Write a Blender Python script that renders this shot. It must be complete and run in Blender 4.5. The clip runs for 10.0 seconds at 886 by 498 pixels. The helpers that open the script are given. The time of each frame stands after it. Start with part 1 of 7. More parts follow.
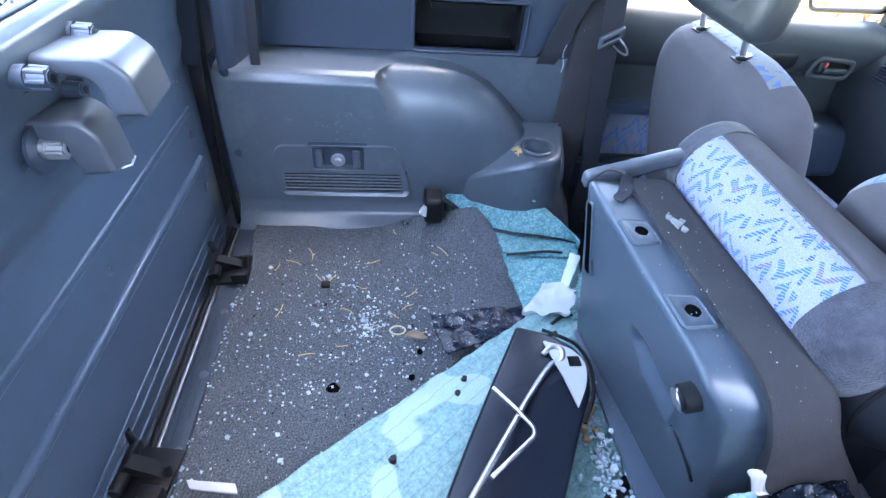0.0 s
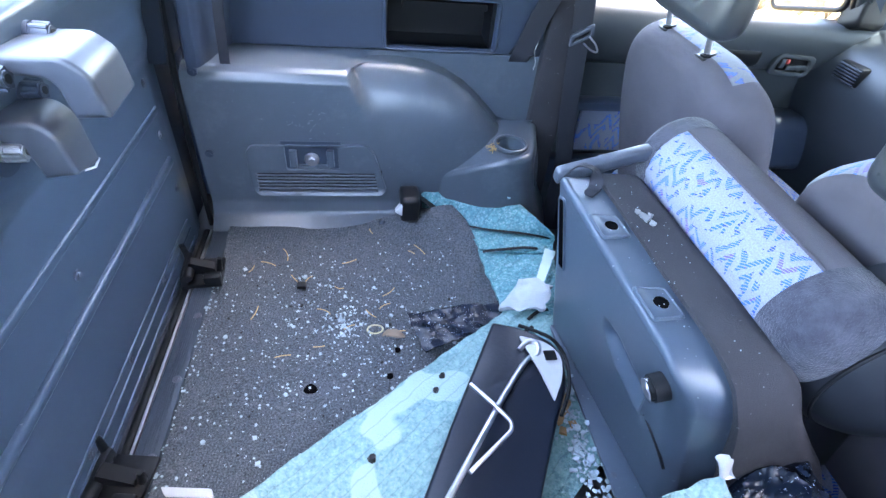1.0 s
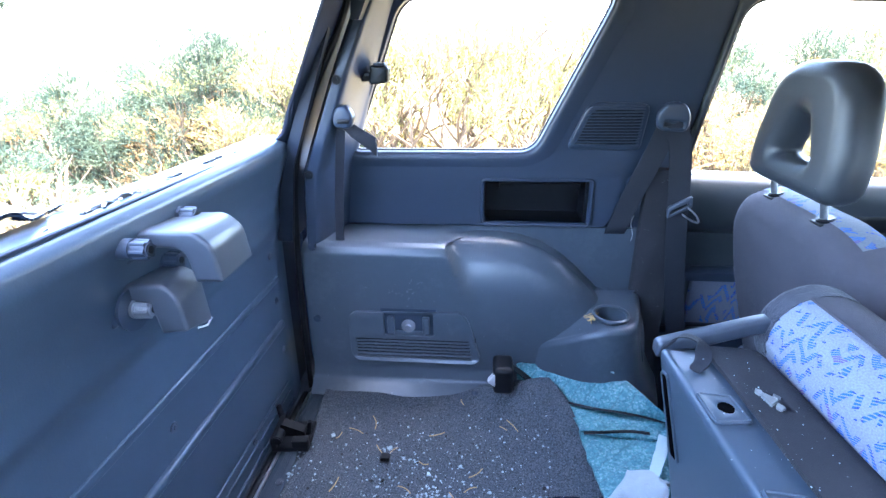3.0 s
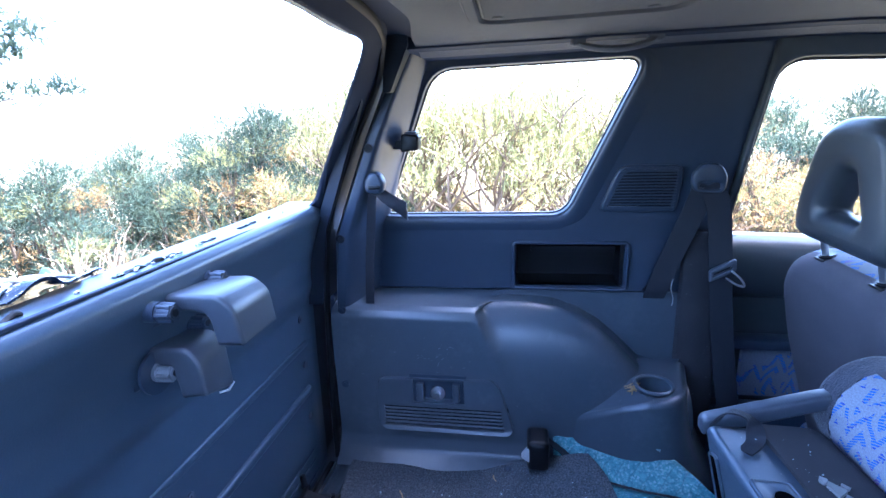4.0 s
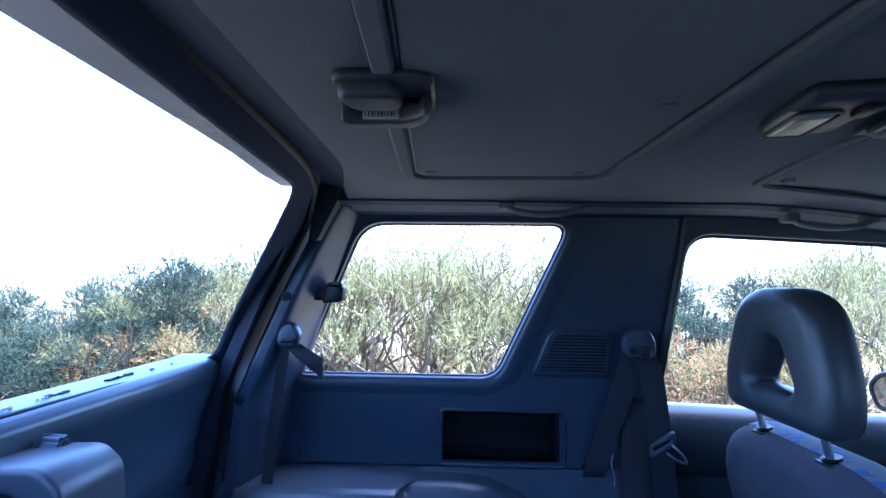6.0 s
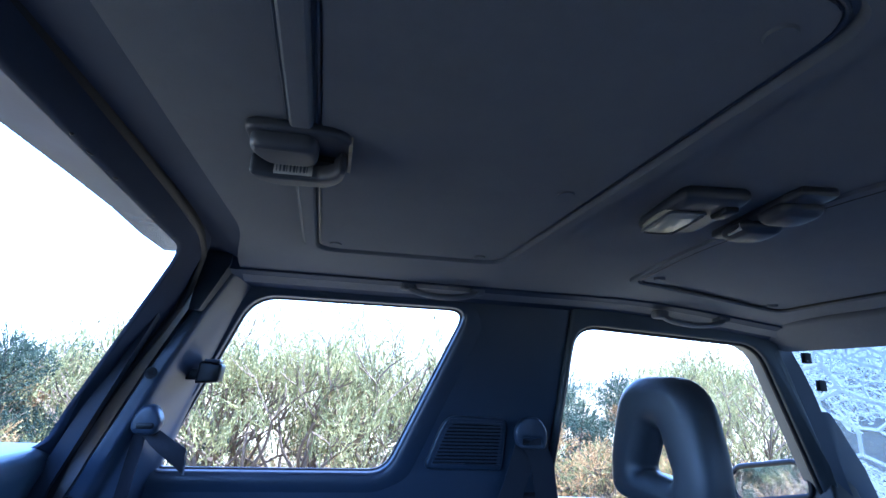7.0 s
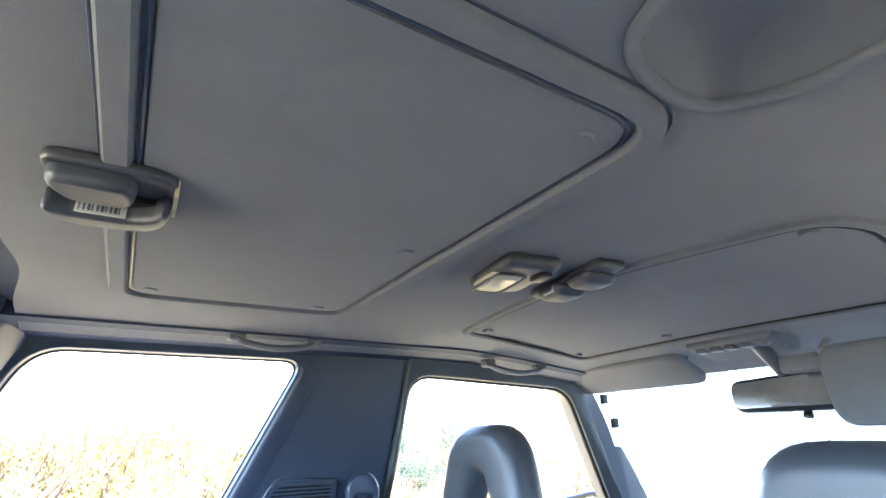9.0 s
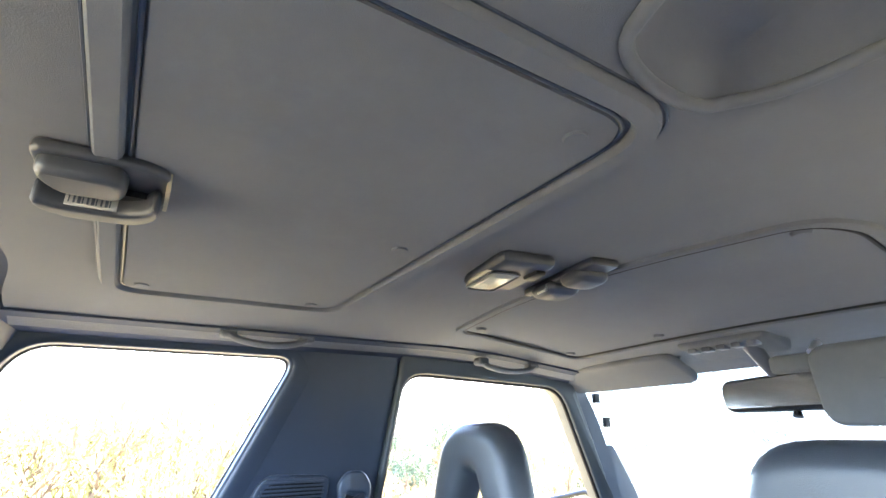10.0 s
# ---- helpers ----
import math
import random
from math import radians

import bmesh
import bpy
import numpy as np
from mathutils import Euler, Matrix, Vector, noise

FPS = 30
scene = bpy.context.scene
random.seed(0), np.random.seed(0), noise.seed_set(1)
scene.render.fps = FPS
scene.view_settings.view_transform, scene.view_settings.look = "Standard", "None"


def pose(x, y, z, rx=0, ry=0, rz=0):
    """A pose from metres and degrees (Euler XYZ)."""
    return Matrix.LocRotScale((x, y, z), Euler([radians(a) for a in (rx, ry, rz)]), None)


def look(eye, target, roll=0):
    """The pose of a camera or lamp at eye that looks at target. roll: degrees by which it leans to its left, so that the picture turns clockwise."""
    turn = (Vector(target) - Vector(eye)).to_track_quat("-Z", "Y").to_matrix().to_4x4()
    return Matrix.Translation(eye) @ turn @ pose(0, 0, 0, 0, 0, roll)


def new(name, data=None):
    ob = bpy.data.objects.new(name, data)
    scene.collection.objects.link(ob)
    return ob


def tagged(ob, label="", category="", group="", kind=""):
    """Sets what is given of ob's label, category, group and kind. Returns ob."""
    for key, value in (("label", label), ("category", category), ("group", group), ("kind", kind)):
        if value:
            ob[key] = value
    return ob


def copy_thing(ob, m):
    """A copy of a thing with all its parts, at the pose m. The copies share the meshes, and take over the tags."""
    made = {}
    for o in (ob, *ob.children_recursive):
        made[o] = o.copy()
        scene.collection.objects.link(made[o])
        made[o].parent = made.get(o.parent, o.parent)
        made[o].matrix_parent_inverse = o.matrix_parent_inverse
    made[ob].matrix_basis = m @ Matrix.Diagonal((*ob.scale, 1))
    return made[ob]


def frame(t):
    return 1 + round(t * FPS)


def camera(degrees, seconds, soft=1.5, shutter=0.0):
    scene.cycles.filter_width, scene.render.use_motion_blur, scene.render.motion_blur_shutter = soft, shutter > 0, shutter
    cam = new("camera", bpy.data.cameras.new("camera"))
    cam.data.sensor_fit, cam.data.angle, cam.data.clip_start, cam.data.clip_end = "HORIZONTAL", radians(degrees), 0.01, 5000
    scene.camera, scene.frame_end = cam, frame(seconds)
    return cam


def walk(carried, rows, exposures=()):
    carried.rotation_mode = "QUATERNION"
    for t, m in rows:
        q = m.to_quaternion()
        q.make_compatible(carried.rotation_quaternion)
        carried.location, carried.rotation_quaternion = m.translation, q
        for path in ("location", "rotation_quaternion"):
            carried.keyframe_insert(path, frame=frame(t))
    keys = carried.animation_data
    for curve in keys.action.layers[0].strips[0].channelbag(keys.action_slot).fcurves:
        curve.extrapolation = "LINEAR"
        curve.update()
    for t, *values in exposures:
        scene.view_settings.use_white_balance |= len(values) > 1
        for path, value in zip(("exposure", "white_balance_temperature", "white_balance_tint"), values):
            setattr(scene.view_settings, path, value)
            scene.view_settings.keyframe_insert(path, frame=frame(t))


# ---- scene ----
cam = camera(84.5, 10.0)
PATH = [
    (0, (0.468, -0.547, 0.823), (0.671, 0.925, -0.515), 5.6),
    (0.5, (0.47, -0.549, 0.823), (0.707, 0.904, -0.531), 6.2),
    (1, (0.476, -0.55, 0.825), (0.76, 0.909, -0.512), 6.6),
    (1.5, (0.48, -0.557, 0.828), (0.776, 0.958, -0.443), 6.1),
    (2, (0.476, -0.554, 0.831), (0.753, 1.047, -0.335), 5.5),
    (2.5, (0.505, -0.547, 0.816), (0.619, 1.192, -0.165), 2.8),
    (3, (0.521, -0.543, 0.811), (0.344, 1.296, 0.044), -0.9),
    (3.2, (0.523, -0.538, 0.81), (0.251, 1.316, 0.112), -2.0),
    (4.3, (0.544, -0.518, 0.807), (0.202, 1.391, 0.316), -2.3),
    (4.5, (0.541, -0.507, 0.81), (0.242, 1.411, 0.327), -2.1),
    (5, (0.543, -0.481, 0.804), (0.365, 1.469, 0.396), -0.6),
    (5.5, (0.529, -0.462, 0.796), (0.424, 1.526, 0.609), 0.3),
    (5.7, (0.533, -0.461, 0.785), (0.446, 1.536, 0.745), 0.5),
    (6.8, (0.53, -0.449, 0.766), (0.764, 1.479, 1.243), 2.3),
    (7, (0.523, -0.445, 0.756), (0.881, 1.449, 1.289), 2.5),
    (7.5, (0.519, -0.446, 0.76), (1.135, 1.352, 1.381), 1.7),
    (8, (0.518, -0.448, 0.763), (1.313, 1.26, 1.433), 0.4),
    (8.5, (0.52, -0.451, 0.766), (1.412, 1.197, 1.463), -0.7),
    (9, (0.523, -0.452, 0.767), (1.454, 1.169, 1.478), -0.9),
    (9.5, (0.523, -0.452, 0.766), (1.471, 1.159, 1.477), -0.7),
    (10, (0.524, -0.451, 0.766), (1.476, 1.16, 1.472), -0.6),
]
exposures = [(0.0, 5.78, 7000, 11), (2.0, 5.78, 7150, 11), (3.0, 5.35, 6050, 12), (4.4, 4.17, 4900, 18), (5.7, 3.5, 4550, 18), (6.9, 3.3, 4450, 16), (7.5, 5.2, 4550, 18), (8.3, 5.65, 5300, 15), (10.0, 5.75, 6350, 13)]
walk(cam, [(t, look(eye, target, roll)) for t, eye, target, roll in PATH], exposures)

# ---- light ----
SUN_ELEVATION, SUN_AZIMUTH = 72.0, -4.0      # degrees; azimuth counted from the car's nose (+x) towards its left (+y)
world = bpy.data.worlds.new("world")
scene.world = world
world.use_nodes = True
wn = world.node_tree.nodes
sky = wn.new("ShaderNodeTexSky")
sky.sky_type = "NISHITA"
sky.sun_disc = False
sky.sun_elevation = radians(SUN_ELEVATION)
sky.sun_rotation = radians(90 - SUN_AZIMUTH)
sky.air_density, sky.dust_density = 1.0, 2.0
wn["Background"].inputs["Strength"].default_value = 0.15
world.node_tree.links.new(sky.outputs[0], wn["Background"].inputs["Color"])
sun = new("sun", bpy.data.lights.new("sun", "SUN"))
sun.data.energy, sun.data.angle, sun.data.color = 5.0, radians(0.6), (1.0, 0.93, 0.82)
ca, sa, ce, se = [f(radians(a)) for a in (SUN_AZIMUTH, SUN_ELEVATION) for f in (math.cos, math.sin)]
sun.matrix_world = look((6 * ca * ce, 6 * sa * ce, 6 * se), (0, 0, 0))


# ---- materials ----
def material(name, colour, rough=0.6, metal=0.0, colour2=None, scale=40.0, bump=0.1, bump_scale=400.0, spots=None, spot_scale=60.0,
             spot_size=0.62, wear=0.0, sheen=0.0, spec=0.5, grain=0.35, dark=0.8):
    """Colour varied at two scales, fine relief, and pale or dark specks of dirt."""
    m = bpy.data.materials.new(name)
    m.use_nodes = True
    nt = m.node_tree
    b = nt.nodes["Principled BSDF"]
    b.inputs["Metallic"].default_value = metal
    b.inputs["Specular IOR Level"].default_value = spec
    b.inputs["Sheen Weight"].default_value = sheen
    co = nt.nodes.new("ShaderNodeTexCoord")

    def noise_tex(sc, detail=4.0, rg=0.6):
        n = nt.nodes.new("ShaderNodeTexNoise")
        n.inputs["Scale"].default_value, n.inputs["Detail"].default_value, n.inputs["Roughness"].default_value = sc, detail, rg
        nt.links.new(co.outputs["Object"], n.inputs["Vector"])
        return n

    def ramp(src, lo, hi, a=0.0, bb=1.0):
        r = nt.nodes.new("ShaderNodeMapRange")
        for k, v in zip(("From Min", "From Max", "To Min", "To Max"), (lo, hi, a, bb)):
            r.inputs[k].default_value = v
        nt.links.new(src, r.inputs["Value"])
        return r.outputs[0]

    def mix(fac, c1, c2):
        x = nt.nodes.new("ShaderNodeMix")
        x.data_type = "RGBA"
        nt.links.new(fac, x.inputs[0])
        for sock, c in ((x.inputs[6], c1), (x.inputs[7], c2)):
            if isinstance(c, tuple):
                sock.default_value = (*c, 1)
            else:
                nt.links.new(c, sock)
        return x.outputs[2]

    c2 = colour2 or tuple(min(1, v * 1.25) for v in colour)
    big = noise_tex(scale / 8, 3)
    fine = noise_tex(scale, 5)
    col = mix(ramp(big.outputs[0], 0.35, 0.7), colour, c2)
    col = mix(ramp(fine.outputs[0], 0.3, 0.75 - 0.15 * (grain > 0.5), 0.0, grain), col, tuple(v * dark for v in colour))
    if spots:
        sp = noise_tex(spot_scale, 2)
        k = ramp(sp.outputs[0], spot_size, spot_size + 0.04)
        col = mix(k, col, spots)
    if wear:
        w1 = noise_tex(9, 6, 0.75)
        k = ramp(w1.outputs[0], 0.55, 0.8, 0.0, wear)
        col = mix(k, col, tuple(min(1, v * 1.6 + 0.06) for v in colour))
    nt.links.new(col, b.inputs["Base Color"])
    b.inputs["Roughness"].default_value = rough
    if bump:
        bn = noise_tex(bump_scale, 2)
        bp = nt.nodes.new("ShaderNodeBump")
        bp.inputs["Strength"].default_value = bump
        bp.inputs["Distance"].default_value = 0.002
        nt.links.new(bn.outputs[0], bp.inputs["Height"])
        nt.links.new(bp.outputs[0], b.inputs["Normal"])
    return m


def zigzag_fabric(name, ground, scale=1.0):
    """Woven cloth with short broken chevrons in blues and greens on a pale ground."""
    m = bpy.data.materials.new(name)
    m.use_nodes = True
    nt = m.node_tree
    b = nt.nodes["Principled BSDF"]
    b.inputs["Roughness"].default_value = 0.9
    b.inputs["Sheen Weight"].default_value = 0.03
    uv = nt.nodes.new("ShaderNodeUVMap")
    sep = nt.nodes.new("ShaderNodeSeparateXYZ")
    nt.links.new(uv.outputs[0], sep.inputs[0])

    def math_node(op, a, c=None, clamp=False):
        n = nt.nodes.new("ShaderNodeMath")
        n.operation, n.use_clamp = op, clamp
        for i, v in enumerate((a, c)):
            if v is None:
                continue
            if isinstance(v, (int, float)):
                n.inputs[i].default_value = v
            else:
                nt.links.new(v, n.inputs[i])
        return n.outputs[0]

    warp = nt.nodes.new("ShaderNodeTexNoise")
    warp.inputs["Scale"].default_value, warp.inputs["Detail"].default_value = 16.0 / scale, 1.0
    nt.links.new(uv.outputs[0], warp.inputs["Vector"])
    u = math_node("ADD", sep.outputs[0], math_node("MULTIPLY", math_node("SUBTRACT", warp.outputs[0], 0.5), 0.03 * scale))
    v = math_node("ADD", sep.outputs[1], math_node("MULTIPLY", math_node("SUBTRACT", warp.outputs[0], 0.5), -0.05 * scale))
    s = 1 / (0.030 * scale)
    zz = math_node("PINGPONG", math_node("MULTIPLY", u, s), 0.5)
    slope = math_node("MULTIPLY", zz, 2.3)
    line = math_node("FRACT", math_node("ADD", math_node("MULTIPLY", v, s * 1.0), slope))
    band = math_node("LESS_THAN", math_node("ABSOLUTE", math_node("SUBTRACT", line, 0.5)), 0.23)
    dash = math_node("GREATER_THAN", math_node("FRACT", math_node("MULTIPLY", math_node("ADD", math_node("MULTIPLY", u, 0.55), v), s * 7.5)), 0.34)
    cells = nt.nodes.new("ShaderNodeTexNoise")
    cells.inputs["Scale"].default_value, cells.inputs["Detail"].default_value = s * 0.9, 3.0
    nt.links.new(uv.outputs[0], cells.inputs["Vector"])
    gate = math_node("GREATER_THAN", cells.outputs[0], 0.475)
    mask = math_node("MULTIPLY", math_node("MULTIPLY", band, dash), gate)
    hue = nt.nodes.new("ShaderNodeTexNoise")
    hue.inputs["Scale"].default_value = s * 0.9
    nt.links.new(uv.outputs[0], hue.inputs["Vector"])
    cr = nt.nodes.new("ShaderNodeValToRGB")
    cr.color_ramp.interpolation = "CONSTANT"
    stops = [(0.0, (0.02, 0.20, 0.20, 1)), (0.36, (0.012, 0.05, 0.30, 1)), (0.50, (0.015, 0.11, 0.38, 1)), (0.63, (0.11, 0.07, 0.26, 1))]
    for i, (p, c) in enumerate(stops):
        e = cr.color_ramp.elements[i] if i < 2 else cr.color_ramp.elements.new(p)
        e.position, e.color = p, c
    nt.links.new(hue.outputs[0], cr.inputs[0])
    weave = nt.nodes.new("ShaderNodeTexNoise")
    weave.inputs["Scale"].default_value = s * 14
    nt.links.new(uv.outputs[0], weave.inputs["Vector"])
    gm = nt.nodes.new("ShaderNodeMix")
    gm.data_type = "RGBA"
    nt.links.new(weave.outputs[0], gm.inputs[0])
    gm.inputs[6].default_value, gm.inputs[7].default_value = (*[c * 0.55 for c in ground], 1), (*[min(1, c * 1.35) for c in ground], 1)
    x = nt.nodes.new("ShaderNodeMix")
    x.data_type = "RGBA"
    nt.links.new(math_node("MULTIPLY", mask, 0.95), x.inputs[0])
    nt.links.new(gm.outputs[2], x.inputs[6])
    nt.links.new(cr.outputs[0], x.inputs[7])
    nt.links.new(x.outputs[2], b.inputs["Base Color"])
    bp = nt.nodes.new("ShaderNodeBump")
    bp.inputs["Strength"].default_value, bp.inputs["Distance"].default_value = 0.4, 0.001
    nt.links.new(weave.outputs[0], bp.inputs["Height"])
    nt.links.new(bp.outputs[0], b.inputs["Normal"])
    return m


def leaf_material(name, c1, c2):
    m = bpy.data.materials.new(name)
    m.use_nodes = True
    nt = m.node_tree
    b = nt.nodes["Principled BSDF"]
    b.inputs["Roughness"].default_value = 0.8
    b.inputs["Specular IOR Level"].default_value = 0.1
    g = nt.nodes.new("ShaderNodeNewGeometry")
    co = nt.nodes.new("ShaderNodeTexCoord")
    nz = nt.nodes.new("ShaderNodeTexNoise")
    nz.inputs["Scale"].default_value, nz.inputs["Detail"].default_value = 4.5, 2.0
    nt.links.new(co.outputs["Object"], nz.inputs["Vector"])
    rg = nt.nodes.new("ShaderNodeMapRange")
    rg.inputs["From Min"].default_value, rg.inputs["From Max"].default_value, rg.inputs["To Max"].default_value = 0.35, 0.68, 0.75
    nt.links.new(nz.outputs[0], rg.inputs["Value"])
    ad = nt.nodes.new("ShaderNodeMath")
    ad.operation = "MULTIPLY_ADD"
    ad.inputs[1].default_value = 0.25
    nt.links.new(g.outputs["Random Per Island"], ad.inputs[0])
    nt.links.new(rg.outputs[0], ad.inputs[2])
    cr = nt.nodes.new("ShaderNodeMix")
    cr.data_type = "RGBA"
    nt.links.new(ad.outputs[0], cr.inputs[0])
    cr.inputs[6].default_value, cr.inputs[7].default_value = (*c1, 1), (*c2, 1)
    oi = nt.nodes.new("ShaderNodeObjectInfo")
    hs = nt.nodes.new("ShaderNodeHueSaturation")
    mr = nt.nodes.new("ShaderNodeMapRange")
    mr.inputs["To Min"].default_value, mr.inputs["To Max"].default_value = 0.75, 1.3
    nt.links.new(oi.outputs["Random"], mr.inputs["Value"])
    nt.links.new(mr.outputs[0], hs.inputs["Value"])
    nt.links.new(cr.outputs[2], hs.inputs["Color"])
    nt.links.new(hs.outputs[0], b.inputs["Base Color"])
    tr = nt.nodes.new("ShaderNodeBsdfTranslucent")
    nt.links.new(hs.outputs[0], tr.inputs["Color"])
    mx = nt.nodes.new("ShaderNodeMixShader")
    mx.inputs[0].default_value = 0.3
    nt.links.new(b.outputs[0], mx.inputs[1])
    nt.links.new(tr.outputs[0], mx.inputs[2])
    nt.links.new(mx.outputs[0], nt.nodes["Material Output"].inputs[0])
    return m


PLASTIC = material("blue_grey_plastic", (0.025, 0.036, 0.058), 0.38, colour2=(0.031, 0.042, 0.065), scale=30, bump=0.05, bump_scale=500)
TRIM = material("scuffed_trim_plastic", (0.060, 0.075, 0.094), 0.30, colour2=(0.072, 0.087, 0.107), scale=30, bump=0.08, bump_scale=420, wear=0.3, spots=(0.20, 0.215, 0.24), spot_scale=170, spot_size=0.745)
DOOR_PLASTIC = material("door_panel_plastic", (0.040, 0.059, 0.086), 0.32, scale=20, bump=0.07, bump_scale=420, wear=0.12, spots=(0.15, 0.17, 0.20), spot_scale=150, spot_size=0.755)
FITTING = material("roof_fitting_plastic", (0.026, 0.029, 0.037), 0.45, scale=30, bump=0.05, bump_scale=500, wear=0.08)
DOOR_GREY = material("front_door_plastic", (0.032, 0.039, 0.044), 0.5, scale=30, bump=0.05, bump_scale=500, wear=0.08)
GREY_PLASTIC = material("grey_plastic", (0.055, 0.063, 0.081), 0.36, scale=30, bump=0.05, bump_scale=500, wear=0.15)
SHELL = material("seat_shell_plastic", (0.052, 0.070, 0.095), 0.36, scale=30, bump=0.06, bump_scale=500, spots=(0.34, 0.34, 0.36), spot_scale=210, spot_size=0.72, wear=0.12)
# BLACK also fills slots, gaps and hollows with their shade
BLACK = material("black_plastic_and_hollow_shade", (0.006, 0.0065, 0.008), 0.4, bump=0.1, spec=0.25)
RUBBER = material("black_rubber", (0.006, 0.0065, 0.008), 0.6, bump=0.1, spec=0.25)
VOID = material("unlit_hollow", (0.003, 0.003, 0.0035), 0.9, bump=0, spec=0.0)
PAINT = material("body_paint", (0.05, 0.07, 0.12), 0.25, bump=0.02)
HEADLINER = material("headliner_cloth", (0.105, 0.113, 0.127), 0.95, colour2=(0.118, 0.127, 0.141), scale=60, bump=0.35, bump_scale=1500, sheen=0.1, spec=0.1, wear=0.12)
CARPET = material("grey_carpet", (0.128, 0.148, 0.174), 0.98, colour2=(0.152, 0.161, 0.174), scale=330, bump=1.0, bump_scale=600, spots=(0.21, 0.22, 0.24), spot_scale=420, spot_size=0.66, sheen=0.05, spec=0.1, wear=0.12, grain=1.0, dark=0.33)
def add_ribs(m, pitch, turn):
    """Fine woven rows on top of a material's own relief."""
    nt = m.node_tree
    b = nt.nodes["Principled BSDF"]
    co = nt.nodes.new("ShaderNodeTexCoord")
    mp = nt.nodes.new("ShaderNodeMapping")
    mp.inputs["Rotation"].default_value = (0, 0, radians(turn))
    wv = nt.nodes.new("ShaderNodeTexWave")
    wv.inputs["Scale"].default_value, wv.inputs["Distortion"].default_value, wv.inputs["Detail"].default_value = 0.314 / pitch, 2.5, 2.0
    wv.inputs["Detail Scale"].default_value = 4.0
    nt.links.new(co.outputs["Object"], mp.inputs[0])
    nt.links.new(mp.outputs[0], wv.inputs["Vector"])
    bp = nt.nodes.new("ShaderNodeBump")
    bp.inputs["Strength"].default_value, bp.inputs["Distance"].default_value = 0.4, 0.003
    nt.links.new(wv.outputs[0], bp.inputs["Height"])
    old = b.inputs["Normal"].links[0].from_socket
    nt.links.new(old, bp.inputs["Normal"])
    nt.links.new(bp.outputs[0], b.inputs["Normal"])


add_ribs(CARPET, 0.006, 8)
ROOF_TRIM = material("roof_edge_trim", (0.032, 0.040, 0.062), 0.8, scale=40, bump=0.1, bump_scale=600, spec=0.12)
SEAT_GREY = material("grey_seat_cloth", (0.080, 0.074, 0.090), 0.95, colour2=(0.102, 0.095, 0.112), scale=50, bump=0.6, bump_scale=1400, sheen=0.05, spec=0.1, wear=0.12)
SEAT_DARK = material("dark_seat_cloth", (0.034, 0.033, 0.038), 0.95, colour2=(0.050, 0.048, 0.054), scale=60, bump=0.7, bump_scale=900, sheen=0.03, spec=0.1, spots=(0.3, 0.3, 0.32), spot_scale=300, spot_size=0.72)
VINYL = material("headrest_vinyl", (0.030, 0.035, 0.042), 0.38, scale=30, bump=0.15, bump_scale=900)
BELT = material("belt_webbing", (0.028, 0.029, 0.036), 0.7, spec=0.2, bump=0.5, bump_scale=1500)
METAL = material("bare_steel", (0.6, 0.6, 0.62), 0.3, metal=1.0, bump=0.05)
DULL_METAL = material("dull_steel", (0.35, 0.36, 0.38), 0.45, metal=0.9, bump=0.1)
FABRIC = zigzag_fabric("zigzag_cloth", (0.23, 0.245, 0.30), 1.12)
FABRIC_FRONT = zigzag_fabric("zigzag_front_cloth", (0.17, 0.18, 0.205), 1.2)
FABRIC_DOOR = zigzag_fabric("zigzag_door_cloth", (0.15, 0.165, 0.21), 1.5)
WHITE = material("white_plastic", (0.42, 0.42, 0.42), 0.5, bump=0.05)


# ---- mesh helpers ----
from mathutils.geometry import tessellate_polygon


def part(name, bm, mat, parent=None, label="", smooth=True):
    """Links a bmesh as one mesh object, under a thing or part if one is given."""
    me = bpy.data.meshes.new(name)
    bmesh.ops.recalc_face_normals(bm, faces=bm.faces)
    bm.to_mesh(me)
    bm.free()
    me.materials.append(mat)
    if smooth:
        me.shade_smooth()
        me.set_sharp_from_angle(angle=radians(38))
    ob = new(name, me)
    if parent is not None:
        ob.parent = parent
    if label:
        ob["label"] = label
    return ob


def box(x0, x1, y0, y1, z0, z1, bev=0.0, seg=2, m=None):
    bm = bmesh.new()
    bmesh.ops.create_cube(bm, size=1.0)
    for v in bm.verts:
        v.co = Vector((x0 + (v.co.x + 0.5) * (x1 - x0), y0 + (v.co.y + 0.5) * (y1 - y0), z0 + (v.co.z + 0.5) * (z1 - z0)))
    if bev:
        bmesh.ops.bevel(bm, geom=bm.edges[:], offset=bev, segments=seg, affect="EDGES", profile=0.5)
    if m is not None:
        bm.transform(m)
    return bm


def join(*bms):
    out = bms[0]
    for b in bms[1:]:
        me = bpy.data.meshes.new("tmp")
        b.to_mesh(me)
        b.free()
        out.from_mesh(me)
        bpy.data.meshes.remove(me)
    return out


def cyl(p, q, r0, r1=None, n=16, bev=0.0):
    """A rod from p to q."""
    p, q = Vector(p), Vector(q)
    bm = bmesh.new()
    bmesh.ops.create_cone(bm, cap_ends=True, segments=n, radius1=r0, radius2=r0 if r1 is None else r1, depth=(q - p).length)
    if bev:
        bmesh.ops.bevel(bm, geom=[e for e in bm.edges if len(e.link_faces) == 2 and any(len(f.verts) > 4 for f in e.link_faces)], offset=bev, segments=2, affect="EDGES")
    bm.transform(Matrix.Translation((p + q) / 2) @ (q - p).to_track_quat("Z", "Y").to_matrix().to_4x4())
    return bm


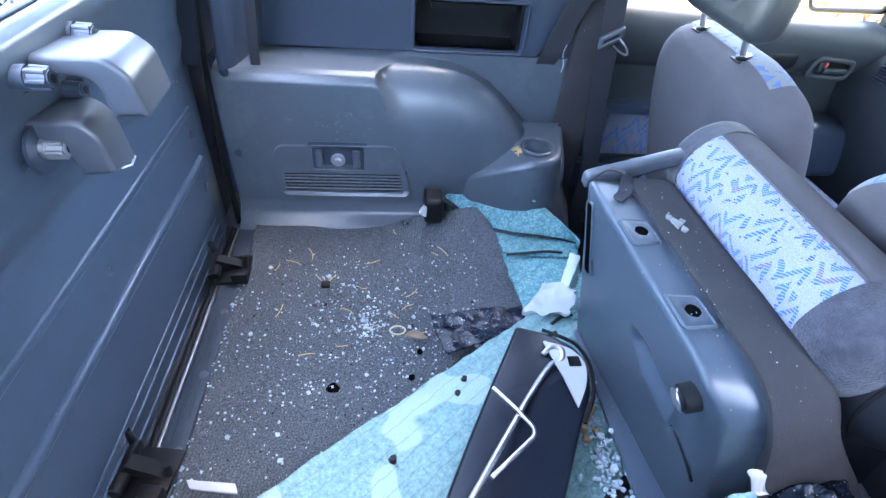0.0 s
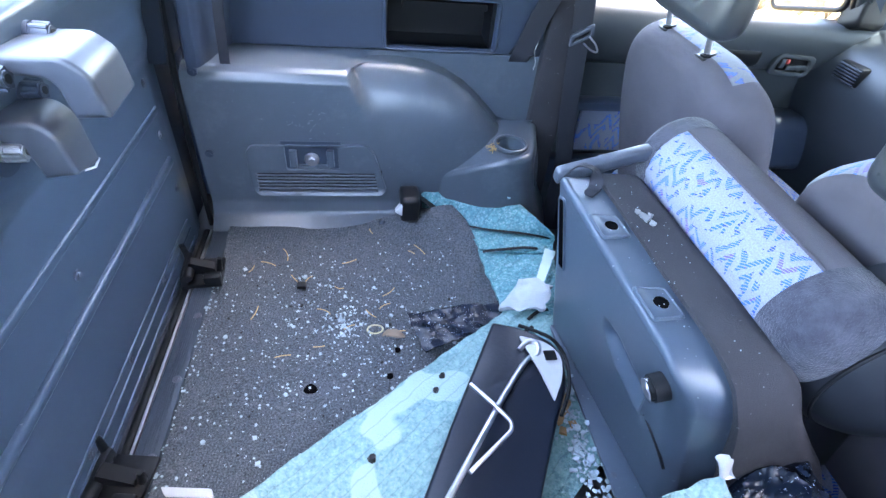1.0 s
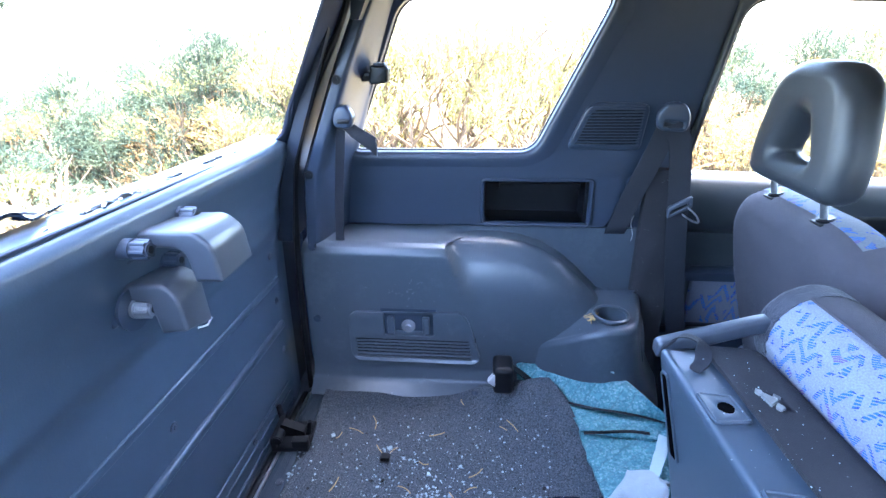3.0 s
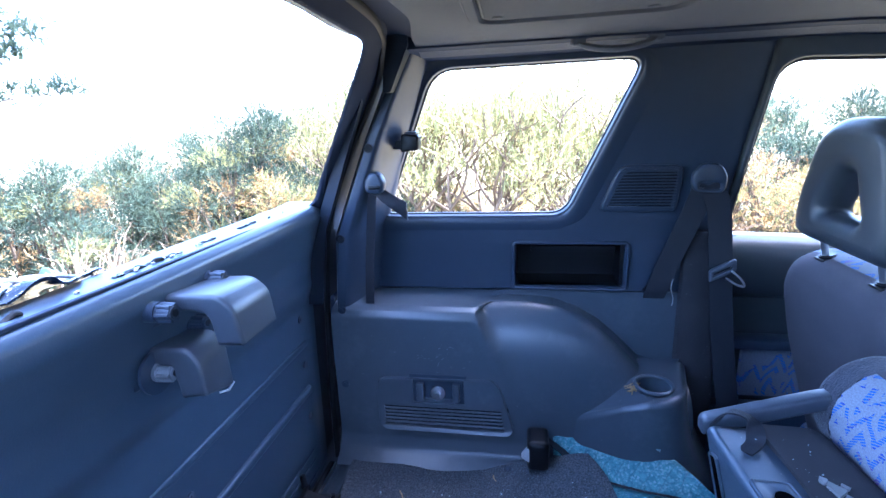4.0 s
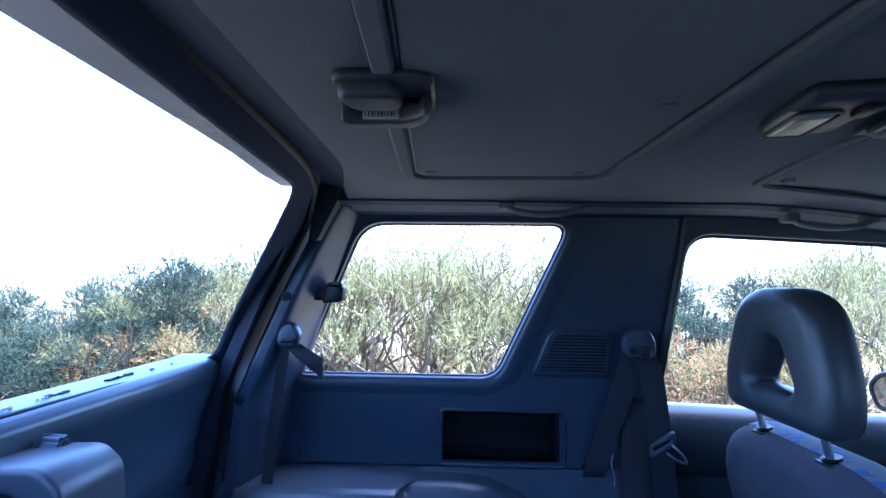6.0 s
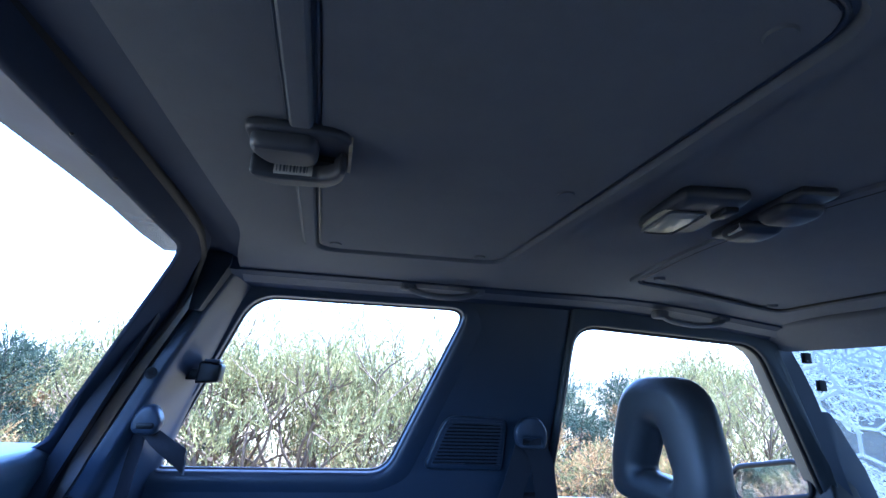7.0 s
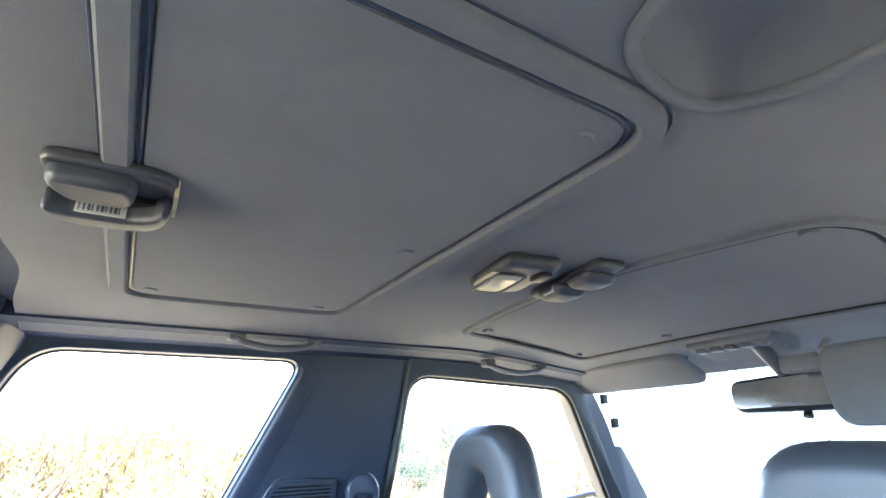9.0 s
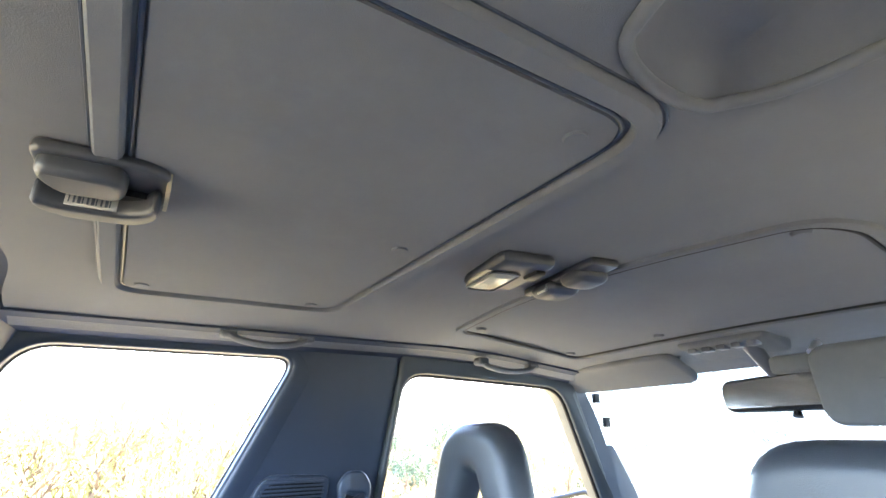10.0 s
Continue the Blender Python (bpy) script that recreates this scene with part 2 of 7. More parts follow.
def fillet(points, r, n=5):
    """A closed polygon with rounded corners; r a number or one a corner."""
    out = []
    k = len(points)
    for i in range(k):
        p, a, c = Vector(points[i]), Vector(points[i - 1]), Vector(points[(i + 1) % k])
        ri = r[i] if isinstance(r, (list, tuple)) else r
        d1, d2 = (a - p), (c - p)
        l = min(ri, d1.length * 0.45, d2.length * 0.45)
        if l < 1e-5:
            out.append(p.copy())
            continue
        s, e = p + d1.normalized() * l, p + d2.normalized() * l
        for j in range(n + 1):
            t = j / n
            out.append((1 - t) ** 2 * s + 2 * t * (1 - t) * p + t * t * e)
    return out


def rect(a0, b0, a1, b1, r=0.0, n=5):
    return fillet([(a0, b0), (a1, b0), (a1, b1), (a0, b1)], r, n) if r else [Vector(p) for p in ((a0, b0), (a1, b0), (a1, b1), (a0, b1))]


def inset(loop, d):
    """A closed loop moved inwards by d (outwards where d is negative)."""
    n = len(loop)
    area = sum(loop[i][0] * loop[(i + 1) % n][1] - loop[(i + 1) % n][0] * loop[i][1] for i in range(n))
    sgn = 1 if area > 0 else -1
    out = []
    for i in range(n):
        p, a, c = Vector(loop[i][:2]), Vector(loop[i - 1][:2]), Vector(loop[(i + 1) % n][:2])
        d1, d2 = (p - a), (c - p)
        if d1.length < 1e-9 or d2.length < 1e-9:
            d1 = d2 = c - a
        d1, d2 = d1.normalized(), d2.normalized()
        nrm = Vector((-d1.y - d2.y, d1.x + d2.x))
        k = nrm.length
        if k < 1e-6:
            out.append(p)
            continue
        nrm /= k
        out.append(p + nrm * sgn * d / max(0.5, k / 2))
    return out


def layered(outline, holes, levels, at, cuts=0):
    """A slab with holes through it, made of levels (w, shrink) from front to back; at(u, v, w) lays it into space."""
    bm = bmesh.new()
    loops = [(outline, 1)] + [(h, -1) for h in holes]
    caps = [[], []]
    for loop, s in loops:
        rings = []
        for w, shrink in levels:
            pts = inset(loop, s * shrink) if abs(shrink) > 1e-7 else loop
            rings.append([bm.verts.new((q[0], q[1], w)) for q in pts])
        n = len(loop)
        for r0, r1 in zip(rings, rings[1:]):
            for i in range(n):
                bm.faces.new((r0[i], r0[(i + 1) % n], r1[(i + 1) % n], r1[i]))
        caps[0].append(rings[0])
        caps[1].append(rings[-1])
    inner = []
    for side in caps:
        flat = [v for ring in side for v in ring]
        for tri in tessellate_polygon([[Vector((v.co.x, v.co.y, 0)) for v in ring] for ring in side]):
            if len(set(tri)) == 3 and bm.faces.get([flat[i] for i in tri]) is None:
                inner.append(bm.faces.new([flat[i] for i in tri]))
    if cuts:
        caps_set = set(inner)
        rim = {e for f in bm.faces if f not in caps_set for e in f.edges}
        es = {e for f in inner for e in f.edges} - rim
        bmesh.ops.subdivide_edges(bm, edges=list(es), cuts=cuts)
        bmesh.ops.triangulate(bm, faces=[f for f in bm.faces if len(f.verts) > 4])
    for v in bm.verts:
        v.co = Vector(at(*v.co))
    return bm


def plate(outline, holes, depth, at, cuts=0, bev=0.0):
    """A plate with holes through it, its front edges rounded; w runs from 0 (front) to depth."""
    lv = [(bev * (1 - math.sin(a)), bev * (1 - math.cos(a))) for a in steps(math.pi / 2, 0, 3)] if bev else [(0.0, 0.0)]
    return layered(outline, holes, lv + [(depth, 0.0)], at, cuts)


def slab(outline, holes, depth, at, bev, seg=4):
    """A padded slab: a plate rounded on both faces."""
    bev = min(bev, depth * 0.499)
    lv = [(bev * (1 - math.sin(a)), bev * (1 - math.cos(a))) for a in steps(math.pi / 2, 0, seg)]
    return layered(outline, holes, lv + [(depth - w, q) for w, q in reversed(lv)], at)


def grid(f, us, vs, thick=None, close_u=False):
    """A sheet of points f(u, v); with thick (a vector) it gets a second face and edges."""
    bm = bmesh.new()
    rows = [[bm.verts.new(f(u, v)) for v in vs] for u in us]
    n = len(rows)
    for i in range(n if close_u else n - 1):
        for j in range(len(vs) - 1):
            bm.faces.new((rows[i][j], rows[(i + 1) % n][j], rows[(i + 1) % n][j + 1], rows[i][j + 1]))
    if thick is not None:
        r = bmesh.ops.extrude_face_region(bm, geom=bm.faces[:])
        bmesh.ops.translate(bm, verts=[g for g in r["geom"] if isinstance(g, bmesh.types.BMVert)], vec=thick)
    return bm


def sweep(path, profile, closed=False, up=(0, 0, 1), caps=True):
    """Drags a closed profile of (side, up) points along a path."""
    path = [Vector(p) for p in path]
    bm = bmesh.new()
    rings = []
    n = len(path)
    for i, p in enumerate(path):
        a = path[i - 1] if (i or closed) else p
        c = path[(i + 1) % n] if (i < n - 1 or closed) else p
        t = (c - a).normalized()
        side = t.cross(Vector(up))
        side = side.normalized() if side.length > 1e-6 else Vector((1, 0, 0))
        u = side.cross(t)
        rings.append([bm.verts.new(p + side * q[0] + u * q[1]) for q in profile])
    k = len(profile)
    for i in range(n if closed else n - 1):
        a, b = rings[i], rings[(i + 1) % n]
        for j in range(k):
            bm.faces.new((a[j], a[(j + 1) % k], b[(j + 1) % k], b[j]))
    if caps and not closed:
        bm.faces.new(rings[0][::-1])
        bm.faces.new(rings[-1])
    return bm


def circle(r, n=10, sx=1.0, sy=1.0):
    return [(r * sx * math.cos(2 * math.pi * i / n), r * sy * math.sin(2 * math.pi * i / n)) for i in range(n)]


def curve_points(points, n=8):
    """A smooth path through a few points."""
    pts = [Vector(p) for p in points]
    out = []
    for i in range(len(pts) - 1):
        p0, p1, p2, p3 = pts[max(i - 1, 0)], pts[i], pts[i + 1], pts[min(i + 2, len(pts) - 1)]
        for j in range(n):
            t = j / n
            out.append(0.5 * ((2 * p1) + (p2 - p0) * t + (2 * p0 - 5 * p1 + 4 * p2 - p3) * t * t + (3 * p1 - p0 - 3 * p2 + p3) * t ** 3))
    out.append(pts[-1])
    return out


def smooth(a, b, x):
    t = min(1, max(0, (x - a) / (b - a)))
    return t * t * (3 - 2 * t)


def along(x, table):
    """Straight-line interpolation in a short table."""
    if x <= table[0][0]:
        return table[0][1]
    for (a, p), (b, q) in zip(table, table[1:]):
        if x <= b:
            return p + (q - p) * (x - a) / (b - a)
    return table[-1][1]


def steps(a, b, n):
    return [a + (b - a) * i / n for i in range(n + 1)]


def uv_planar(ob, fn):
    """UVs in metres from a function of the vertex place."""
    me = ob.data
    layer = me.uv_layers.new(name="UVMap")
    for loop in me.loops:
        layer.data[loop.index].uv = fn(me.vertices[loop.vertex_index].co)


def thing(name, label, category, group="", at=(0, 0, 0), kind=""):
    ob = new(name)
    ob.location = at
    return tagged(ob, label, category, group, kind)


def displace(bm, amount, scale, seed=0.0):
    for v in bm.verts:
        v.co += noise.noise_vector(v.co * scale + Vector((seed, seed * 2, seed * 3))) * amount
    return bm


# ---- car shell ----
CHIP_WHITE = WHITE
ROOF = 0.939


def side_y(z):
    """Half width of the upper side trim at height z: upright below the windows, leaning in above."""
    return along(z, [(0.0, 0.59), (0.59, 0.592), (0.96, 0.535)])


def door_x(z):
    """Inner face of the tailgate at height z."""
    return along(z, [(0.0, 0.05), (0.30, 0.055), (0.50, 0.062), (0.60, 0.085), (0.64, 0.11)])


def lower_profile(x, s):
    """The lower quarter trim: a boxed shelf towards the tail, a rounded wheel arch ahead of it. s runs from the floor up."""
    flat = [(0.0, (0.405, 0.0)), (0.06, (0.43, 0.018)), (0.12, (0.455, 0.035)), (0.2, (0.468, 0.065)), (0.62, (0.472, 0.345)), (0.68, (0.475, 0.368)),
            (0.74, (0.485, 0.382)), (0.8, (0.50, 0.389)), (0.92, (0.56, 0.397)), (1.0, (0.597, 0.400))]
    def pick(tab):
        y = along(s, [(k, p[0]) for k, p in tab])
        z = along(s, [(k, p[1]) for k, p in tab])
        return y, z
    ya, za = pick(flat)
    crown = along(x, [(0.44, 0.388), (0.48, 0.389), (0.54, 0.389), (0.60, 0.382), (0.65, 0.364), (0.70, 0.334), (0.74, 0.298), (0.77, 0.266), (0.80, 0.234), (0.92, 0.20)])
    if s < 0.2:
        yb, zb = ya, za
    elif s < 0.85:
        k = (s - 0.2) / 0.65 * math.pi / 2
        yb = 0.468 + 0.084 * (1 - math.cos(k) ** 1.2)
        zb = 0.065 + (crown - 0.065) * math.sin(k) ** 0.62
    else:
        k = (s - 0.85) / 0.15
        yb, zb = 0.552 + 0.042 * smooth(0, 0.25, k), crown + (0.400 - crown) * smooth(0.12, 1.0, k)
    wide = smooth(0.70, 0.92, s)
    w = smooth(-0.003 - 0.01 * wide, 0.008 + 0.07 * wide, x - (0.433 + (0.372 - za) * 0.445))
    return ya + (yb - ya) * w, za + (zb - za) * w


SCUFF = material("scuff_mark", (0.20, 0.21, 0.23), 0.6)


def build_left_lower_trim():
    us = steps(0.088, 0.90, 120)
    vs = steps(0, 1, 70)
    wall = part("wall_left_lower", grid(lambda x, s: (x, *lower_profile(x, s)), us, vs, (0, 0.012, 0)), TRIM)
    tagged(wall, "scuffed blue-grey moulded plastic trim with shelf and wheel arch", "trim panel", kind="structure")
    # recessed catch box with a bolt, a raised pad round it and a slotted vent below
    y = 0.470
    hole = rect(0.277, 0.160, 0.398, 0.224, 0.004, 2)
    vents = [rect(0.205, 0.098 + 0.0092 * i, 0.490 - 0.006 * i / 5, 0.1034 + 0.0092 * i, 0.002, 2) for i in range(6)]
    top = fillet([(0.190, 0.160), (0.190, 0.206), (0.205, 0.222), (0.465, 0.226), (0.482, 0.205), (0.512, 0.100), (0.500, 0.090), (0.205, 0.090), (0.190, 0.104)], 0.01)
    p = part("catch_pad", plate(top, [hole, *vents], 0.010, lambda u, v, w: (u, y - 0.008 + w - 0.03 * smooth(0.11, 0.06, v), v), bev=0.0015), TRIM, wall)
    part("recess", box(0.270, 0.405, y - 0.002, y + 0.0005, 0.150, 0.232), PLASTIC, wall)
    # black sheet on the trim that paints the shade inside the slots
    part("vent_shade", box(0.205, 0.500, y - 0.0035, y - 0.001, 0.095, 0.155), BLACK, wall)
    part("catch_bracket", join(box(0.287, 0.303, y - 0.012, y, 0.168, 0.212, 0.002), box(0.372, 0.388, y - 0.012, y, 0.168, 0.212, 0.002),
                               box(0.300, 0.376, y - 0.006, y, 0.160, 0.172, 0.002)), TRIM, wall, "grey bracket inside the recess")
    part("bolt", join(cyl((0.337, y - 0.004, 0.188), (0.337, y - 0.010, 0.188), 0.017, n=20, bev=0.001), cyl((0.337, y - 0.01, 0.188), (0.337, y - 0.017, 0.188), 0.008, n=6, bev=0.001)), METAL, wall, "steel anchor bolt")
    for x, z in ((0.119, 0.388), (0.110, 0.197)):
        part("screw", join(cyl((x, 0.474, z), (x, 0.4665, z), 0.0095, n=16, bev=0.001), cyl((x, 0.467, z), (x, 0.4645, z), 0.005, n=6)), PLASTIC, wall, "dark trim screw")
    part("screw", cyl((0.50, 0.418, 0.035), (0.50, 0.410, 0.030), 0.010, n=16, bev=0.001), PLASTIC, wall)
    # cup holder ledge ahead of the wheel arch, sweeping down towards the tail
    edge = curve_points([(0.640, 0.476, 0), (0.70, 0.437, 0), (0.755, 0.412, 0), (0.81, 0.402, 0), (0.852, 0.418, 0), (0.877, 0.462, 0), (0.892, 0.52, 0), (0.905, 0.578, 0)], 12)
    m = len(edge) - 1

    def ledge(i, v):
        e = edge[i]
        d = (edge[min(i + 1, m)] - edge[max(i - 1, 0)]).normalized()
        o = Vector((d.y, -d.x, 0))
        zt = along(e.x, [(0.64, 0.140), (0.70, 0.180), (0.74, 0.205), (0.79, 0.228), (0.905, 0.236)])
        r = 0.016
        if v < 0.5:
            k = v / 0.5
            return e + o * (0.055 * (1 - k) ** 2.2 * smooth(0.80, 0.88, e.x) + 0.012 * (1 - k)) + Vector((0, 0, (zt - r) * k))
        if v < 0.62:
            a = (v - 0.5) / 0.12 * math.pi / 2
            return e - o * r * (1 - math.cos(a)) + Vector((0, 0, zt - r + r * math.sin(a)))
        k = (v - 0.62) / 0.38
        spine = Vector((0.655 + 0.235 * i / m, 0.572, 0))
        return (e - o * r).lerp(spine, k) + Vector((0, 0, zt + 0.010 * k * k))
    cx, cy, cr = 0.810, 0.466, 0.038
    bm = bmesh.new()
    rows = [[bm.verts.new(ledge(i, v)) for v in steps(0, 1, 90)] for i in range(m + 1)]
    for a, b in zip(rows, rows[1:]):
        for k in range(90):
            bm.faces.new((a[k], b[k], b[k + 1], a[k + 1]))
    inside = [f for f in bm.faces if math.hypot(f.calc_center_median().x - cx, f.calc_center_median().y - cy) < cr - 0.001 and f.calc_center_median().z > 0.2]
    bmesh.ops.delete(bm, geom=inside, context="FACES")
    part("cup_block", bm, TRIM, wall)
    turn = [2 * math.pi * i / 40 for i in range(40)]
    part("cup_rim", sweep([(cx + cr * math.cos(a), cy + cr * math.sin(a), 0.236) for a in turn], circle(0.0042, 8), closed=True), TRIM, wall)
    part("cup_well", grid(lambda a, t: (cx + (cr - 0.001 - 0.006 * t) * math.cos(a), cy + (cr - 0.001 - 0.006 * t) * math.sin(a), 0.236 - 0.06 * t), turn, steps(0, 1, 4), close_u=True), TRIM, wall, "inside of the cup holder")
    part("cup_floor", cyl((cx, cy, 0.165), (cx, cy, 0.178), cr - 0.004, cr - 0.007, 28), VOID, wall)
    # scuffs on the trim above the catch
    rnd = random.Random(21)
    for i in range(20):
        x, z = rnd.gauss(0.335, 0.035), rnd.gauss(0.272, 0.020)
        a, l = rnd.uniform(-0.6, 1.2), rnd.uniform(0.0012, 0.0045)
        yy = lower_profile(x, along(z, [(0.065, 0.2), (0.345, 0.62)]))[0] - 0.0004
        part("scuff", sweep([(x - l * math.cos(a), yy, z - l * math.sin(a)), (x + l * math.cos(a), yy, z + l * math.sin(a))], circle(0.00035, 4)), SCUFF, wall)
    return wall


def build_side(sign, name, label):
    """Upper side trim with the rear quarter window; sign +1 for the left side, -1 for the right."""
    out = fillet([(0.165, 0.402), (0.905, 0.402), (0.930, 0.46), (0.948, 0.535), (0.985, 0.80), (1.0, 0.90), (1.0, 0.955), (0.30, 0.955), (0.235, 0.80), (0.165, 0.60)],
                 [0.003, 0.01, 0.05, 0.05, 0.1, 0.02, 0.002, 0.002, 0.1, 0.1], 5)
    win = fillet([(0.200, 0.584), (0.624, 0.584), (0.772, 0.910), (0.340, 0.908)], [0.02, 0.035, 0.040, 0.05], 7)
    holes = [win]
    if sign > 0:
        holes.append(rect(0.514, 0.412, 0.760, 0.514, 0.008, 3))
    def at(u, v, w):
        return (u, sign * (side_y(v) + w), v)
    side = part(name, plate(out, holes, 0.035, at, cuts=2, bev=0.004), PLASTIC)
    tagged(side, label, "trim panel", kind="structure")
    # rounded reveal of the window
    c = Vector((sum(p[0] for p in win) / len(win), sum(p[1] for p in win) / len(win)))
    loop = []
    for p in win:
        loop.append((p[0], sign * (side_y(p[1]) + 0.010), p[1]))
    prof = [(0.0, -0.026), (0.030, -0.022), (0.044, 0.008), (0.034, 0.0105), (0.024, 0.0125), (0.014, 0.0130), (0.006, 0.0105), (0.001, 0.005), (-0.002, -0.004), (-0.003, -0.018)]
    frame_bm = bmesh.new()
    rings = []
    n = len(loop)
    for i, p in enumerate(loop):
        d = (Vector(loop[(i + 1) % n]) - Vector(loop[i - 1])).normalized()
        outw = Vector((win[i][0] - c.x, 0, win[i][1] - c.y))
        side_v = d.cross(Vector((0, 1, 0))).normalized()
        if side_v.dot(outw) < 0:
            side_v.negate()
        rings.append([frame_bm.verts.new(Vector(p) + side_v * a + Vector((0, -sign * b, 0))) for a, b in prof])
    for i in range(n):
        a, b = rings[i], rings[(i + 1) % n]
        for j in range(len(prof)):
            frame_bm.faces.new((a[j], a[(j + 1) % len(prof)], b[(j + 1) % len(prof)], b[j]))
    part("window_frame", frame_bm, PLASTIC, side)
    seal = [(p[0], sign * (side_y(p[1]) + 0.016), p[1]) for p in win]
    part("window_seal", sweep(seal, circle(0.0045, 10), closed=True, up=(0, 1, 0)), RUBBER, side, "black rubber window seal")
    # outer skin
    skin = join(plate(fillet([(0.03, -0.25), (0.95, -0.25), (0.95, 0.530), (0.03, 0.530)], 0.01), [], 0.02, lambda u, v, w: (u, sign * (0.706 + w), v)),
                box(0.03, 0.95, 0.63, 0.730, 0.520, 0.532, m=Matrix.Diagonal((1, sign, 1, 1))), box(0.925, 0.95, 0.60, 0.72, -0.2, 0.52, m=Matrix.Diagonal((1, sign, 1, 1))),
                box(0.02, 0.045, 0.60, 0.72, -0.2, 0.52, m=Matrix.Diagonal((1, sign, 1, 1))))
    part("outer_skin", skin, PAINT, side, "dark blue painted outer skin")
    return side


wall_left_lower = build_left_lower_trim()
wall_left = build_side(1, "wall_left_upper", "blue-grey plastic upper side trim round the quarter window")
wall_right = build_side(-1, "wall_right_upper", "blue-grey plastic side trim round a glassless window")
wr = part("wall_right_lower", grid(lambda x, s: (x, -lower_profile(x, s)[0] - 0.045, lower_profile(x, s)[1]), steps(0.10, 0.90, 60), steps(0, 1, 30), (0, -0.012, 0)), PLASTIC)
tagged(wr, "blue-grey moulded plastic side trim", "trim panel", kind="structure")

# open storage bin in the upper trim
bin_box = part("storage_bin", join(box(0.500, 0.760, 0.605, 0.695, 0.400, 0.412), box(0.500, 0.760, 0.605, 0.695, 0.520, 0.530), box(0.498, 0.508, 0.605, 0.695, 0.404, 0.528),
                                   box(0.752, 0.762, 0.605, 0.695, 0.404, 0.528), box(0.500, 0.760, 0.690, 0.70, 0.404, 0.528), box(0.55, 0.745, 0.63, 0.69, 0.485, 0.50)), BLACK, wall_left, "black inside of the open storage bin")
part("bin_rim", sweep([(u, 0.5895, v) for u, v in rect(0.509, 0.407, 0.766, 0.519, 0.01, 3)], circle(0.0045, 8), closed=True, up=(0, 1, 0)), PLASTIC, wall_left)

# speaker grille on the centre pillar
SPK = fillet([(0.695, 0.592), (0.858, 0.590), (0.866, 0.692), (0.735, 0.697)], [0.02, 0.012, 0.02, 0.03], 5)
part("speaker_rim", plate(SPK, [], 0.014, lambda u, v, w: (u, side_y(v) - 0.011 + w, v), bev=0.006), PLASTIC, wall_left)
part("grille_backing", plate(inset(SPK, 0.014), [], 0.002, lambda u, v, w: (u, side_y(v) - 0.0118 + w, v)), BLACK, wall_left)
for i in range(14):
    z = 0.601 + i * 0.0066
    xa = 0.708 + (z - 0.592) * 0.36
    part("grille_slat", box(xa, 0.853, side_y(z) - 0.0135, side_y(z) - 0.010, z, z + 0.0034, 0.001, 1), PLASTIC, wall_left)

# rear pillar trim with its screws
def pillar(u, v):
    z = 0.402 + v * 0.575
    xr = along(z, [(0.4, 0.100), (0.56, 0.112), (0.74, 0.188), (0.87, 0.246), (0.96, 0.29)])
    wdt = along(z, [(0.4, 0.078), (0.56, 0.088), (0.75, 0.078), (0.96, 0.065)])
    proud = along(z, [(0.4, 0.138), (0.62, 0.134), (0.78, 0.104), (0.90, 0.066), (0.96, 0.045)])
    y = side_y(z) - proud * (1 - smooth(0.45, 1.0, u)) * (0.72 + 0.28 * smooth(0.0, 0.22, u)) + 0.004 * smooth(0.9, 1.0, u)
    return (xr + wdt * u, y, z)


pil = part("pillar_rear_left", grid(pillar, steps(0, 1, 20), steps(0, 1, 40), (0, 0.02, 0)), PLASTIC)
tagged(pil, "blue-grey plastic rear pillar trim with screw holes", "pillar trim", kind="structure")
for z in (0.556, 0.744):
    p = Vector(pillar(0.28, (z - 0.402) / 0.56))
    part("screw", join(cyl(p + Vector((0, 0.006, 0)), p + Vector((0.001, -0.003, 0)), 0.0095, n=16, bev=0.001), cyl(p, p + Vector((0.001, -0.0045, 0)), 0.005, n=6)), BLACK, pil, "dark trim screw")
pil_r = part("pillar_rear_right", grid(lambda u, v: (pillar(u, v)[0], -pillar(u, v)[1] - 0.03, pillar(u, v)[2]), steps(0, 1, 8), steps(0, 1, 16), (0, -0.02, 0)), PLASTIC)
tagged(pil_r, "blue-grey plastic rear pillar trim", "pillar trim", kind="structure")

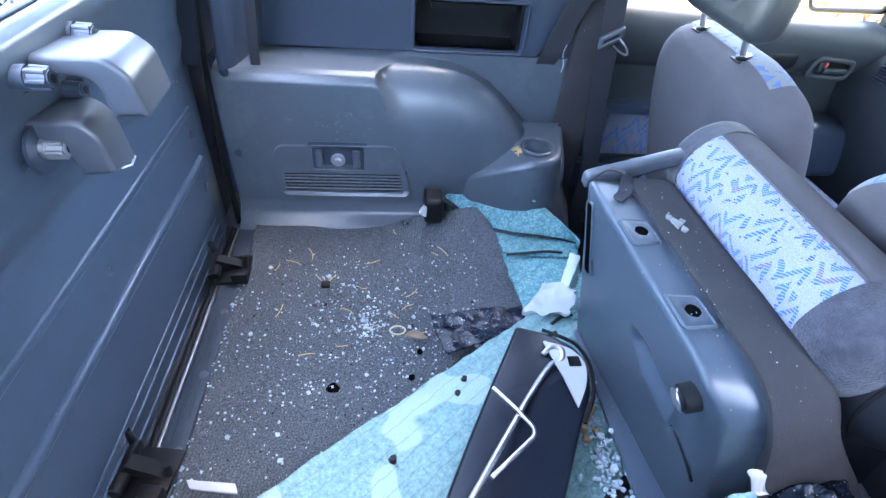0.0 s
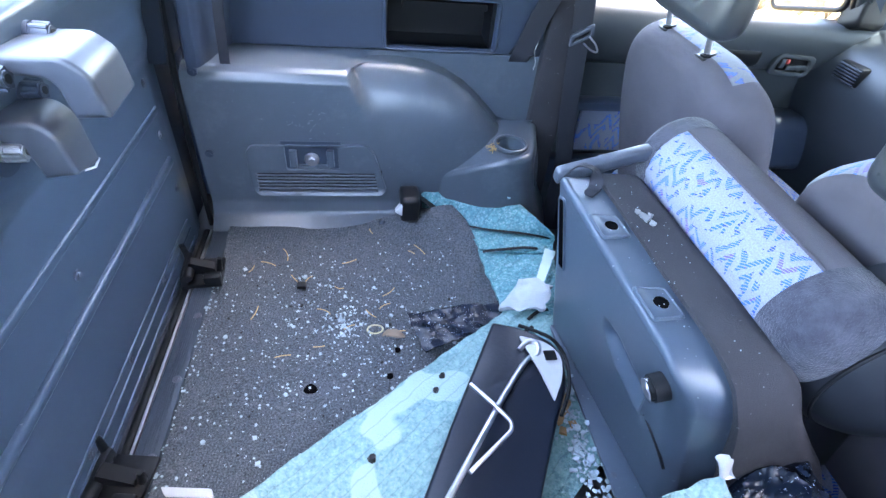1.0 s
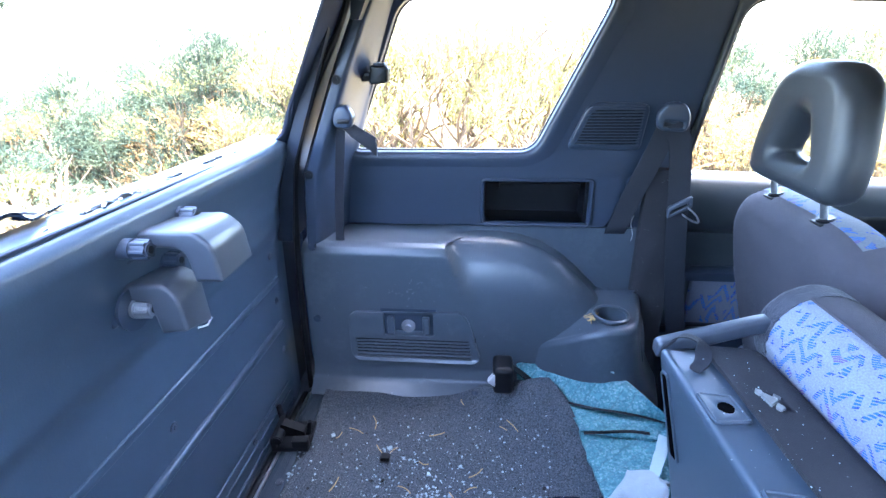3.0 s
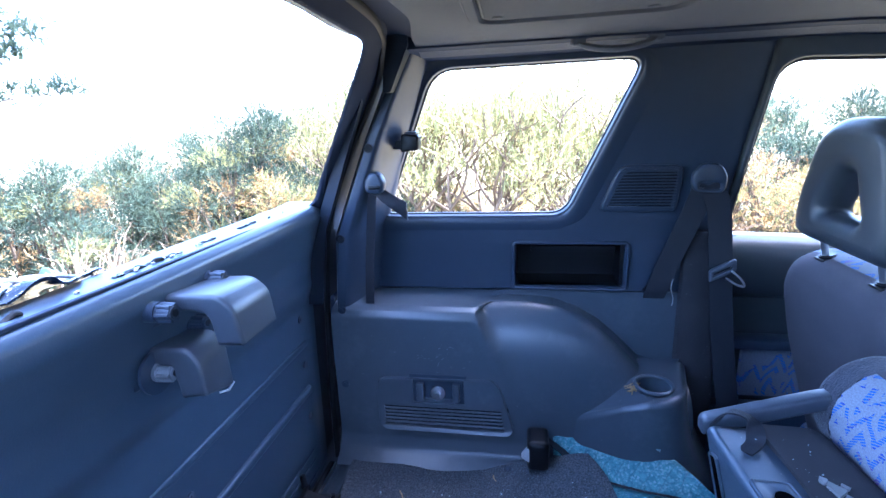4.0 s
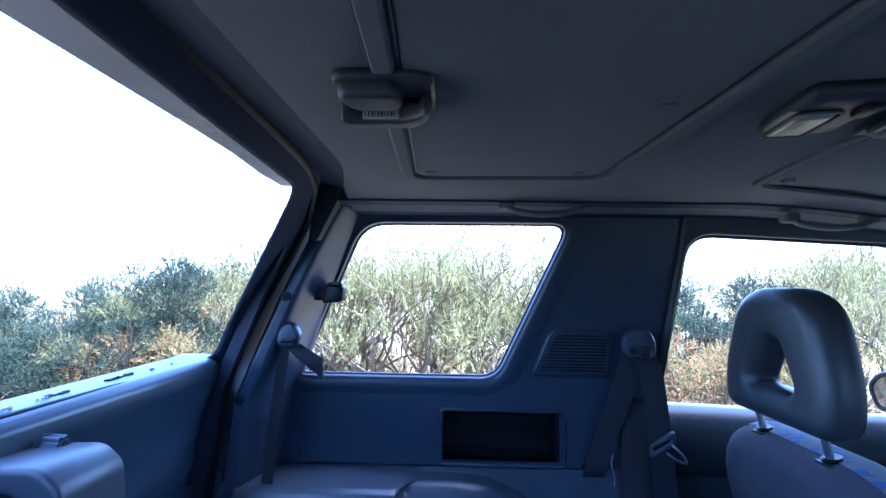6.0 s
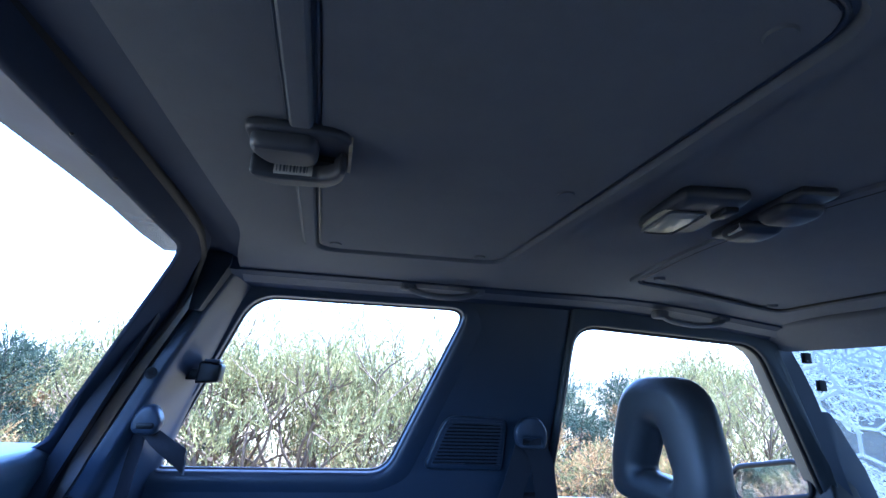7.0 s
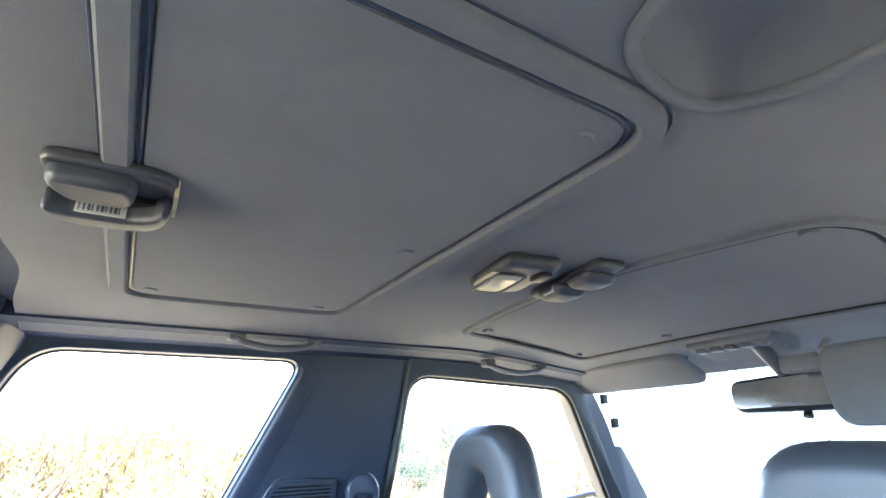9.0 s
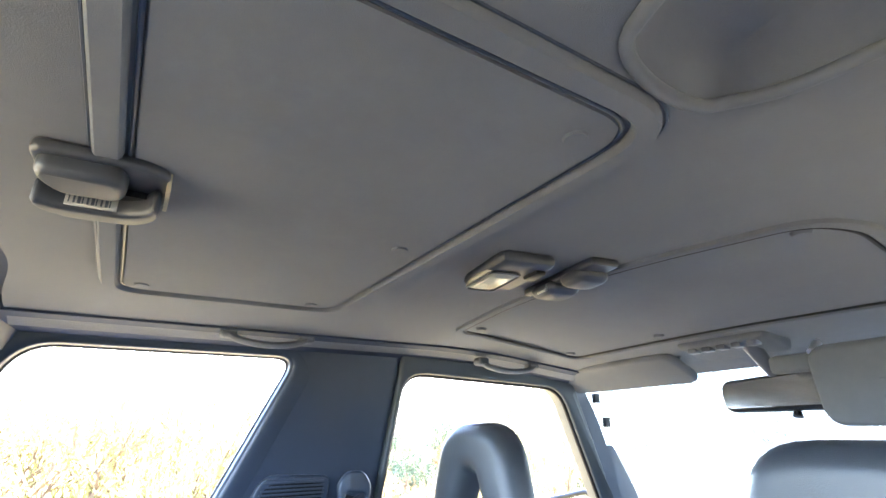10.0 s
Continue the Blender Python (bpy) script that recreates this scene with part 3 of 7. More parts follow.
# ---- tailgate ----
def build_tailgate():
    def face(v, y):
        z = along(v, [(0.0, -0.03), (0.82, 0.585), (0.9, 0.625), (0.96, 0.640), (1.0, 0.642)])
        x = along(v, [(0.0, 0.05), (0.4, 0.055), (0.70, 0.062), (0.76, 0.072), (0.82, 0.088), (0.87, 0.098), (0.92, 0.096), (0.96, 0.086), (1.0, 0.070)])
        # the panel is pressed in below a soft step
        x += 0.010 * smooth(0.60, 0.66, v)
        k = smooth(0.395, 0.46, y)
        return (x - 0.008 * k, y, z)
    gate = part("door_1", grid(face, steps(0, 1, 80), steps(-0.60, 0.466, 60), (-0.05, 0, 0)), DOOR_PLASTIC)
    tagged(gate, "dark blue plastic tailgate lining with shattered window opening", "tailgate", kind="structure")
    # pressed ribs along the lining
    for z, y1, h, proud in ((0.338, 0.400, 0.008, 0.004), (0.227, 0.395, 0.0105, 0.009), (0.072, 0.385, 0.003, 0.003), (0.044, 0.39, 0.0025, 0.003), (0.008, 0.40, 0.003, 0.004)):
        x = door_x(z)
        part("rib", box(x - 0.006, x + proud, -0.56, y1, z - h, z + h, min(proud, h) * 0.8, 3), DOOR_PLASTIC, gate)
    for y, z in ((-0.004, 0.284), (0.385, 0.16), (0.385, 0.29), (0.38, 0.40), (0.01, 0.06), (-0.16, 0.06), (0.2, 0.06)):
        x = door_x(z)
        part("lining_screw", join(cyl((x - 0.004, y, z), (x + 0.003, y, z), 0.009, n=16, bev=0.001), cyl((x, y, z), (x + 0.0045, y, z), 0.004, n=6)), GREY_PLASTIC, gate)
    # window frame of the gate leaning forwards
    def fr(z, w=0.0):
        return 0.085 + (z - 0.63) * 0.62 + w
    out = fillet([(-0.60, 0.600), (0.468, 0.590), (0.462, 0.80), (0.412, 0.972), (-0.60, 1.002)], [0.002, 0.01, 0.1, 0.06, 0.01])
    hole = fillet([(-0.50, 0.650), (0.440, 0.638), (0.424, 0.70), (0.328, 0.936), (-0.50, 0.962)], [0.05, 0.045, 0.05, 0.03, 0.05], 6)
    part("window_surround", plate(out, [hole], 0.007, lambda u, v, w: (fr(v) - w + 0.022 * smooth(0.42, 0.465, u), u, v), bev=0.003), ROOF_TRIM, gate)
    rnd = random.Random(3)
    # torn remains of the rubber glazing strip on the outer edge, with crumbs of glass in it
    for ya, yb in ((-0.42, -0.33), (-0.25, -0.17), (-0.06, 0.045), (0.10, 0.13), (0.20, 0.25)):
        pts = [(0.066 + 0.003 * noise.noise(Vector((y * 40, 1, 0))), y, 0.642 + 0.004 * noise.noise(Vector((y * 55, 5, 0)))) for y in steps(ya, yb, 22)]
        part("glazing_strip", displace(sweep(pts, circle(0.0038, 8, 1, 0.7), up=(0, 0, 1)), 0.003, 140), RUBBER, gate, "torn black glazing strip")
    for i in range(22):
        y = rnd.choice((rnd.uniform(-0.40, 0.36), rnd.gauss(0.06, 0.05), rnd.gauss(-0.2, 0.08)))
        r = rnd.uniform(0.0015, 0.0035)
        bm = bmesh.new()
        bmesh.ops.create_icosphere(bm, subdivisions=1, radius=r)
        bm.transform(Matrix.Translation((0.071 + rnd.uniform(-0.004, 0.003), y, 0.644)) @ Matrix.Diagonal((0.8, rnd.uniform(0.8, 2.0), 0.7, 1)))
        part("glass_stub", displace(bm, r * 0.5, 200, i), CHIP_WHITE, gate)
    for i in range(14):
        y = 0.29 - rnd.random() * 0.45
        bm = bmesh.new()
        bmesh.ops.create_icosphere(bm, subdivisions=2, radius=rnd.uniform(0.002, 0.0045))
        z = 0.939 + (0.328 - y) * 0.031
        bm.transform(Matrix.Translation((fr(z) - 0.004, y, z)) @ Matrix.Diagonal((0.5, rnd.uniform(1, 2.5), 0.8, 1)))
        part("glass_stub", displace(bm, 0.002, 120, i), BLACK, gate)
    # weatherstrip at the latch side
    path = curve_points([(0.074, 0.458, 0.0), (0.076, 0.464, 0.2), (0.088, 0.466, 0.42), (0.110, 0.462, 0.58), (0.165, 0.454, 0.72), (0.242, 0.446, 0.86), (0.268, 0.422, 0.925), (0.282, 0.375, 0.956), (0.294, 0.20, 0.974), (0.304, -0.5, 0.990)], 10)
    part("weatherstrip", sweep(path, circle(0.0065, 10, 1.0, 1.4), up=(0, 1, 0)), RUBBER, gate, "black rubber weatherstrip")
    return gate


tailgate = build_tailgate()
JAMB = material("jamb_paint", (0.014, 0.019, 0.030), 0.5, scale=30, bump=0.05, spec=0.3, wear=0.06)
jamb = part("rear_jamb", join(box(-0.04, 0.030, 0.440, 0.60, -0.05, 0.43, 0.004), plate(fillet([(0.04, 0.41), (0.085, 0.41), (0.11, 0.58), (0.285, 0.99), (0.268, 0.99), (0.10, 0.62), (0.06, 0.56)], 0.004), [], 0.14, lambda u, v, w: (u, 0.445 - 0.045 * smooth(0.90, 0.96, v) + w, v)),
                                plate(fillet([(0.258, 0.86), (0.274, 0.86), (0.314, 0.945), (0.314, 0.985), (0.27, 0.985)], 0.004), [], 0.075, lambda u, v, w: (u, 0.447 + w, v))), JAMB)
tagged(jamb, "black painted body jamb behind the weatherstrip", "door jamb", kind="structure")
jamb_r = part("rear_jamb_right", box(0.0, 0.14, -0.62, -0.50, -0.05, 0.60, 0.004), PAINT)
tagged(jamb_r, "dark painted body jamb", "door jamb", kind="structure")

# ---- floor ----
fl = part("floor", join(box(0.0, 0.93, -0.62, 0.62, -0.05, -0.012), box(0.93, 2.3, -0.66, 0.70, -0.20, -0.15), box(0.925, 0.935, -0.62, 0.62, -0.2, -0.013)), material("floor_pan", (0.05, 0.055, 0.065), 0.6, bump=0.3, bump_scale=120))
tagged(fl, "dark metal floor pan under torn carpet", "floor", kind="structure")


def carpet(u, v):
    y = -0.56 + 0.985 * v
    far = smooth(0.70, 1.0, v)
    xr = along(y, [(-0.56, 0.66), (-0.2, 0.70), (0.10, 0.745), (0.17, 0.776), (0.30, 0.735), (0.37, 0.708), (0.43, 0.672)])
    x = 0.128 + (xr - 0.128) * u
    z = 0.003 * noise.noise(Vector((x * 14, y * 14, 0))) + 0.085 * smooth(0.45, 1.0, u) * smooth(0.16, 0.44, y)
    z += 0.02 * smooth(0.90, 1.0, v) * (1 - u)
    return (x, y + 0.012 * noise.noise(Vector((x * 9, 3, 0))) * far , z)


cp = part("carpet", grid(carpet, steps(0, 1, 90), steps(0, 1, 110), (0, 0, -0.009)), CARPET)
tagged(cp, "worn dark grey cargo carpet littered with broken glass", "carpet", kind="structure")
SILL = material("sill_plastic", (0.034, 0.045, 0.060), 0.55, scale=40, bump=0.1, bump_scale=400, wear=0.2, spec=0.25)
sill = part("sill_plate", join(box(0.088, 0.128, -0.60, 0.43, -0.03, 0.008, 0.003), *[box(0.100 + 0.004 * k, 0.1015 + 0.004 * k, -0.60, 0.43, 0.007, 0.0095) for k in range(5)]), SILL)
tagged(sill, "dark ribbed plastic sill plate at the tailgate", "sill plate", kind="structure")
for y in (0.30, 0.148, -0.003, -0.15):
    part("screw", join(cyl((0.117, y, 0.006), (0.117, y, 0.011), 0.008, n=16, bev=0.001), cyl((0.117, y, 0.008), (0.117, y, 0.0125), 0.004, n=6)), GREY_PLASTIC, sill)

strip_ob = part("sill_trim", box(0.078, 0.084, -0.60, 0.43, -0.03, 0.004, 0.002), DULL_METAL)
tagged(strip_ob, "thin bright metal strip along the sill", "sill strip", kind="structure")
rub = part("sill_seal", sweep([(0.070, -0.60, -0.004), (0.070, 0.43, -0.004)], circle(0.009, 10)), RUBBER)
tagged(rub, "black rubber seal along the sill", "door seal", kind="structure")

# ---- roof lining ----
def roof_z(x, y):
    edge = min(1, abs(y) / 0.53)
    hollow = smooth(0.694, 0.726, x) * smooth(0.818, 0.788, x) * smooth(-0.314, -0.348, y)
    return ROOF + 0.012 - 0.040 * edge ** 9 - 0.045 * smooth(1.05, 1.65, x) + 0.030 * hollow


def lining_point(t, y):
    """The lining, its rear edge bowed towards the tail at the sides."""
    x0 = 0.368 - 0.040 * smooth(0.20, 0.46, abs(y))
    x = x0 + (1.66 - x0) * t
    return (x, y, roof_z(x, y))


ceil_bm = grid(lining_point, steps(0.0, 1.0, 150), steps(-0.505, 0.505, 120), (0, 0, 0.03))


def shade_outline(grow, r):
    """The rear sunroof, slightly out of square."""
    return fillet([(0.494 - grow, -0.296 - grow), (0.772 + grow, -0.288 - grow), (0.754 + grow, 0.282 + grow), (0.471 - grow, 0.292 + grow)], r, 8)


def ridge(grow, r, width, proud):
    pts = [(p[0], p[1], roof_z(p[0], p[1]) - proud * 0.2) for p in shade_outline(grow, r)]
    prof = [(-width, 0.003), (-width * 0.93, -proud * 0.6), (-width * 0.7, -proud), (width * 0.7, -proud), (width * 0.93, -proud * 0.6), (width, 0.003)]
    return sweep(pts, prof, closed=True)


def front_shade(d):
    """Outline of the front sunroof shade, its rear edge slightly bowed."""
    loop = fillet([(1.030, 0.338), (0.988, 0.10), (1.000, -0.09), (1.045, -0.255), (1.10, -0.276), (1.37, -0.258), (1.352, 0.0), (1.366, 0.376)], [0.03, 0.12, 0.12, 0.05, 0.04, 0.05, 0.1, 0.03], 7)
    return inset(loop, d) if d else loop


ceil_ob = part("ceiling", ceil_bm, HEADLINER)
tagged(ceil_ob, "grey cloth roof lining with two sunroof shades", "roof lining", kind="structure")
part("sunroof_surround", ridge(0.012, 0.045, 0.0095, 0.006), HEADLINER, ceil_ob, "moulded grey rim of the rear sunroof")
# no groove is cut outside the rim; a dark line paints its shade
part("groove_shade", sweep([(p[0], p[1], roof_z(p[0], p[1]) - 0.0005) for p in shade_outline(0.0225, 0.052)], circle(0.0011, 6), closed=True), PLASTIC, ceil_ob, "dark line for the shade in the rim groove")
part("gap_seal", sweep([(p[0], p[1], roof_z(p[0], p[1]) - 0.001) for p in shade_outline(-0.001, 0.035)], circle(0.0017, 8), closed=True), PLASTIC, ceil_ob, "thin black seal")
part("sunroof_shade", plate(shade_outline(-0.004, 0.032), [], 0.004, lambda u, v, w: (u, v, roof_z(u, v) - 0.003 + w)), HEADLINER, ceil_ob)
for x, y in ((0.715, 0.262), (0.741, -0.258), (0.496, 0.262), (0.730, -0.012), (1.05, 0.30), (1.06, -0.245), (1.325, 0.35), (1.32, 0.12)):
    part("dimple", cyl((x, y, roof_z(x, y) - 0.001), (x, y, roof_z(x, y) - 0.005), 0.010, 0.008, 18), HEADLINER, ceil_ob)
part("front_gap_seal", sweep([(p[0], p[1], roof_z(p[0], p[1]) - 0.001) for p in front_shade(0.0)], circle(0.0022, 8), closed=True), RUBBER, ceil_ob, "thin black seal")
fr_pts = front_shade(-0.011)
part("front_surround", sweep([(p[0], p[1], roof_z(p[0], p[1])) for p in fr_pts], [(-0.009, 0.003), (-0.006, -0.004), (0.0, -0.006), (0.006, -0.004), (0.009, 0.003)], closed=True), HEADLINER, ceil_ob)
roof = part("roof_skin", grid(lambda x, y: (x, y, roof_z(max(x, 0.36), min(0.45, abs(y))) + 0.055), steps(0.14, 1.66, 16), steps(-0.62, 0.62, 10), (0, 0, 0.01)), PAINT)
tagged(roof, "dark painted steel roof skin", "roof", kind="structure")
for s, nm in ((1, "left"), (-1, "right")):
    y0 = 0.455
    # right rail takes the paler lining colour for light falling on that side
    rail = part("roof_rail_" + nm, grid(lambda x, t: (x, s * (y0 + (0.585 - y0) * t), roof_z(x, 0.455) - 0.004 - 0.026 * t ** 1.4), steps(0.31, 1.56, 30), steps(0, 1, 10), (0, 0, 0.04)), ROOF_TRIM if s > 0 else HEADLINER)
    tagged(rail, "roof edge trim, dark plastic left, right paler as if lit", "roof trim", kind="structure")
def rear_header(y, t):
    x0 = 0.372 - 0.040 * smooth(0.20, 0.46, abs(y))
    x1 = 0.300 - 0.022 * smooth(0.15, 0.42, abs(y))
    return (x0 + (x1 - x0) * t, y, 0.953 + 0.024 * math.sin(t * math.pi / 2) - 0.014 * smooth(0.25, 0.46, abs(y)) * t)


header = part("rear_header", grid(rear_header, steps(-0.56, 0.50, 40), steps(0, 1, 8), (0, 0, 0.03)), ROOF_TRIM)
tagged(header, "dark trim above the tailgate", "roof trim", kind="structure")


def cushion(x0, x1, y0, y1, z0, z1, r=0.04, n=14, puff=0.01, m=None):
    """A soft block: superellipsoid with slightly swollen faces."""
    bm = bmesh.new()
    bmesh.ops.create_cube(bm, size=2.0)
    bmesh.ops.subdivide_edges(bm, edges=bm.edges[:], cuts=n, use_grid_fill=True)
    h = Vector((x1 - x0, y1 - y0, z1 - z0)) / 2
    c = Vector((x0 + x1, y0 + y1, z0 + z1)) / 2
    for v in bm.verts:
        p = Vector([a * b for a, b in zip(v.co, h)])
        core = Vector([max(-hh + r, min(hh - r, q)) for q, hh in zip(p, h)])
        d = p - core
        if d.length > 1e-9:
            p = core + d.normalized() * r
        u = v.co
        fac = (1 - u.x * u.x) * (1 - u.y * u.y) + (1 - u.y * u.y) * (1 - u.z * u.z) + (1 - u.x * u.x) * (1 - u.z * u.z)
        p += p.normalized() * puff * max(0, fac)
        v.co = c + p
    if m is not None:
        bm.transform(m)
    return bm


# ---- left front door, windscreen, dashboard ----
def door_y(v):
    return along(v, [(-0.2, 0.66), (0.36, 0.66), (0.54, 0.60), (0.60, 0.575), (0.96, 0.525)])


def build_front_door(sign, name):
    out = fillet([(0.955, -0.18), (1.80, -0.18), (1.80, 0.44), (1.745, 0.475), (1.50, 0.90), (1.44, 0.945), (1.0, 0.945), (0.985, 0.80), (0.948, 0.535), (0.94, 0.40)], [0.01, 0.01, 0.02, 0.05, 0.05, 0.03, 0.02, 0.1, 0.1, 0.05])
    win = fillet([(0.968, 0.528), (1.13, 0.503), (1.42, 0.481), (1.700, 0.481), (1.462, 0.874), (1.008, 0.892)], [0.01, 0.05, 0.05, 0.01, 0.05, 0.055], 7)
    d = part(name, plate(out, [win], 0.05, lambda u, v, w: (u, sign * (door_y(v) + w), v), cuts=2, bev=0.006), DOOR_GREY)
    tagged(d, "blue-grey plastic front door lining with cloth insert", "car door", kind="structure")
    # swollen upper roll of the lining
    def roll(x, t):
        a = t * math.pi
        return (x, sign * (0.665 - 0.065 * math.sin(a) ** 0.7 - 0.03 * (1 - math.cos(a)) * 0.5), 0.375 + 0.155 * (1 - math.cos(a)) / 2 - 0.035 * max(0, x - 1.0) * smooth(0.3, 1, t))
    part("upper_roll", grid(roll, steps(0.95, 1.76, 24), steps(0, 1, 20), (0, sign * 0.02, 0)), DOOR_GREY, d, "lighter grey upper door moulding")
    part("pocket", join(box(0.98, 1.50, 0.615, 0.655, 0.02, 0.105, 0.01, m=Matrix.Diagonal((1, sign, 1, 1))), box(0.98, 1.5, 0.61, 0.66, 0.255, 0.28, 0.006, m=Matrix.Diagonal((1, sign, 1, 1)))), PLASTIC, d)
    ins = part("cloth_insert", box(1.05, 1.50, 0.640, 0.657, 0.118, 0.248, 0.006, m=Matrix.Diagonal((1, sign, 1, 1))), FABRIC_DOOR, d, "blue zigzag cloth insert")
    uv_planar(ins, lambda c: (c.x, c.z))
    m = Matrix.Diagonal((1, sign, 1, 1))
    part("armrest", cushion(1.52, 1.86, 0.56, 0.66, 0.10, 0.265, 0.03, 10, 0.004, m), PLASTIC, d)
    bez = part("handle_bezel", plate(fillet([(1.490, 0.385), (1.612, 0.378), (1.618, 0.432), (1.502, 0.440)], 0.02), [fillet([(1.506, 0.396), (1.598, 0.390), (1.603, 0.422), (1.514, 0.429)], 0.013)], 0.012, lambda u, v, w: (u, sign * (0.583 + w), v), bev=0.004), DOOR_GREY, d)
    part("handle_cup", plate(fillet([(1.500, 0.390), (1.604, 0.384), (1.609, 0.427), (1.508, 0.435)], 0.014), [], 0.004, lambda u, v, w: (u, sign * (0.592 + w), v)), BLACK, d)
    part("lever", join(box(1.535, 1.600, 0.580, 0.590, 0.398, 0.411, 0.004, m=m), box(1.517, 1.530, 0.582, 0.592, 0.402, 0.426, 0.003, m=m)), DOOR_GREY, d, "grey pull lever")
    part("lock_tab", box(1.531, 1.540, 0.581, 0.590, 0.413, 0.425, 0.002, m=m), LOCK_RED, d, "small red lock tab")
    # the grip is not hollowed out; a solid black block gives its shade
    part("grip_shade", cushion(1.335, 1.465, 0.585, 0.62, 0.395, 0.452, 0.02, 8, 0.0, m), BLACK, d, "black block for the shade of the grip recess")
    seal = [(p[0], sign * (door_y(p[1]) + 0.014), p[1]) for p in win]
    part("window_seal", sweep(seal, circle(0.006, 10), closed=True, up=(0, 1, 0)), RUBBER, d, "black rubber window seal")
    return d


LOCK_RED = material("red_lock_tab", (0.35, 0.05, 0.04), 0.5)
build_front_door(1, "door_2")
build_front_door(-1, "door_3")

# sills and centre pillars below the belt line
for s, nm in ((1, "left"), (-1, "right")):
    m = Matrix.Diagonal((1, s, 1, 1))
    b = part("pillar_centre_" + nm, join(box(0.88, 0.97, 0.575, 0.64, -0.2, 0.55, 0.01, m=m), box(0.80, 1.9, 0.60, 0.68, -0.22, -0.10, 0.01, m=m)), SEAT_DARK)
    tagged(b, "dark lower centre pillar and door sill", "pillar", kind="structure")
    a_path = curve_points([(1.49, s * 0.555, 0.908), (1.580, s * 0.598, 0.862), (1.636, s * 0.604, 0.758), (1.690, s * 0.614, 0.60), (1.76, s * 0.63, 0.44)], 8)
    ap = part("pillar_front_" + nm, sweep(a_path, [(-0.030, -0.02), (0.008, -0.025), (0.020, 0.0), (0.008, 0.025), (-0.030, 0.02)], up=(0, 1, 0)), PLASTIC)
    tagged(ap, "blue-grey plastic windscreen pillar trim", "pillar", kind="structure")
    part("pillar_seal", sweep([p + Vector((-0.018, s * 0.0, -0.022)) for p in a_path], circle(0.006, 8), up=(0, 1, 0)), RUBBER, ap, "black rubber seal")
    part("pillar_web", slab(fillet([(1.655, 0.73), (1.688, 0.73), (1.78, 0.60), (1.86, 0.44), (1.735, 0.44)], 0.01, 3), [], 0.012, lambda u, v, w: (u, s * (0.612 - w + 0.10 * (0.60 - v)), v), 0.003, 2), PLASTIC, ap)
    for k in (9, 14):
        p = a_path[k]
        part("clip", box(p.x + 0.025, p.x + 0.045, p.y - s * 0.03 - 0.006, p.y - s * 0.03 + 0.006, p.z - 0.012, p.z + 0.014, 0.002), BLACK, ap, "broken black trim clip")

hd = part("windscreen_header", grid(lambda y, t: (1.50 + 0.13 * t, y, 0.925 - 0.035 * t), steps(-0.56, 0.56, 20), steps(0, 1, 4), (0, 0, 0.03)), HEADLINER)
tagged(hd, "grey lining above the windscreen", "roof trim", kind="structure")


def crazed_glass():
    m = bpy.data.materials.new("crazed_glass")
    m.use_nodes = True
    nt = m.node_tree
    b = nt.nodes["Principled BSDF"]
    b.inputs["Base Color"].default_value = (0.45, 0.50, 0.53, 1)
    b.inputs["Roughness"].default_value = 0.35
    tl = nt.nodes.new("ShaderNodeBsdfTranslucent")
    tl.inputs["Color"].default_value = (0.20, 0.235, 0.26, 1)
    mx0 = nt.nodes.new("ShaderNodeMixShader")
    mx0.inputs[0].default_value = 0.6
    nt.links.new(b.outputs[0], mx0.inputs[1])
    nt.links.new(tl.outputs[0], mx0.inputs[2])
    tr = nt.nodes.new("ShaderNodeBsdfTransparent")
    tr.inputs["Color"].default_value = (0.33, 0.37, 0.40, 1)
    co = nt.nodes.new("ShaderNodeTexCoord")
    mask = None
    for sc, wd in ((9.0, 0.035), (26.0, 0.05), (60.0, 0.06)):
        vo = nt.nodes.new("ShaderNodeTexVoronoi")
        vo.feature = "DISTANCE_TO_EDGE"
        vo.inputs["Scale"].default_value = sc
        nt.links.new(co.outputs["Object"], vo.inputs["Vector"])
        lt = nt.nodes.new("ShaderNodeMath")
        lt.operation = "LESS_THAN"
        lt.inputs[1].default_value = wd
        nt.links.new(vo.outputs["Distance"], lt.inputs[0])
        if mask is None:
            mask = lt.outputs[0]
        else:
            gate = nt.nodes.new("ShaderNodeTexNoise")
            gate.inputs["Scale"].default_value = 5.0
            nt.links.new(co.outputs["Object"], gate.inputs["Vector"])
            g2 = nt.nodes.new("ShaderNodeMath")
            g2.operation = "GREATER_THAN"
            g2.inputs[1].default_value = 0.48
            nt.links.new(gate.outputs[0], g2.inputs[0])
            mu = nt.nodes.new("ShaderNodeMath")
            mu.operation = "MULTIPLY"
            nt.links.new(lt.outputs[0], mu.inputs[0])
            nt.links.new(g2.outputs[0], mu.inputs[1])
            ma = nt.nodes.new("ShaderNodeMath")
            ma.operation = "MAXIMUM"
            nt.links.new(mask, ma.inputs[0])
            nt.links.new(mu.outputs[0], ma.inputs[1])
            mask = ma.outputs[0]
    fac = nt.nodes.new("ShaderNodeMapRange")
    fac.inputs["To Min"].default_value, fac.inputs["To Max"].default_value = 0.14, 0.9
    nt.links.new(mask, fac.inputs["Value"])
    mx = nt.nodes.new("ShaderNodeMixShader")
    nt.links.new(fac.outputs[0], mx.inputs[0])
    nt.links.new(tr.outputs[0], mx.inputs[1])
    nt.links.new(mx0.outputs[0], mx.inputs[2])
    nt.links.new(mx.outputs[0], nt.nodes["Material Output"].inputs[0])
    return m


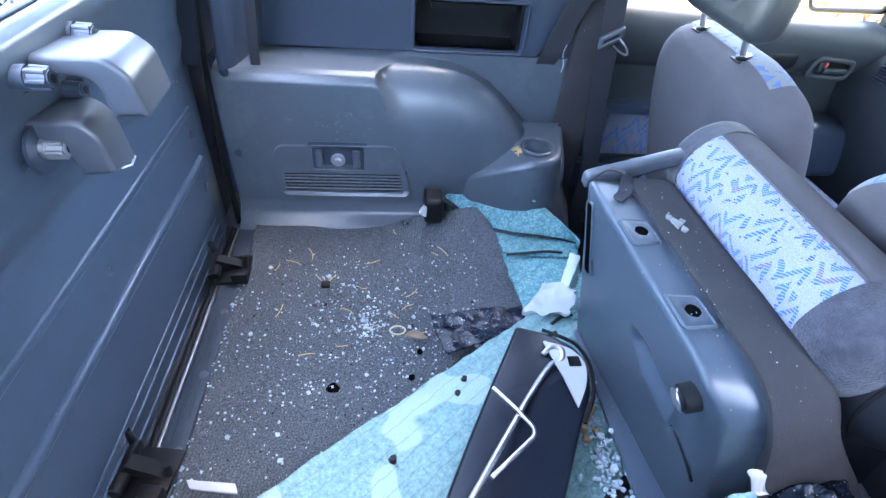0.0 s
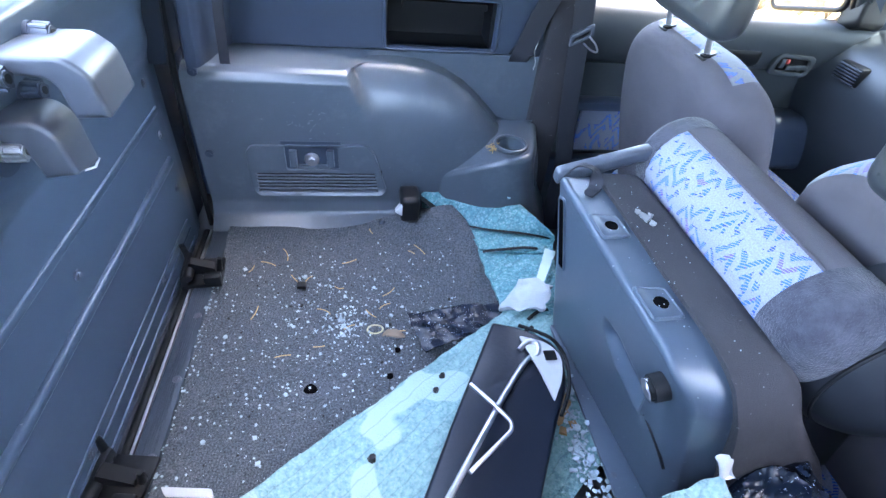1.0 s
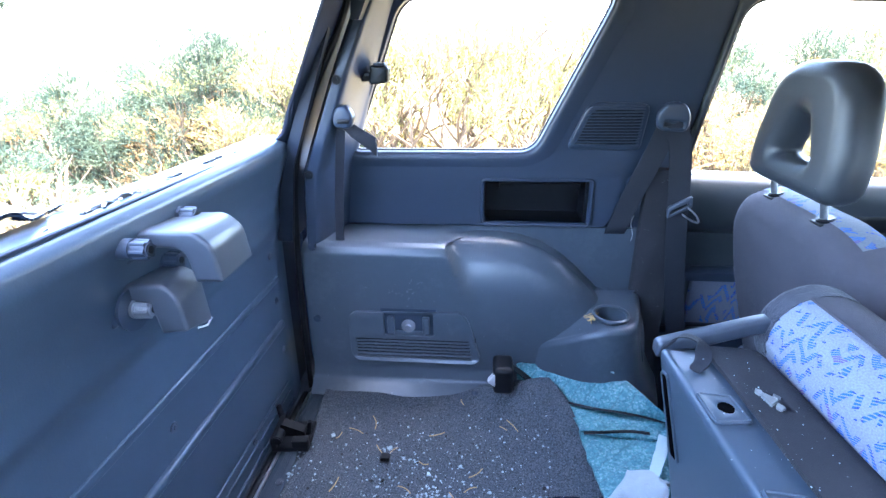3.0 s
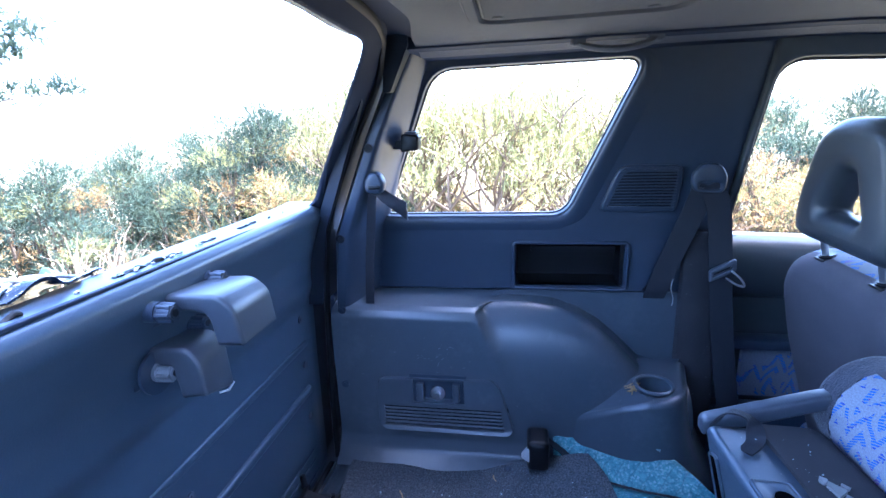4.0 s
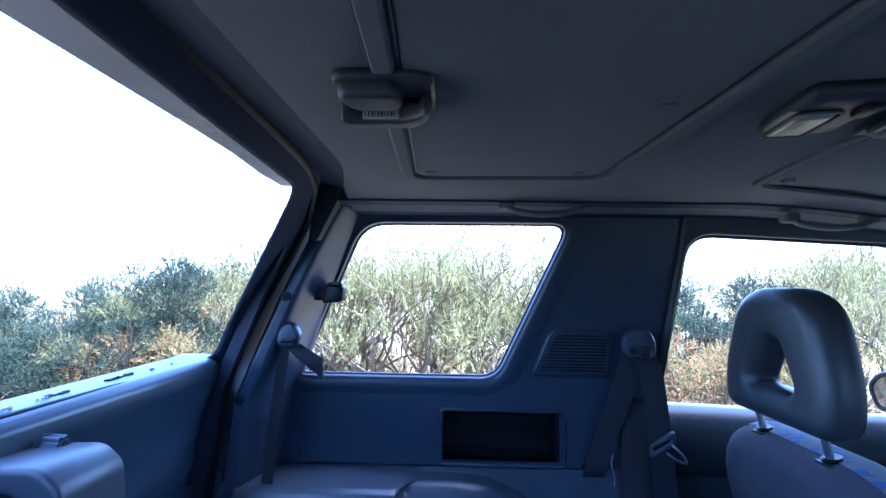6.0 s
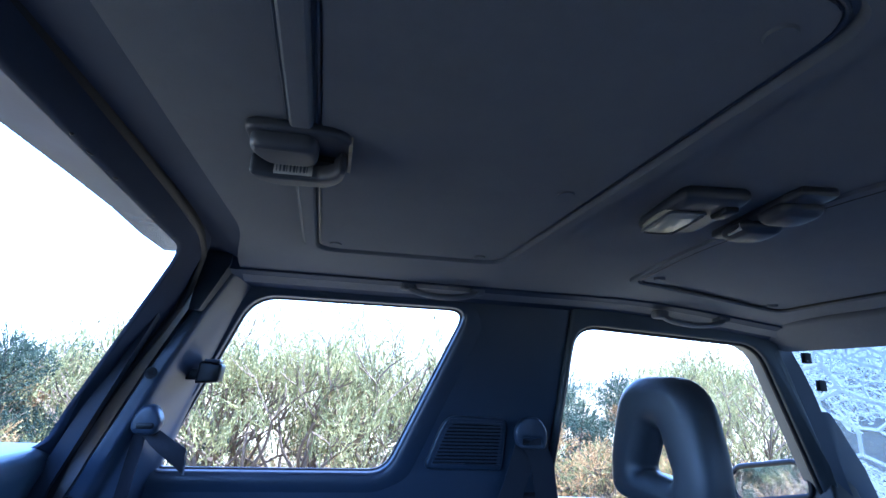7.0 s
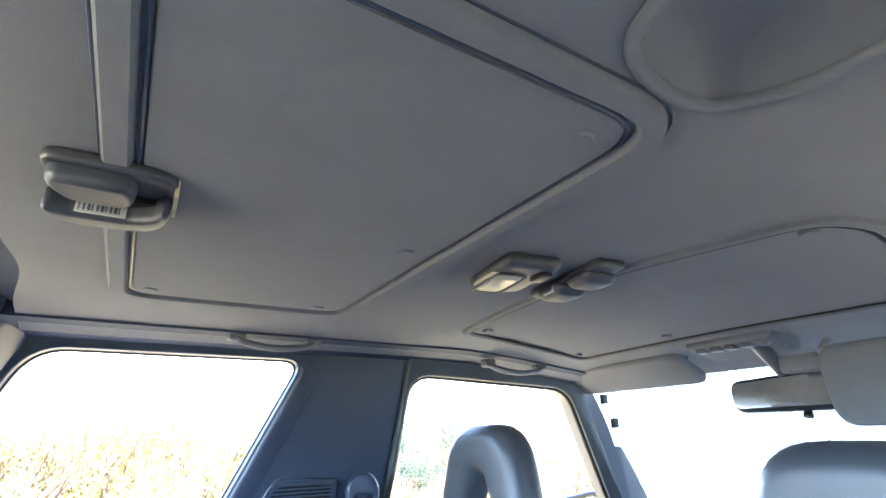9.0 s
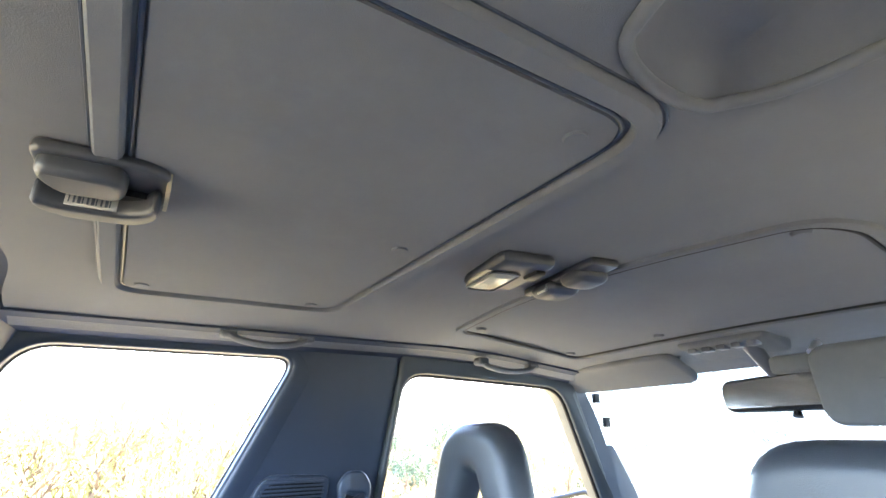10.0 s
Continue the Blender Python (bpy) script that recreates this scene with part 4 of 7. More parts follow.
CRAZED = crazed_glass()
ws = part("window_1", grid(lambda t, y: (1.61 + 0.40 * t + 0.05 * (1 - (y / 0.76) ** 2), y * (0.90 + 0.10 * t), 0.895 - 0.42 * t), steps(0, 1, 16), steps(-0.76, 0.76, 24), (0.005, 0, 0.003)), CRAZED)
tagged(ws, "shattered and crazed windscreen glass", "windscreen", kind="structure")


DASH = material("dashboard_plastic", (0.022, 0.028, 0.035), 0.5, scale=30, bump=0.08, bump_scale=500, wear=0.08)


def build_dashboard():
    prof = curve_points([(1.98, 0.50), (1.86, 0.504), (1.77, 0.494), (1.705, 0.462), (1.675, 0.405), (1.68, 0.33), (1.71, 0.24), (1.76, 0.10), (1.80, -0.15)], 6)
    dash = part("dashboard", grid(lambda y, i: (prof[i].x + 0.03 * math.cos(y * 4), y, prof[i].y), steps(-0.64, 0.645, 40), list(range(len(prof))), (0.05, 0, -0.02)), DASH)
    tagged(dash, "dark blue-grey moulded plastic dashboard", "dashboard")
    v = part("air_vent", box(1.655, 1.70, 0.482, 0.560, 0.396, 0.444, 0.008), BLACK, dash, "dark side air vent")
    for i in range(6):
        part("louvre", box(1.650, 1.668, 0.487, 0.555, 0.401 + i * 0.0070, 0.4032 + i * 0.0070, 0.0008, 1), PLASTIC, v)
    part("firewall", box(1.86, 1.90, -0.66, 0.66, -0.2, 0.45), BLACK, dash)
    return dash


build_dashboard()
bonnet = part("bonnet", grid(lambda x, y: (x, y, 0.47 - 0.10 * (x - 2.0) - 0.03 * (y / 0.7) ** 2), steps(1.98, 2.9, 10), steps(-0.72, 0.72, 12), (0, 0, -0.04)), PAINT)
tagged(bonnet, "dark blue painted bonnet beyond the windscreen", "bonnet", kind="structure")


def build_door_mirror():
    th = thing("door_mirror", "black plastic door mirror fixed outside the front door", "wing mirror", at=(1.632, 0.742, 0.547))
    rim = fillet([(-0.098, -0.038), (0.094, -0.044), (0.102, 0.016), (0.070, 0.042), (-0.088, 0.042), (-0.108, 0.004)], 0.034, 6)
    part("shell", slab(rim, [], 0.075, lambda u, v, w: (w, u, v), 0.02), BLACK, th)
    part("rim", sweep([(-0.001, p[0], p[1]) for p in inset(rim, 0.006)], circle(0.0065, 10), closed=True, up=(1, 0, 0)), BLACK, th)
    g = bpy.data.materials.new("mirror_glass")
    g.use_nodes = True
    g.node_tree.nodes["Principled BSDF"].inputs["Metallic"].default_value = 1.0
    g.node_tree.nodes["Principled BSDF"].inputs["Roughness"].default_value = 0.03
    g.node_tree.nodes["Principled BSDF"].inputs["Base Color"].default_value = (0.8, 0.83, 0.85, 1)
    part("glass", plate(inset(rim, 0.011), [], 0.003, lambda u, v, w: (-0.004 + w, u, v)), g, th, "silver mirror glass")
    part("foot", slab(fillet([(-0.01, -0.075), (0.10, -0.085), (0.075, 0.030), (0.01, 0.015)], 0.02), [], 0.055, lambda u, v, w: (u, -0.088 - w, v + 0.25 * w), 0.010), BLACK, th)
    th.rotation_euler = (radians(-13), 0, radians(12))
    th.scale = (1.0, 1.1, 1.15)


build_door_mirror()

# ---- front seats ----
def build_front_seat(name, label, x, y, z, sunk, crown, trim):
    th = thing(name, label, "car seat", group="front seats", at=(x, y, z))
    lean = Matrix.Translation((0.0, 0, 0.50)) @ Matrix.Rotation(radians(-16), 4, "Y") @ Matrix.Translation((0, 0, -0.50))
    out = fillet([(-0.19, -0.08), (0.17, -0.08), (0.215, 0.10), (0.228, 0.33), (0.200, 0.47), (0.13, 0.537), (-0.13, 0.537), (-0.218, 0.49), (-0.245, 0.36), (-0.225, 0.10)], 0.07, 6)
    bk = slab(out, [], 0.095, lambda u, v, w: (w - 0.02 + 0.012 * smooth(0.12, 0.22, abs(u)) * (w > 0.05), u, v), 0.036, 6)
    bk.transform(lean)
    part("backrest", bk, SEAT_GREY, th)
    tp = slab(out, [], 0.095, lambda u, v, w: (w - 0.02 + 0.012 * smooth(0.12, 0.22, abs(u)) * (w > 0.05), u, v), 0.036, 6)
    bmesh.ops.recalc_face_normals(tp, faces=tp.faces)
    tp.normal_update()
    for co, no in (((trim[0], 0, 0), (-1, 0, 0)), ((0, 0, trim[1]), (0, 0, -1)), ((0, trim[2], 0), (0, -1, 0)), ((0.062, 0, 0), (1, 0, 0))):
        bmesh.ops.bisect_plane(tp, geom=tp.verts[:] + tp.edges[:] + tp.faces[:], plane_co=co, plane_no=no, clear_outer=True)
    tp.normal_update()
    for v in tp.verts:
        v.co += v.normal * 0.0018
    tp.transform(lean)
    t = part("top_panel", tp, FABRIC_FRONT, th, "pale zigzag cloth along the top")
    uv_planar(t, lambda c: (c.y, c.z + c.x))
    cu = part("cushion", cushion(0.08, 0.60, -0.24, 0.24, -0.02, 0.13, 0.05, 12, 0.015), FABRIC, th, "pale blue zigzag cloth, sprinkled with glass")
    uv_planar(cu, lambda c: (c.x, c.y))
    part("seat_base", box(0.10, 0.55, -0.20, 0.20, -0.155 - z, -0.0, 0.02), BLACK, th)
    # headrest with its opening, on two posts
    hr = part("headrest", slab(fillet([(-0.125, 0.0), (0.125, 0.0), (0.130, 0.07), (crown, 0.208), (-crown, 0.208), (-0.130, 0.07)], [0.035, 0.035, 0.06, 0.085, 0.085, 0.06], 8),
                               [fillet([(-0.050, 0.054), (0.050, 0.054), (0.014, 0.126), (-0.014, 0.126)], [0.014, 0.014, 0.012, 0.012], 5)], 0.066,
                               lambda u, v, w: (w - 0.038 + 0.04 * (v - 0.1), u - 0.008, v + 0.575 - sunk), 0.028, 8), VINYL, th, "black vinyl headrest with an opening")
    for k in (-0.075, 0.075):
        part("post", cyl((0.01, k, 0.525), (-0.005, k, 0.59 - sunk), 0.0055, n=12), METAL, hr, "chrome post")
        part("post_guide", join(cyl((0.012, k, 0.532), (0.009, k, 0.546), 0.014, n=16, bev=0.002), box(-0.006, 0.026, k - 0.016, k + 0.016, 0.530, 0.538, 0.003)), BLACK, hr)
    return th


build_front_seat("bucket_seat", "grey cloth front passenger seat with black headrest", 1.06, 0.335, 0.0, 0.0, 0.092, (0.018, 0.500, -0.165))
build_front_seat("bucket_seat", "grey cloth driver seat, headrest pushed low", 1.05, -0.262, 0.034, 0.060, 0.116, (-0.008, 0.455, -0.20))

# ---- folded rear seat ----
SEAT_AT = Vector((0.86, -0.13, 0.0))


def seat_x(y, z):
    """Leaning back of the tumbled seat, twisted a little towards the driver side."""
    s = min(1, max(0, (0.06 - y) / 0.36))
    return 0.764 + 0.018 * s + (0.21 + 0.10 * s) * (0.417 - z)


def build_rear_seat():
    th = thing("folded_rear_seat", "tumbled rear seat, blue plastic shell and zigzag cloth", "car seat", at=SEAT_AT)
    home = Matrix.Translation(-SEAT_AT)

    def seat_part(name, bm, mat, parent, label=""):
        bm.transform(home)
        return part(name, bm, mat, parent, label)

    def sh(y, z, w):
        return Vector((seat_x(y, z) + w, y, z))
    # the shell: a shallow tray with a soft near corner, its grip pressed into the back
    bm = bmesh.new()
    bmesh.ops.create_cube(bm, size=2.0)
    bmesh.ops.subdivide_edges(bm, edges=bm.edges[:], cuts=84, use_grid_fill=True)
    y0, y1, z0, z1, dep, r, rc = -0.318, 0.062, -0.012, 0.419, 0.064, 0.011, 0.060
    for v in bm.verts:
        p = Vector(((v.co.x + 1) / 2 * dep, y0 + (v.co.y + 1) / 2 * (y1 - y0), z0 + (v.co.z + 1) / 2 * (z1 - z0)))
        core = Vector((min(dep - 0.002, max(r, p.x)), min(y1 - r, max(y0 + r, p.y)), min(z1 - r, max(z0 + r, p.z))))
        d = p - core
        if d.length > 1e-9 and d.x <= 0:
            p = core + d.normalized() * max(abs(d.x), abs(d.y), abs(d.z))
        a, b = (y0 + rc - p.y) / rc, (p.z - z1 + rc) / rc
        if a > 0 and b > 0:
            p.y, p.z = y0 + rc - rc * a * math.sqrt(max(0, 1 - b * b / 2)), z1 - rc + rc * b * math.sqrt(max(0, 1 - a * a / 2))
        # soft front edge towards the driver side, flaring side wall
        soft = smooth(y0 + 0.035, y0, p.y)
        p.x += 0.009 * soft ** 2 * (1 - p.x / dep)
        p.y -= 0.012 * (p.x / dep) * smooth(-0.27, -0.318, p.y) + 0.012 * smooth(0.40, 0.0, p.z) * smooth(-0.25, -0.318, p.y)
        # grip scoop: hard edge on the driver side, fading out on the other
        if p.x < dep * 0.5:
            t = (-0.136 - p.y) / 0.112
            q = (p.z - (0.292 - 0.026 * t)) / (0.012 + 0.014 * min(1, max(0, t * 3)))
            lo = smooth(-0.04, 0.10, t) * smooth(1.06, 0.94, t)
            p.x += 0.017 * smooth(-1.5, -0.3, q) * smooth(1.35, 0.6, q) * lo
            p.x -= 0.007 * math.exp(-((t - 1.02) / 0.12) ** 2 - ((q + 0.2) / 0.9) ** 2)
        v.co = sh(p.y, p.z, p.x)
    shell = seat_part("shell", bm, SHELL, th, "speckled blue-grey plastic seat shell")
    seat_part("split_hole", cyl(sh(-0.256, 0.262, -0.003), sh(-0.256, 0.262, 0.004), 0.006, n=8), VOID, shell)
    seat_part("split_line", sweep([sh(-0.252 - 0.062 * t, 0.258 - 0.040 * t ** 1.4, -0.0005) for t in steps(0, 1, 10)], circle(0.0022, 6), up=(1, 0, 0)), BLACK, shell, "dark split in the plastic")
    slot = fillet([(0.018, 0.252), (0.038, 0.246), (0.047, 0.384), (0.028, 0.392)], 0.005, 3)
    seat_part("slot", plate(slot, [], 0.004, lambda u, v, w: sh(u, v, w - 0.002)), VOID, shell, "dark slot down the shell edge")
    seat_part("slot_rim", sweep([sh(q[0], q[1], -0.001) for q in inset(slot, -0.002)], circle(0.0025, 6), closed=True, up=(1, 0, 0)), SHELL, shell)
    ZT = 0.419
    for y in (-0.067, -0.207):
        pad = fillet([(y + 0.028, 0.006), (y + 0.024, 0.048), (y - 0.024, 0.050), (y - 0.026, 0.006)], 0.007, 4)
        ring = [Vector((y + 0.009 * math.cos(q), 0.030 + 0.009 * math.sin(q))) for q in [2 * math.pi * i / 18 for i in range(18)]]
        seat_part("pad", slab(pad, [ring], 0.005, lambda u, v, w: (seat_x(u, ZT) + v, u, ZT + 0.003 - w), 0.0015, 2), SHELL, shell)
        seat_part("pad_rim", sweep([(seat_x(q[0], ZT) + q[1], q[0], ZT + 0.003) for q in inset(pad, 0.003)], circle(0.0018, 6), closed=True), SHELL, shell)
        seat_part("hole", cyl((seat_x(y, ZT) + 0.030, y, ZT + 0.0005), (seat_x(y, ZT) + 0.030, y, ZT + 0.0034), 0.0090, n=18), VOID, shell)
    nz = Vector((-1, 0, -0.30)).normalized()
    k0 = sh(-0.284, 0.371, 0.004)
    kn = seat_part("knob", join(cyl(k0, k0 + nz * 0.022, 0.0165, 0.0160, 28, 0.003), cyl(k0 + nz * 0.020, k0 + nz * 0.024, 0.0125, 0.012, 20)), RUBBER, th, "worn black rubber knob")
    seat_part("knob_face", displace(cyl(k0 + nz * 0.0235, k0 + nz * 0.0252, 0.0125, 0.0115, 13), 0.003, 160), DULL_METAL, kn)
    seat_part("lower_flap", slab(fillet([(0.834, 0.052), (0.845, -0.335), (0.905, -0.335), (0.866, 0.055)], 0.006, 3), [], 0.008, lambda u, v, w: (u, v, 0.058 - w), 0.002, 2), SHELL, shell)
    seat_part("flap_rivet", cyl((0.853, -0.255, 0.056), (0.853, -0.255, 0.0595), 0.005, n=12, bev=0.001), GREY_PLASTIC, shell)
    # upholstered body ahead of the shell
    bm = bmesh.new()
    bmesh.ops.create_cube(bm, size=2.0)
    bmesh.ops.subdivide_edges(bm, edges=bm.edges[:], cuts=40, use_grid_fill=True)
    ya, yb, zb, e, big = -0.342, 0.050, 0.430, 0.030, 0.075
    for v in bm.verts:
        u, y, z = (v.co.x + 1) / 2, ya + (v.co.y + 1) / 2 * (yb - ya), (v.co.z + 1) / 2 * zb
        thick = 0.084 + 0.085 * smooth(0.40, 0.18, z)
        x = u * thick
        core = Vector((min(thick - e, max(0.008, x)), min(yb - 0.01, max(ya + e, y)), min(zb - e, z)))
        d = Vector((x, y, z)) - core
        if d.length > 1e-9:
            d = d.normalized() * max(abs(d.x), abs(d.y), abs(d.z))
        x, y, z = core + d
        a, b = (ya + big - y) / big, (z - zb + big) / big
        if a > 0 and b > 0:
            y, z = ya + big - big * a * math.sqrt(max(0, 1 - b * b / 2)), zb - big + big * b * math.sqrt(max(0, 1 - a * a / 2))
        y -= 0.016 * smooth(0.40, 0.1, z) * smooth(-0.25, -0.34, y)
        p = Vector((seat_x(y, z) + 0.056 + x, y, z))
        v.co = p + noise.noise_vector(p * 14) * 0.0022
    seat_part("body_cloth", bm, SEAT_DARK, th, "dark worn cloth body dusted with glass")
    for u, v, k in ((0.0, 0.0, 1.0), (-0.013, 0.006, 0.6), (0.012, -0.006, 0.55), (0.006, 0.010, 0.4)):
        seat_part("torn_patch", displace(plate(fillet([(-0.010 * k, -0.004 * k), (0.002 * k, -0.009 * k), (0.012 * k, -0.004 * k), (0.004 * k, 0.004 * k), (-0.002 * k, 0.009 * k)], 0.002), [], 0.003, lambda a, b, w: (0.846 + v + b * 0.9, -0.066 + u + a, 0.4365 - w)), 0.003, 90, u * 50), TORN, th, "pale torn patch")
    # cushion folded over: a fat roll with a zigzag panel, dark knitted ends and grey cloth beyond
    def roll(y, a, grow=0.0):
        e0, e1 = max(0, (-0.275 - y) / 0.042), max(0, (y - 0.085) / 0.03)
        k = math.sqrt(max(0.02, 1 - 0.98 * min(1, max(e0, e1)) ** 2))
        rr = (0.066 + grow) * k + 0.002 * noise.noise(Vector((y * 9, a * 1.5, 2)))
        q = radians(a)
        return (0.968 + rr * 1.0 * math.cos(q), y, 0.438 + rr * 1.04 * math.sin(q))
    ys = steps(-0.240, 0.056, 50)
    f = seat_part("cushion_face", grid(roll, ys, steps(208, 112, 30), None), FABRIC, th, "pale zigzag cloth in blue, green and violet")
    uv_planar(f, lambda p: (p.y, 0.080 * math.atan2(p.z - 0.438, 0.968 - 0.86 - p.x)))
    seat_part("piping", sweep([roll(y, 112, 0.0006) for y in ys], circle(0.0022, 6)), SEAT_GREY, f)
    seat_part("cushion_back", grid(roll, ys, steps(112, -60, 40), None), SEAT_GREY, th, "plain grey cloth")
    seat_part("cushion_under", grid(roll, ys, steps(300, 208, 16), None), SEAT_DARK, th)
    for ya, yb, n in ((-0.317, -0.240, 20), (0.056, 0.114, 14)):
        seat_part("cushion_end", grid(lambda a, y: roll(y, a, 0.0008), steps(0, 360, 60)[:-1], steps(ya, yb, n), None, close_u=True), KNIT, th, "dark knitted cushion end")
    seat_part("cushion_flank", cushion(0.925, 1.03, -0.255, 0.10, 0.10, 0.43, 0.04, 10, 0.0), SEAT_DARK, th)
    # side bar and strap at the far top corner
    seat_part("side_bar", slab(fillet([(0.764, 0.396), (0.895, 0.440), (0.985, 0.452), (0.985, 0.476), (0.895, 0.462), (0.764, 0.420)], 0.008, 4), [], 0.022, lambda u, v, w: (u, 0.063 + w, v), 0.005, 3), GREY_PLASTIC, th, "grey plastic side bar")
    strap = curve_points([(0.772, 0.052, 0.424), (0.786, 0.046, 0.446), (0.806, 0.034, 0.444), (0.806, 0.018, 0.426), (0.790, 0.006, 0.419)], 6)
    seat_part("strap", sweep(strap, [(-0.010, -0.001), (0.010, -0.001), (0.010, 0.001), (-0.010, 0.001)], up=(0, 0.3, 1)), BELT, th, "black webbing pull strap")
    # rounded hinge cover
    def drum(y, a):
        s = (y + 0.360) / 0.128
        rr = 0.102 * math.sqrt(max(0.01, 1 - max(0, 1 - s / 0.55) ** 2 * 0.92))
        return (1.042 + rr * math.cos(a), y, 0.405 + rr * math.sin(a))
    hc = seat_part("hinge_cover", join(grid(lambda a, y: drum(y, a), steps(0, 2 * math.pi, 48)[:-1], steps(-0.360, -0.232, 28), None, close_u=True),
                                       cyl((1.042, -0.3592, 0.405), (1.042, -0.355, 0.405), 0.030, n=24),
                                       slab(fillet([(0.985, 0.30), (1.085, 0.33), (1.15, 0.10), (1.03, 0.08)], 0.02, 4), [], 0.06, lambda u, v, w: (u + 0.02, -0.300 + w, v), 0.012, 3)), HINGE, th, "rounded black plastic hinge cover")
    seat_part("cover_seam", sweep([drum(-0.318, a) for a in steps(0, 2 * math.pi, 40)[:-1]], circle(0.0022, 6), closed=True, up=(0, 1, 0)), RUBBER, hc)
    return th


TORN = material("torn_foam", (0.21, 0.21, 0.21), 0.9, bump=0.4, bump_scale=300)
HINGE = material("satin_black_plastic", (0.016, 0.018, 0.023), 0.42, bump=0.05, bump_scale=500, spec=0.25)
KNIT = material("dark_knit_cloth", (0.040, 0.041, 0.056), 0.95, colour2=(0.075, 0.075, 0.095), scale=500, bump=1.0, bump_scale=420, sheen=0.2, spec=0.1)
build_rear_seat()

# ---- tailgate fittings ----
COVER = material("hinge_cover_plastic", (0.040, 0.047, 0.061), 0.40, scale=30, bump=0.05, bump_scale=500, wear=0.12)


def build_gate_cover(low):
    """A hooded cover that stands out from the lining and bends down, held by knobs."""
    if not low:
        prof = fillet([(0.088, 0.578), (0.088, 0.612), (0.176, 0.614), (0.197, 0.596), (0.203, 0.548), (0.166, 0.546), (0.160, 0.590), (0.125, 0.592)], [0.004, 0.006, 0.010, 0.010, 0.004, 0.004, 0.014, 0.01], 5)
        c = part("hinge_cover", slab(prof, [], 0.105, lambda u, v, w: (u - 0.012 * w / 0.1, -0.036 + w, v - 0.10 * max(0, w - 0.02)), 0.006, 4), COVER, tailgate, "grey plastic hooded cover with two knobs")
        part("flange", slab(fillet([(-0.058, 0.574), (-0.050, 0.612), (-0.02, 0.620), (0.045, 0.626), (0.075, 0.618), (0.072, 0.59), (-0.02, 0.572)], 0.014, 5), [], 0.014, lambda u, v, w: (0.082 + w, u, v), 0.005, 3), COVER, c)
        ks = ((-0.060, 0.601, 0.118), (0.050, 0.605, 0.112))
    else:
        prof = fillet([(0.070, 0.515), (0.072, 0.548), (0.136, 0.550), (0.150, 0.532), (0.154, 0.486), (0.117, 0.480), (0.112, 0.514)], [0.004, 0.01, 0.012, 0.012, 0.004, 0.004, 0.012], 5)
        c = part("hinge_cover", slab(prof, [], 0.080, lambda u, v, w: (u - 0.018 * w / 0.08, -0.052 + w, v - 0.42 * max(0, w - 0.01) * (0.3 + 0.7 * smooth(0.53, 0.48, v))), 0.006, 4), COVER, tailgate, "cracked grey plastic hooded cover with one knob")
        part("flange", slab(fillet([(-0.078, 0.498), (-0.074, 0.536), (-0.05, 0.552), (0.004, 0.552), (0.022, 0.566), (0.034, 0.556), (0.020, 0.53), (-0.04, 0.50)], 0.012, 5), [], 0.012, lambda u, v, w: (0.064 + w, u, v), 0.005, 3), PLASTIC, c)
        ks = ((-0.050, 0.517, 0.094), (0.030, 0.548, 0.088))
        part("broken_edge", sweep([(0.136, 0.026, 0.462), (0.131, 0.020, 0.452), (0.121, 0.012, 0.452)], circle(0.0016, 6)), WHITE, c, "pale broken edge")
    if low:
        turn_y = [2 * math.pi * i / 28 for i in range(28)]
        part("collar", sweep([(0.088, -0.050 + 0.021 * math.cos(q), 0.517 + 0.020 * math.sin(q)) for q in turn_y], [(-0.008, -0.002), (0.008, -0.002), (0.008, 0.002), (-0.008, 0.002)], closed=True, up=(1, 0, 0)), PLASTIC, c)
        part("collar_hollow", cyl((0.074, -0.050, 0.517), (0.079, -0.050, 0.517), 0.019, n=24), BLACK, c)
    for i, (y, z, x) in enumerate(ks):
        kn = join(cyl((x - 0.04, y, z), (x + 0.002, y, z), 0.0125, 0.0125, 20, 0.002), cyl((x + 0.001, y, z), (x + 0.020, y, z), 0.0105, 0.0095, 16, 0.0015),
                  *[cyl((x + 0.001, y + 0.0100 * math.cos(q), z + 0.0100 * math.sin(q)), (x + 0.0185, y + 0.0092 * math.cos(q), z + 0.0092 * math.sin(q)), 0.0028, n=8) for q in steps(0, 2 * math.pi, 6)[:-1]])
        part("knob", kn, DULL_METAL if low and i == 0 else PLASTIC, c, "ribbed knob")
        part("knob_hole", cyl((x + 0.019, y, z), (x + 0.0208, y, z), 0.0048, n=14), BLACK, c)


build_gate_cover(False)
build_gate_cover(True)


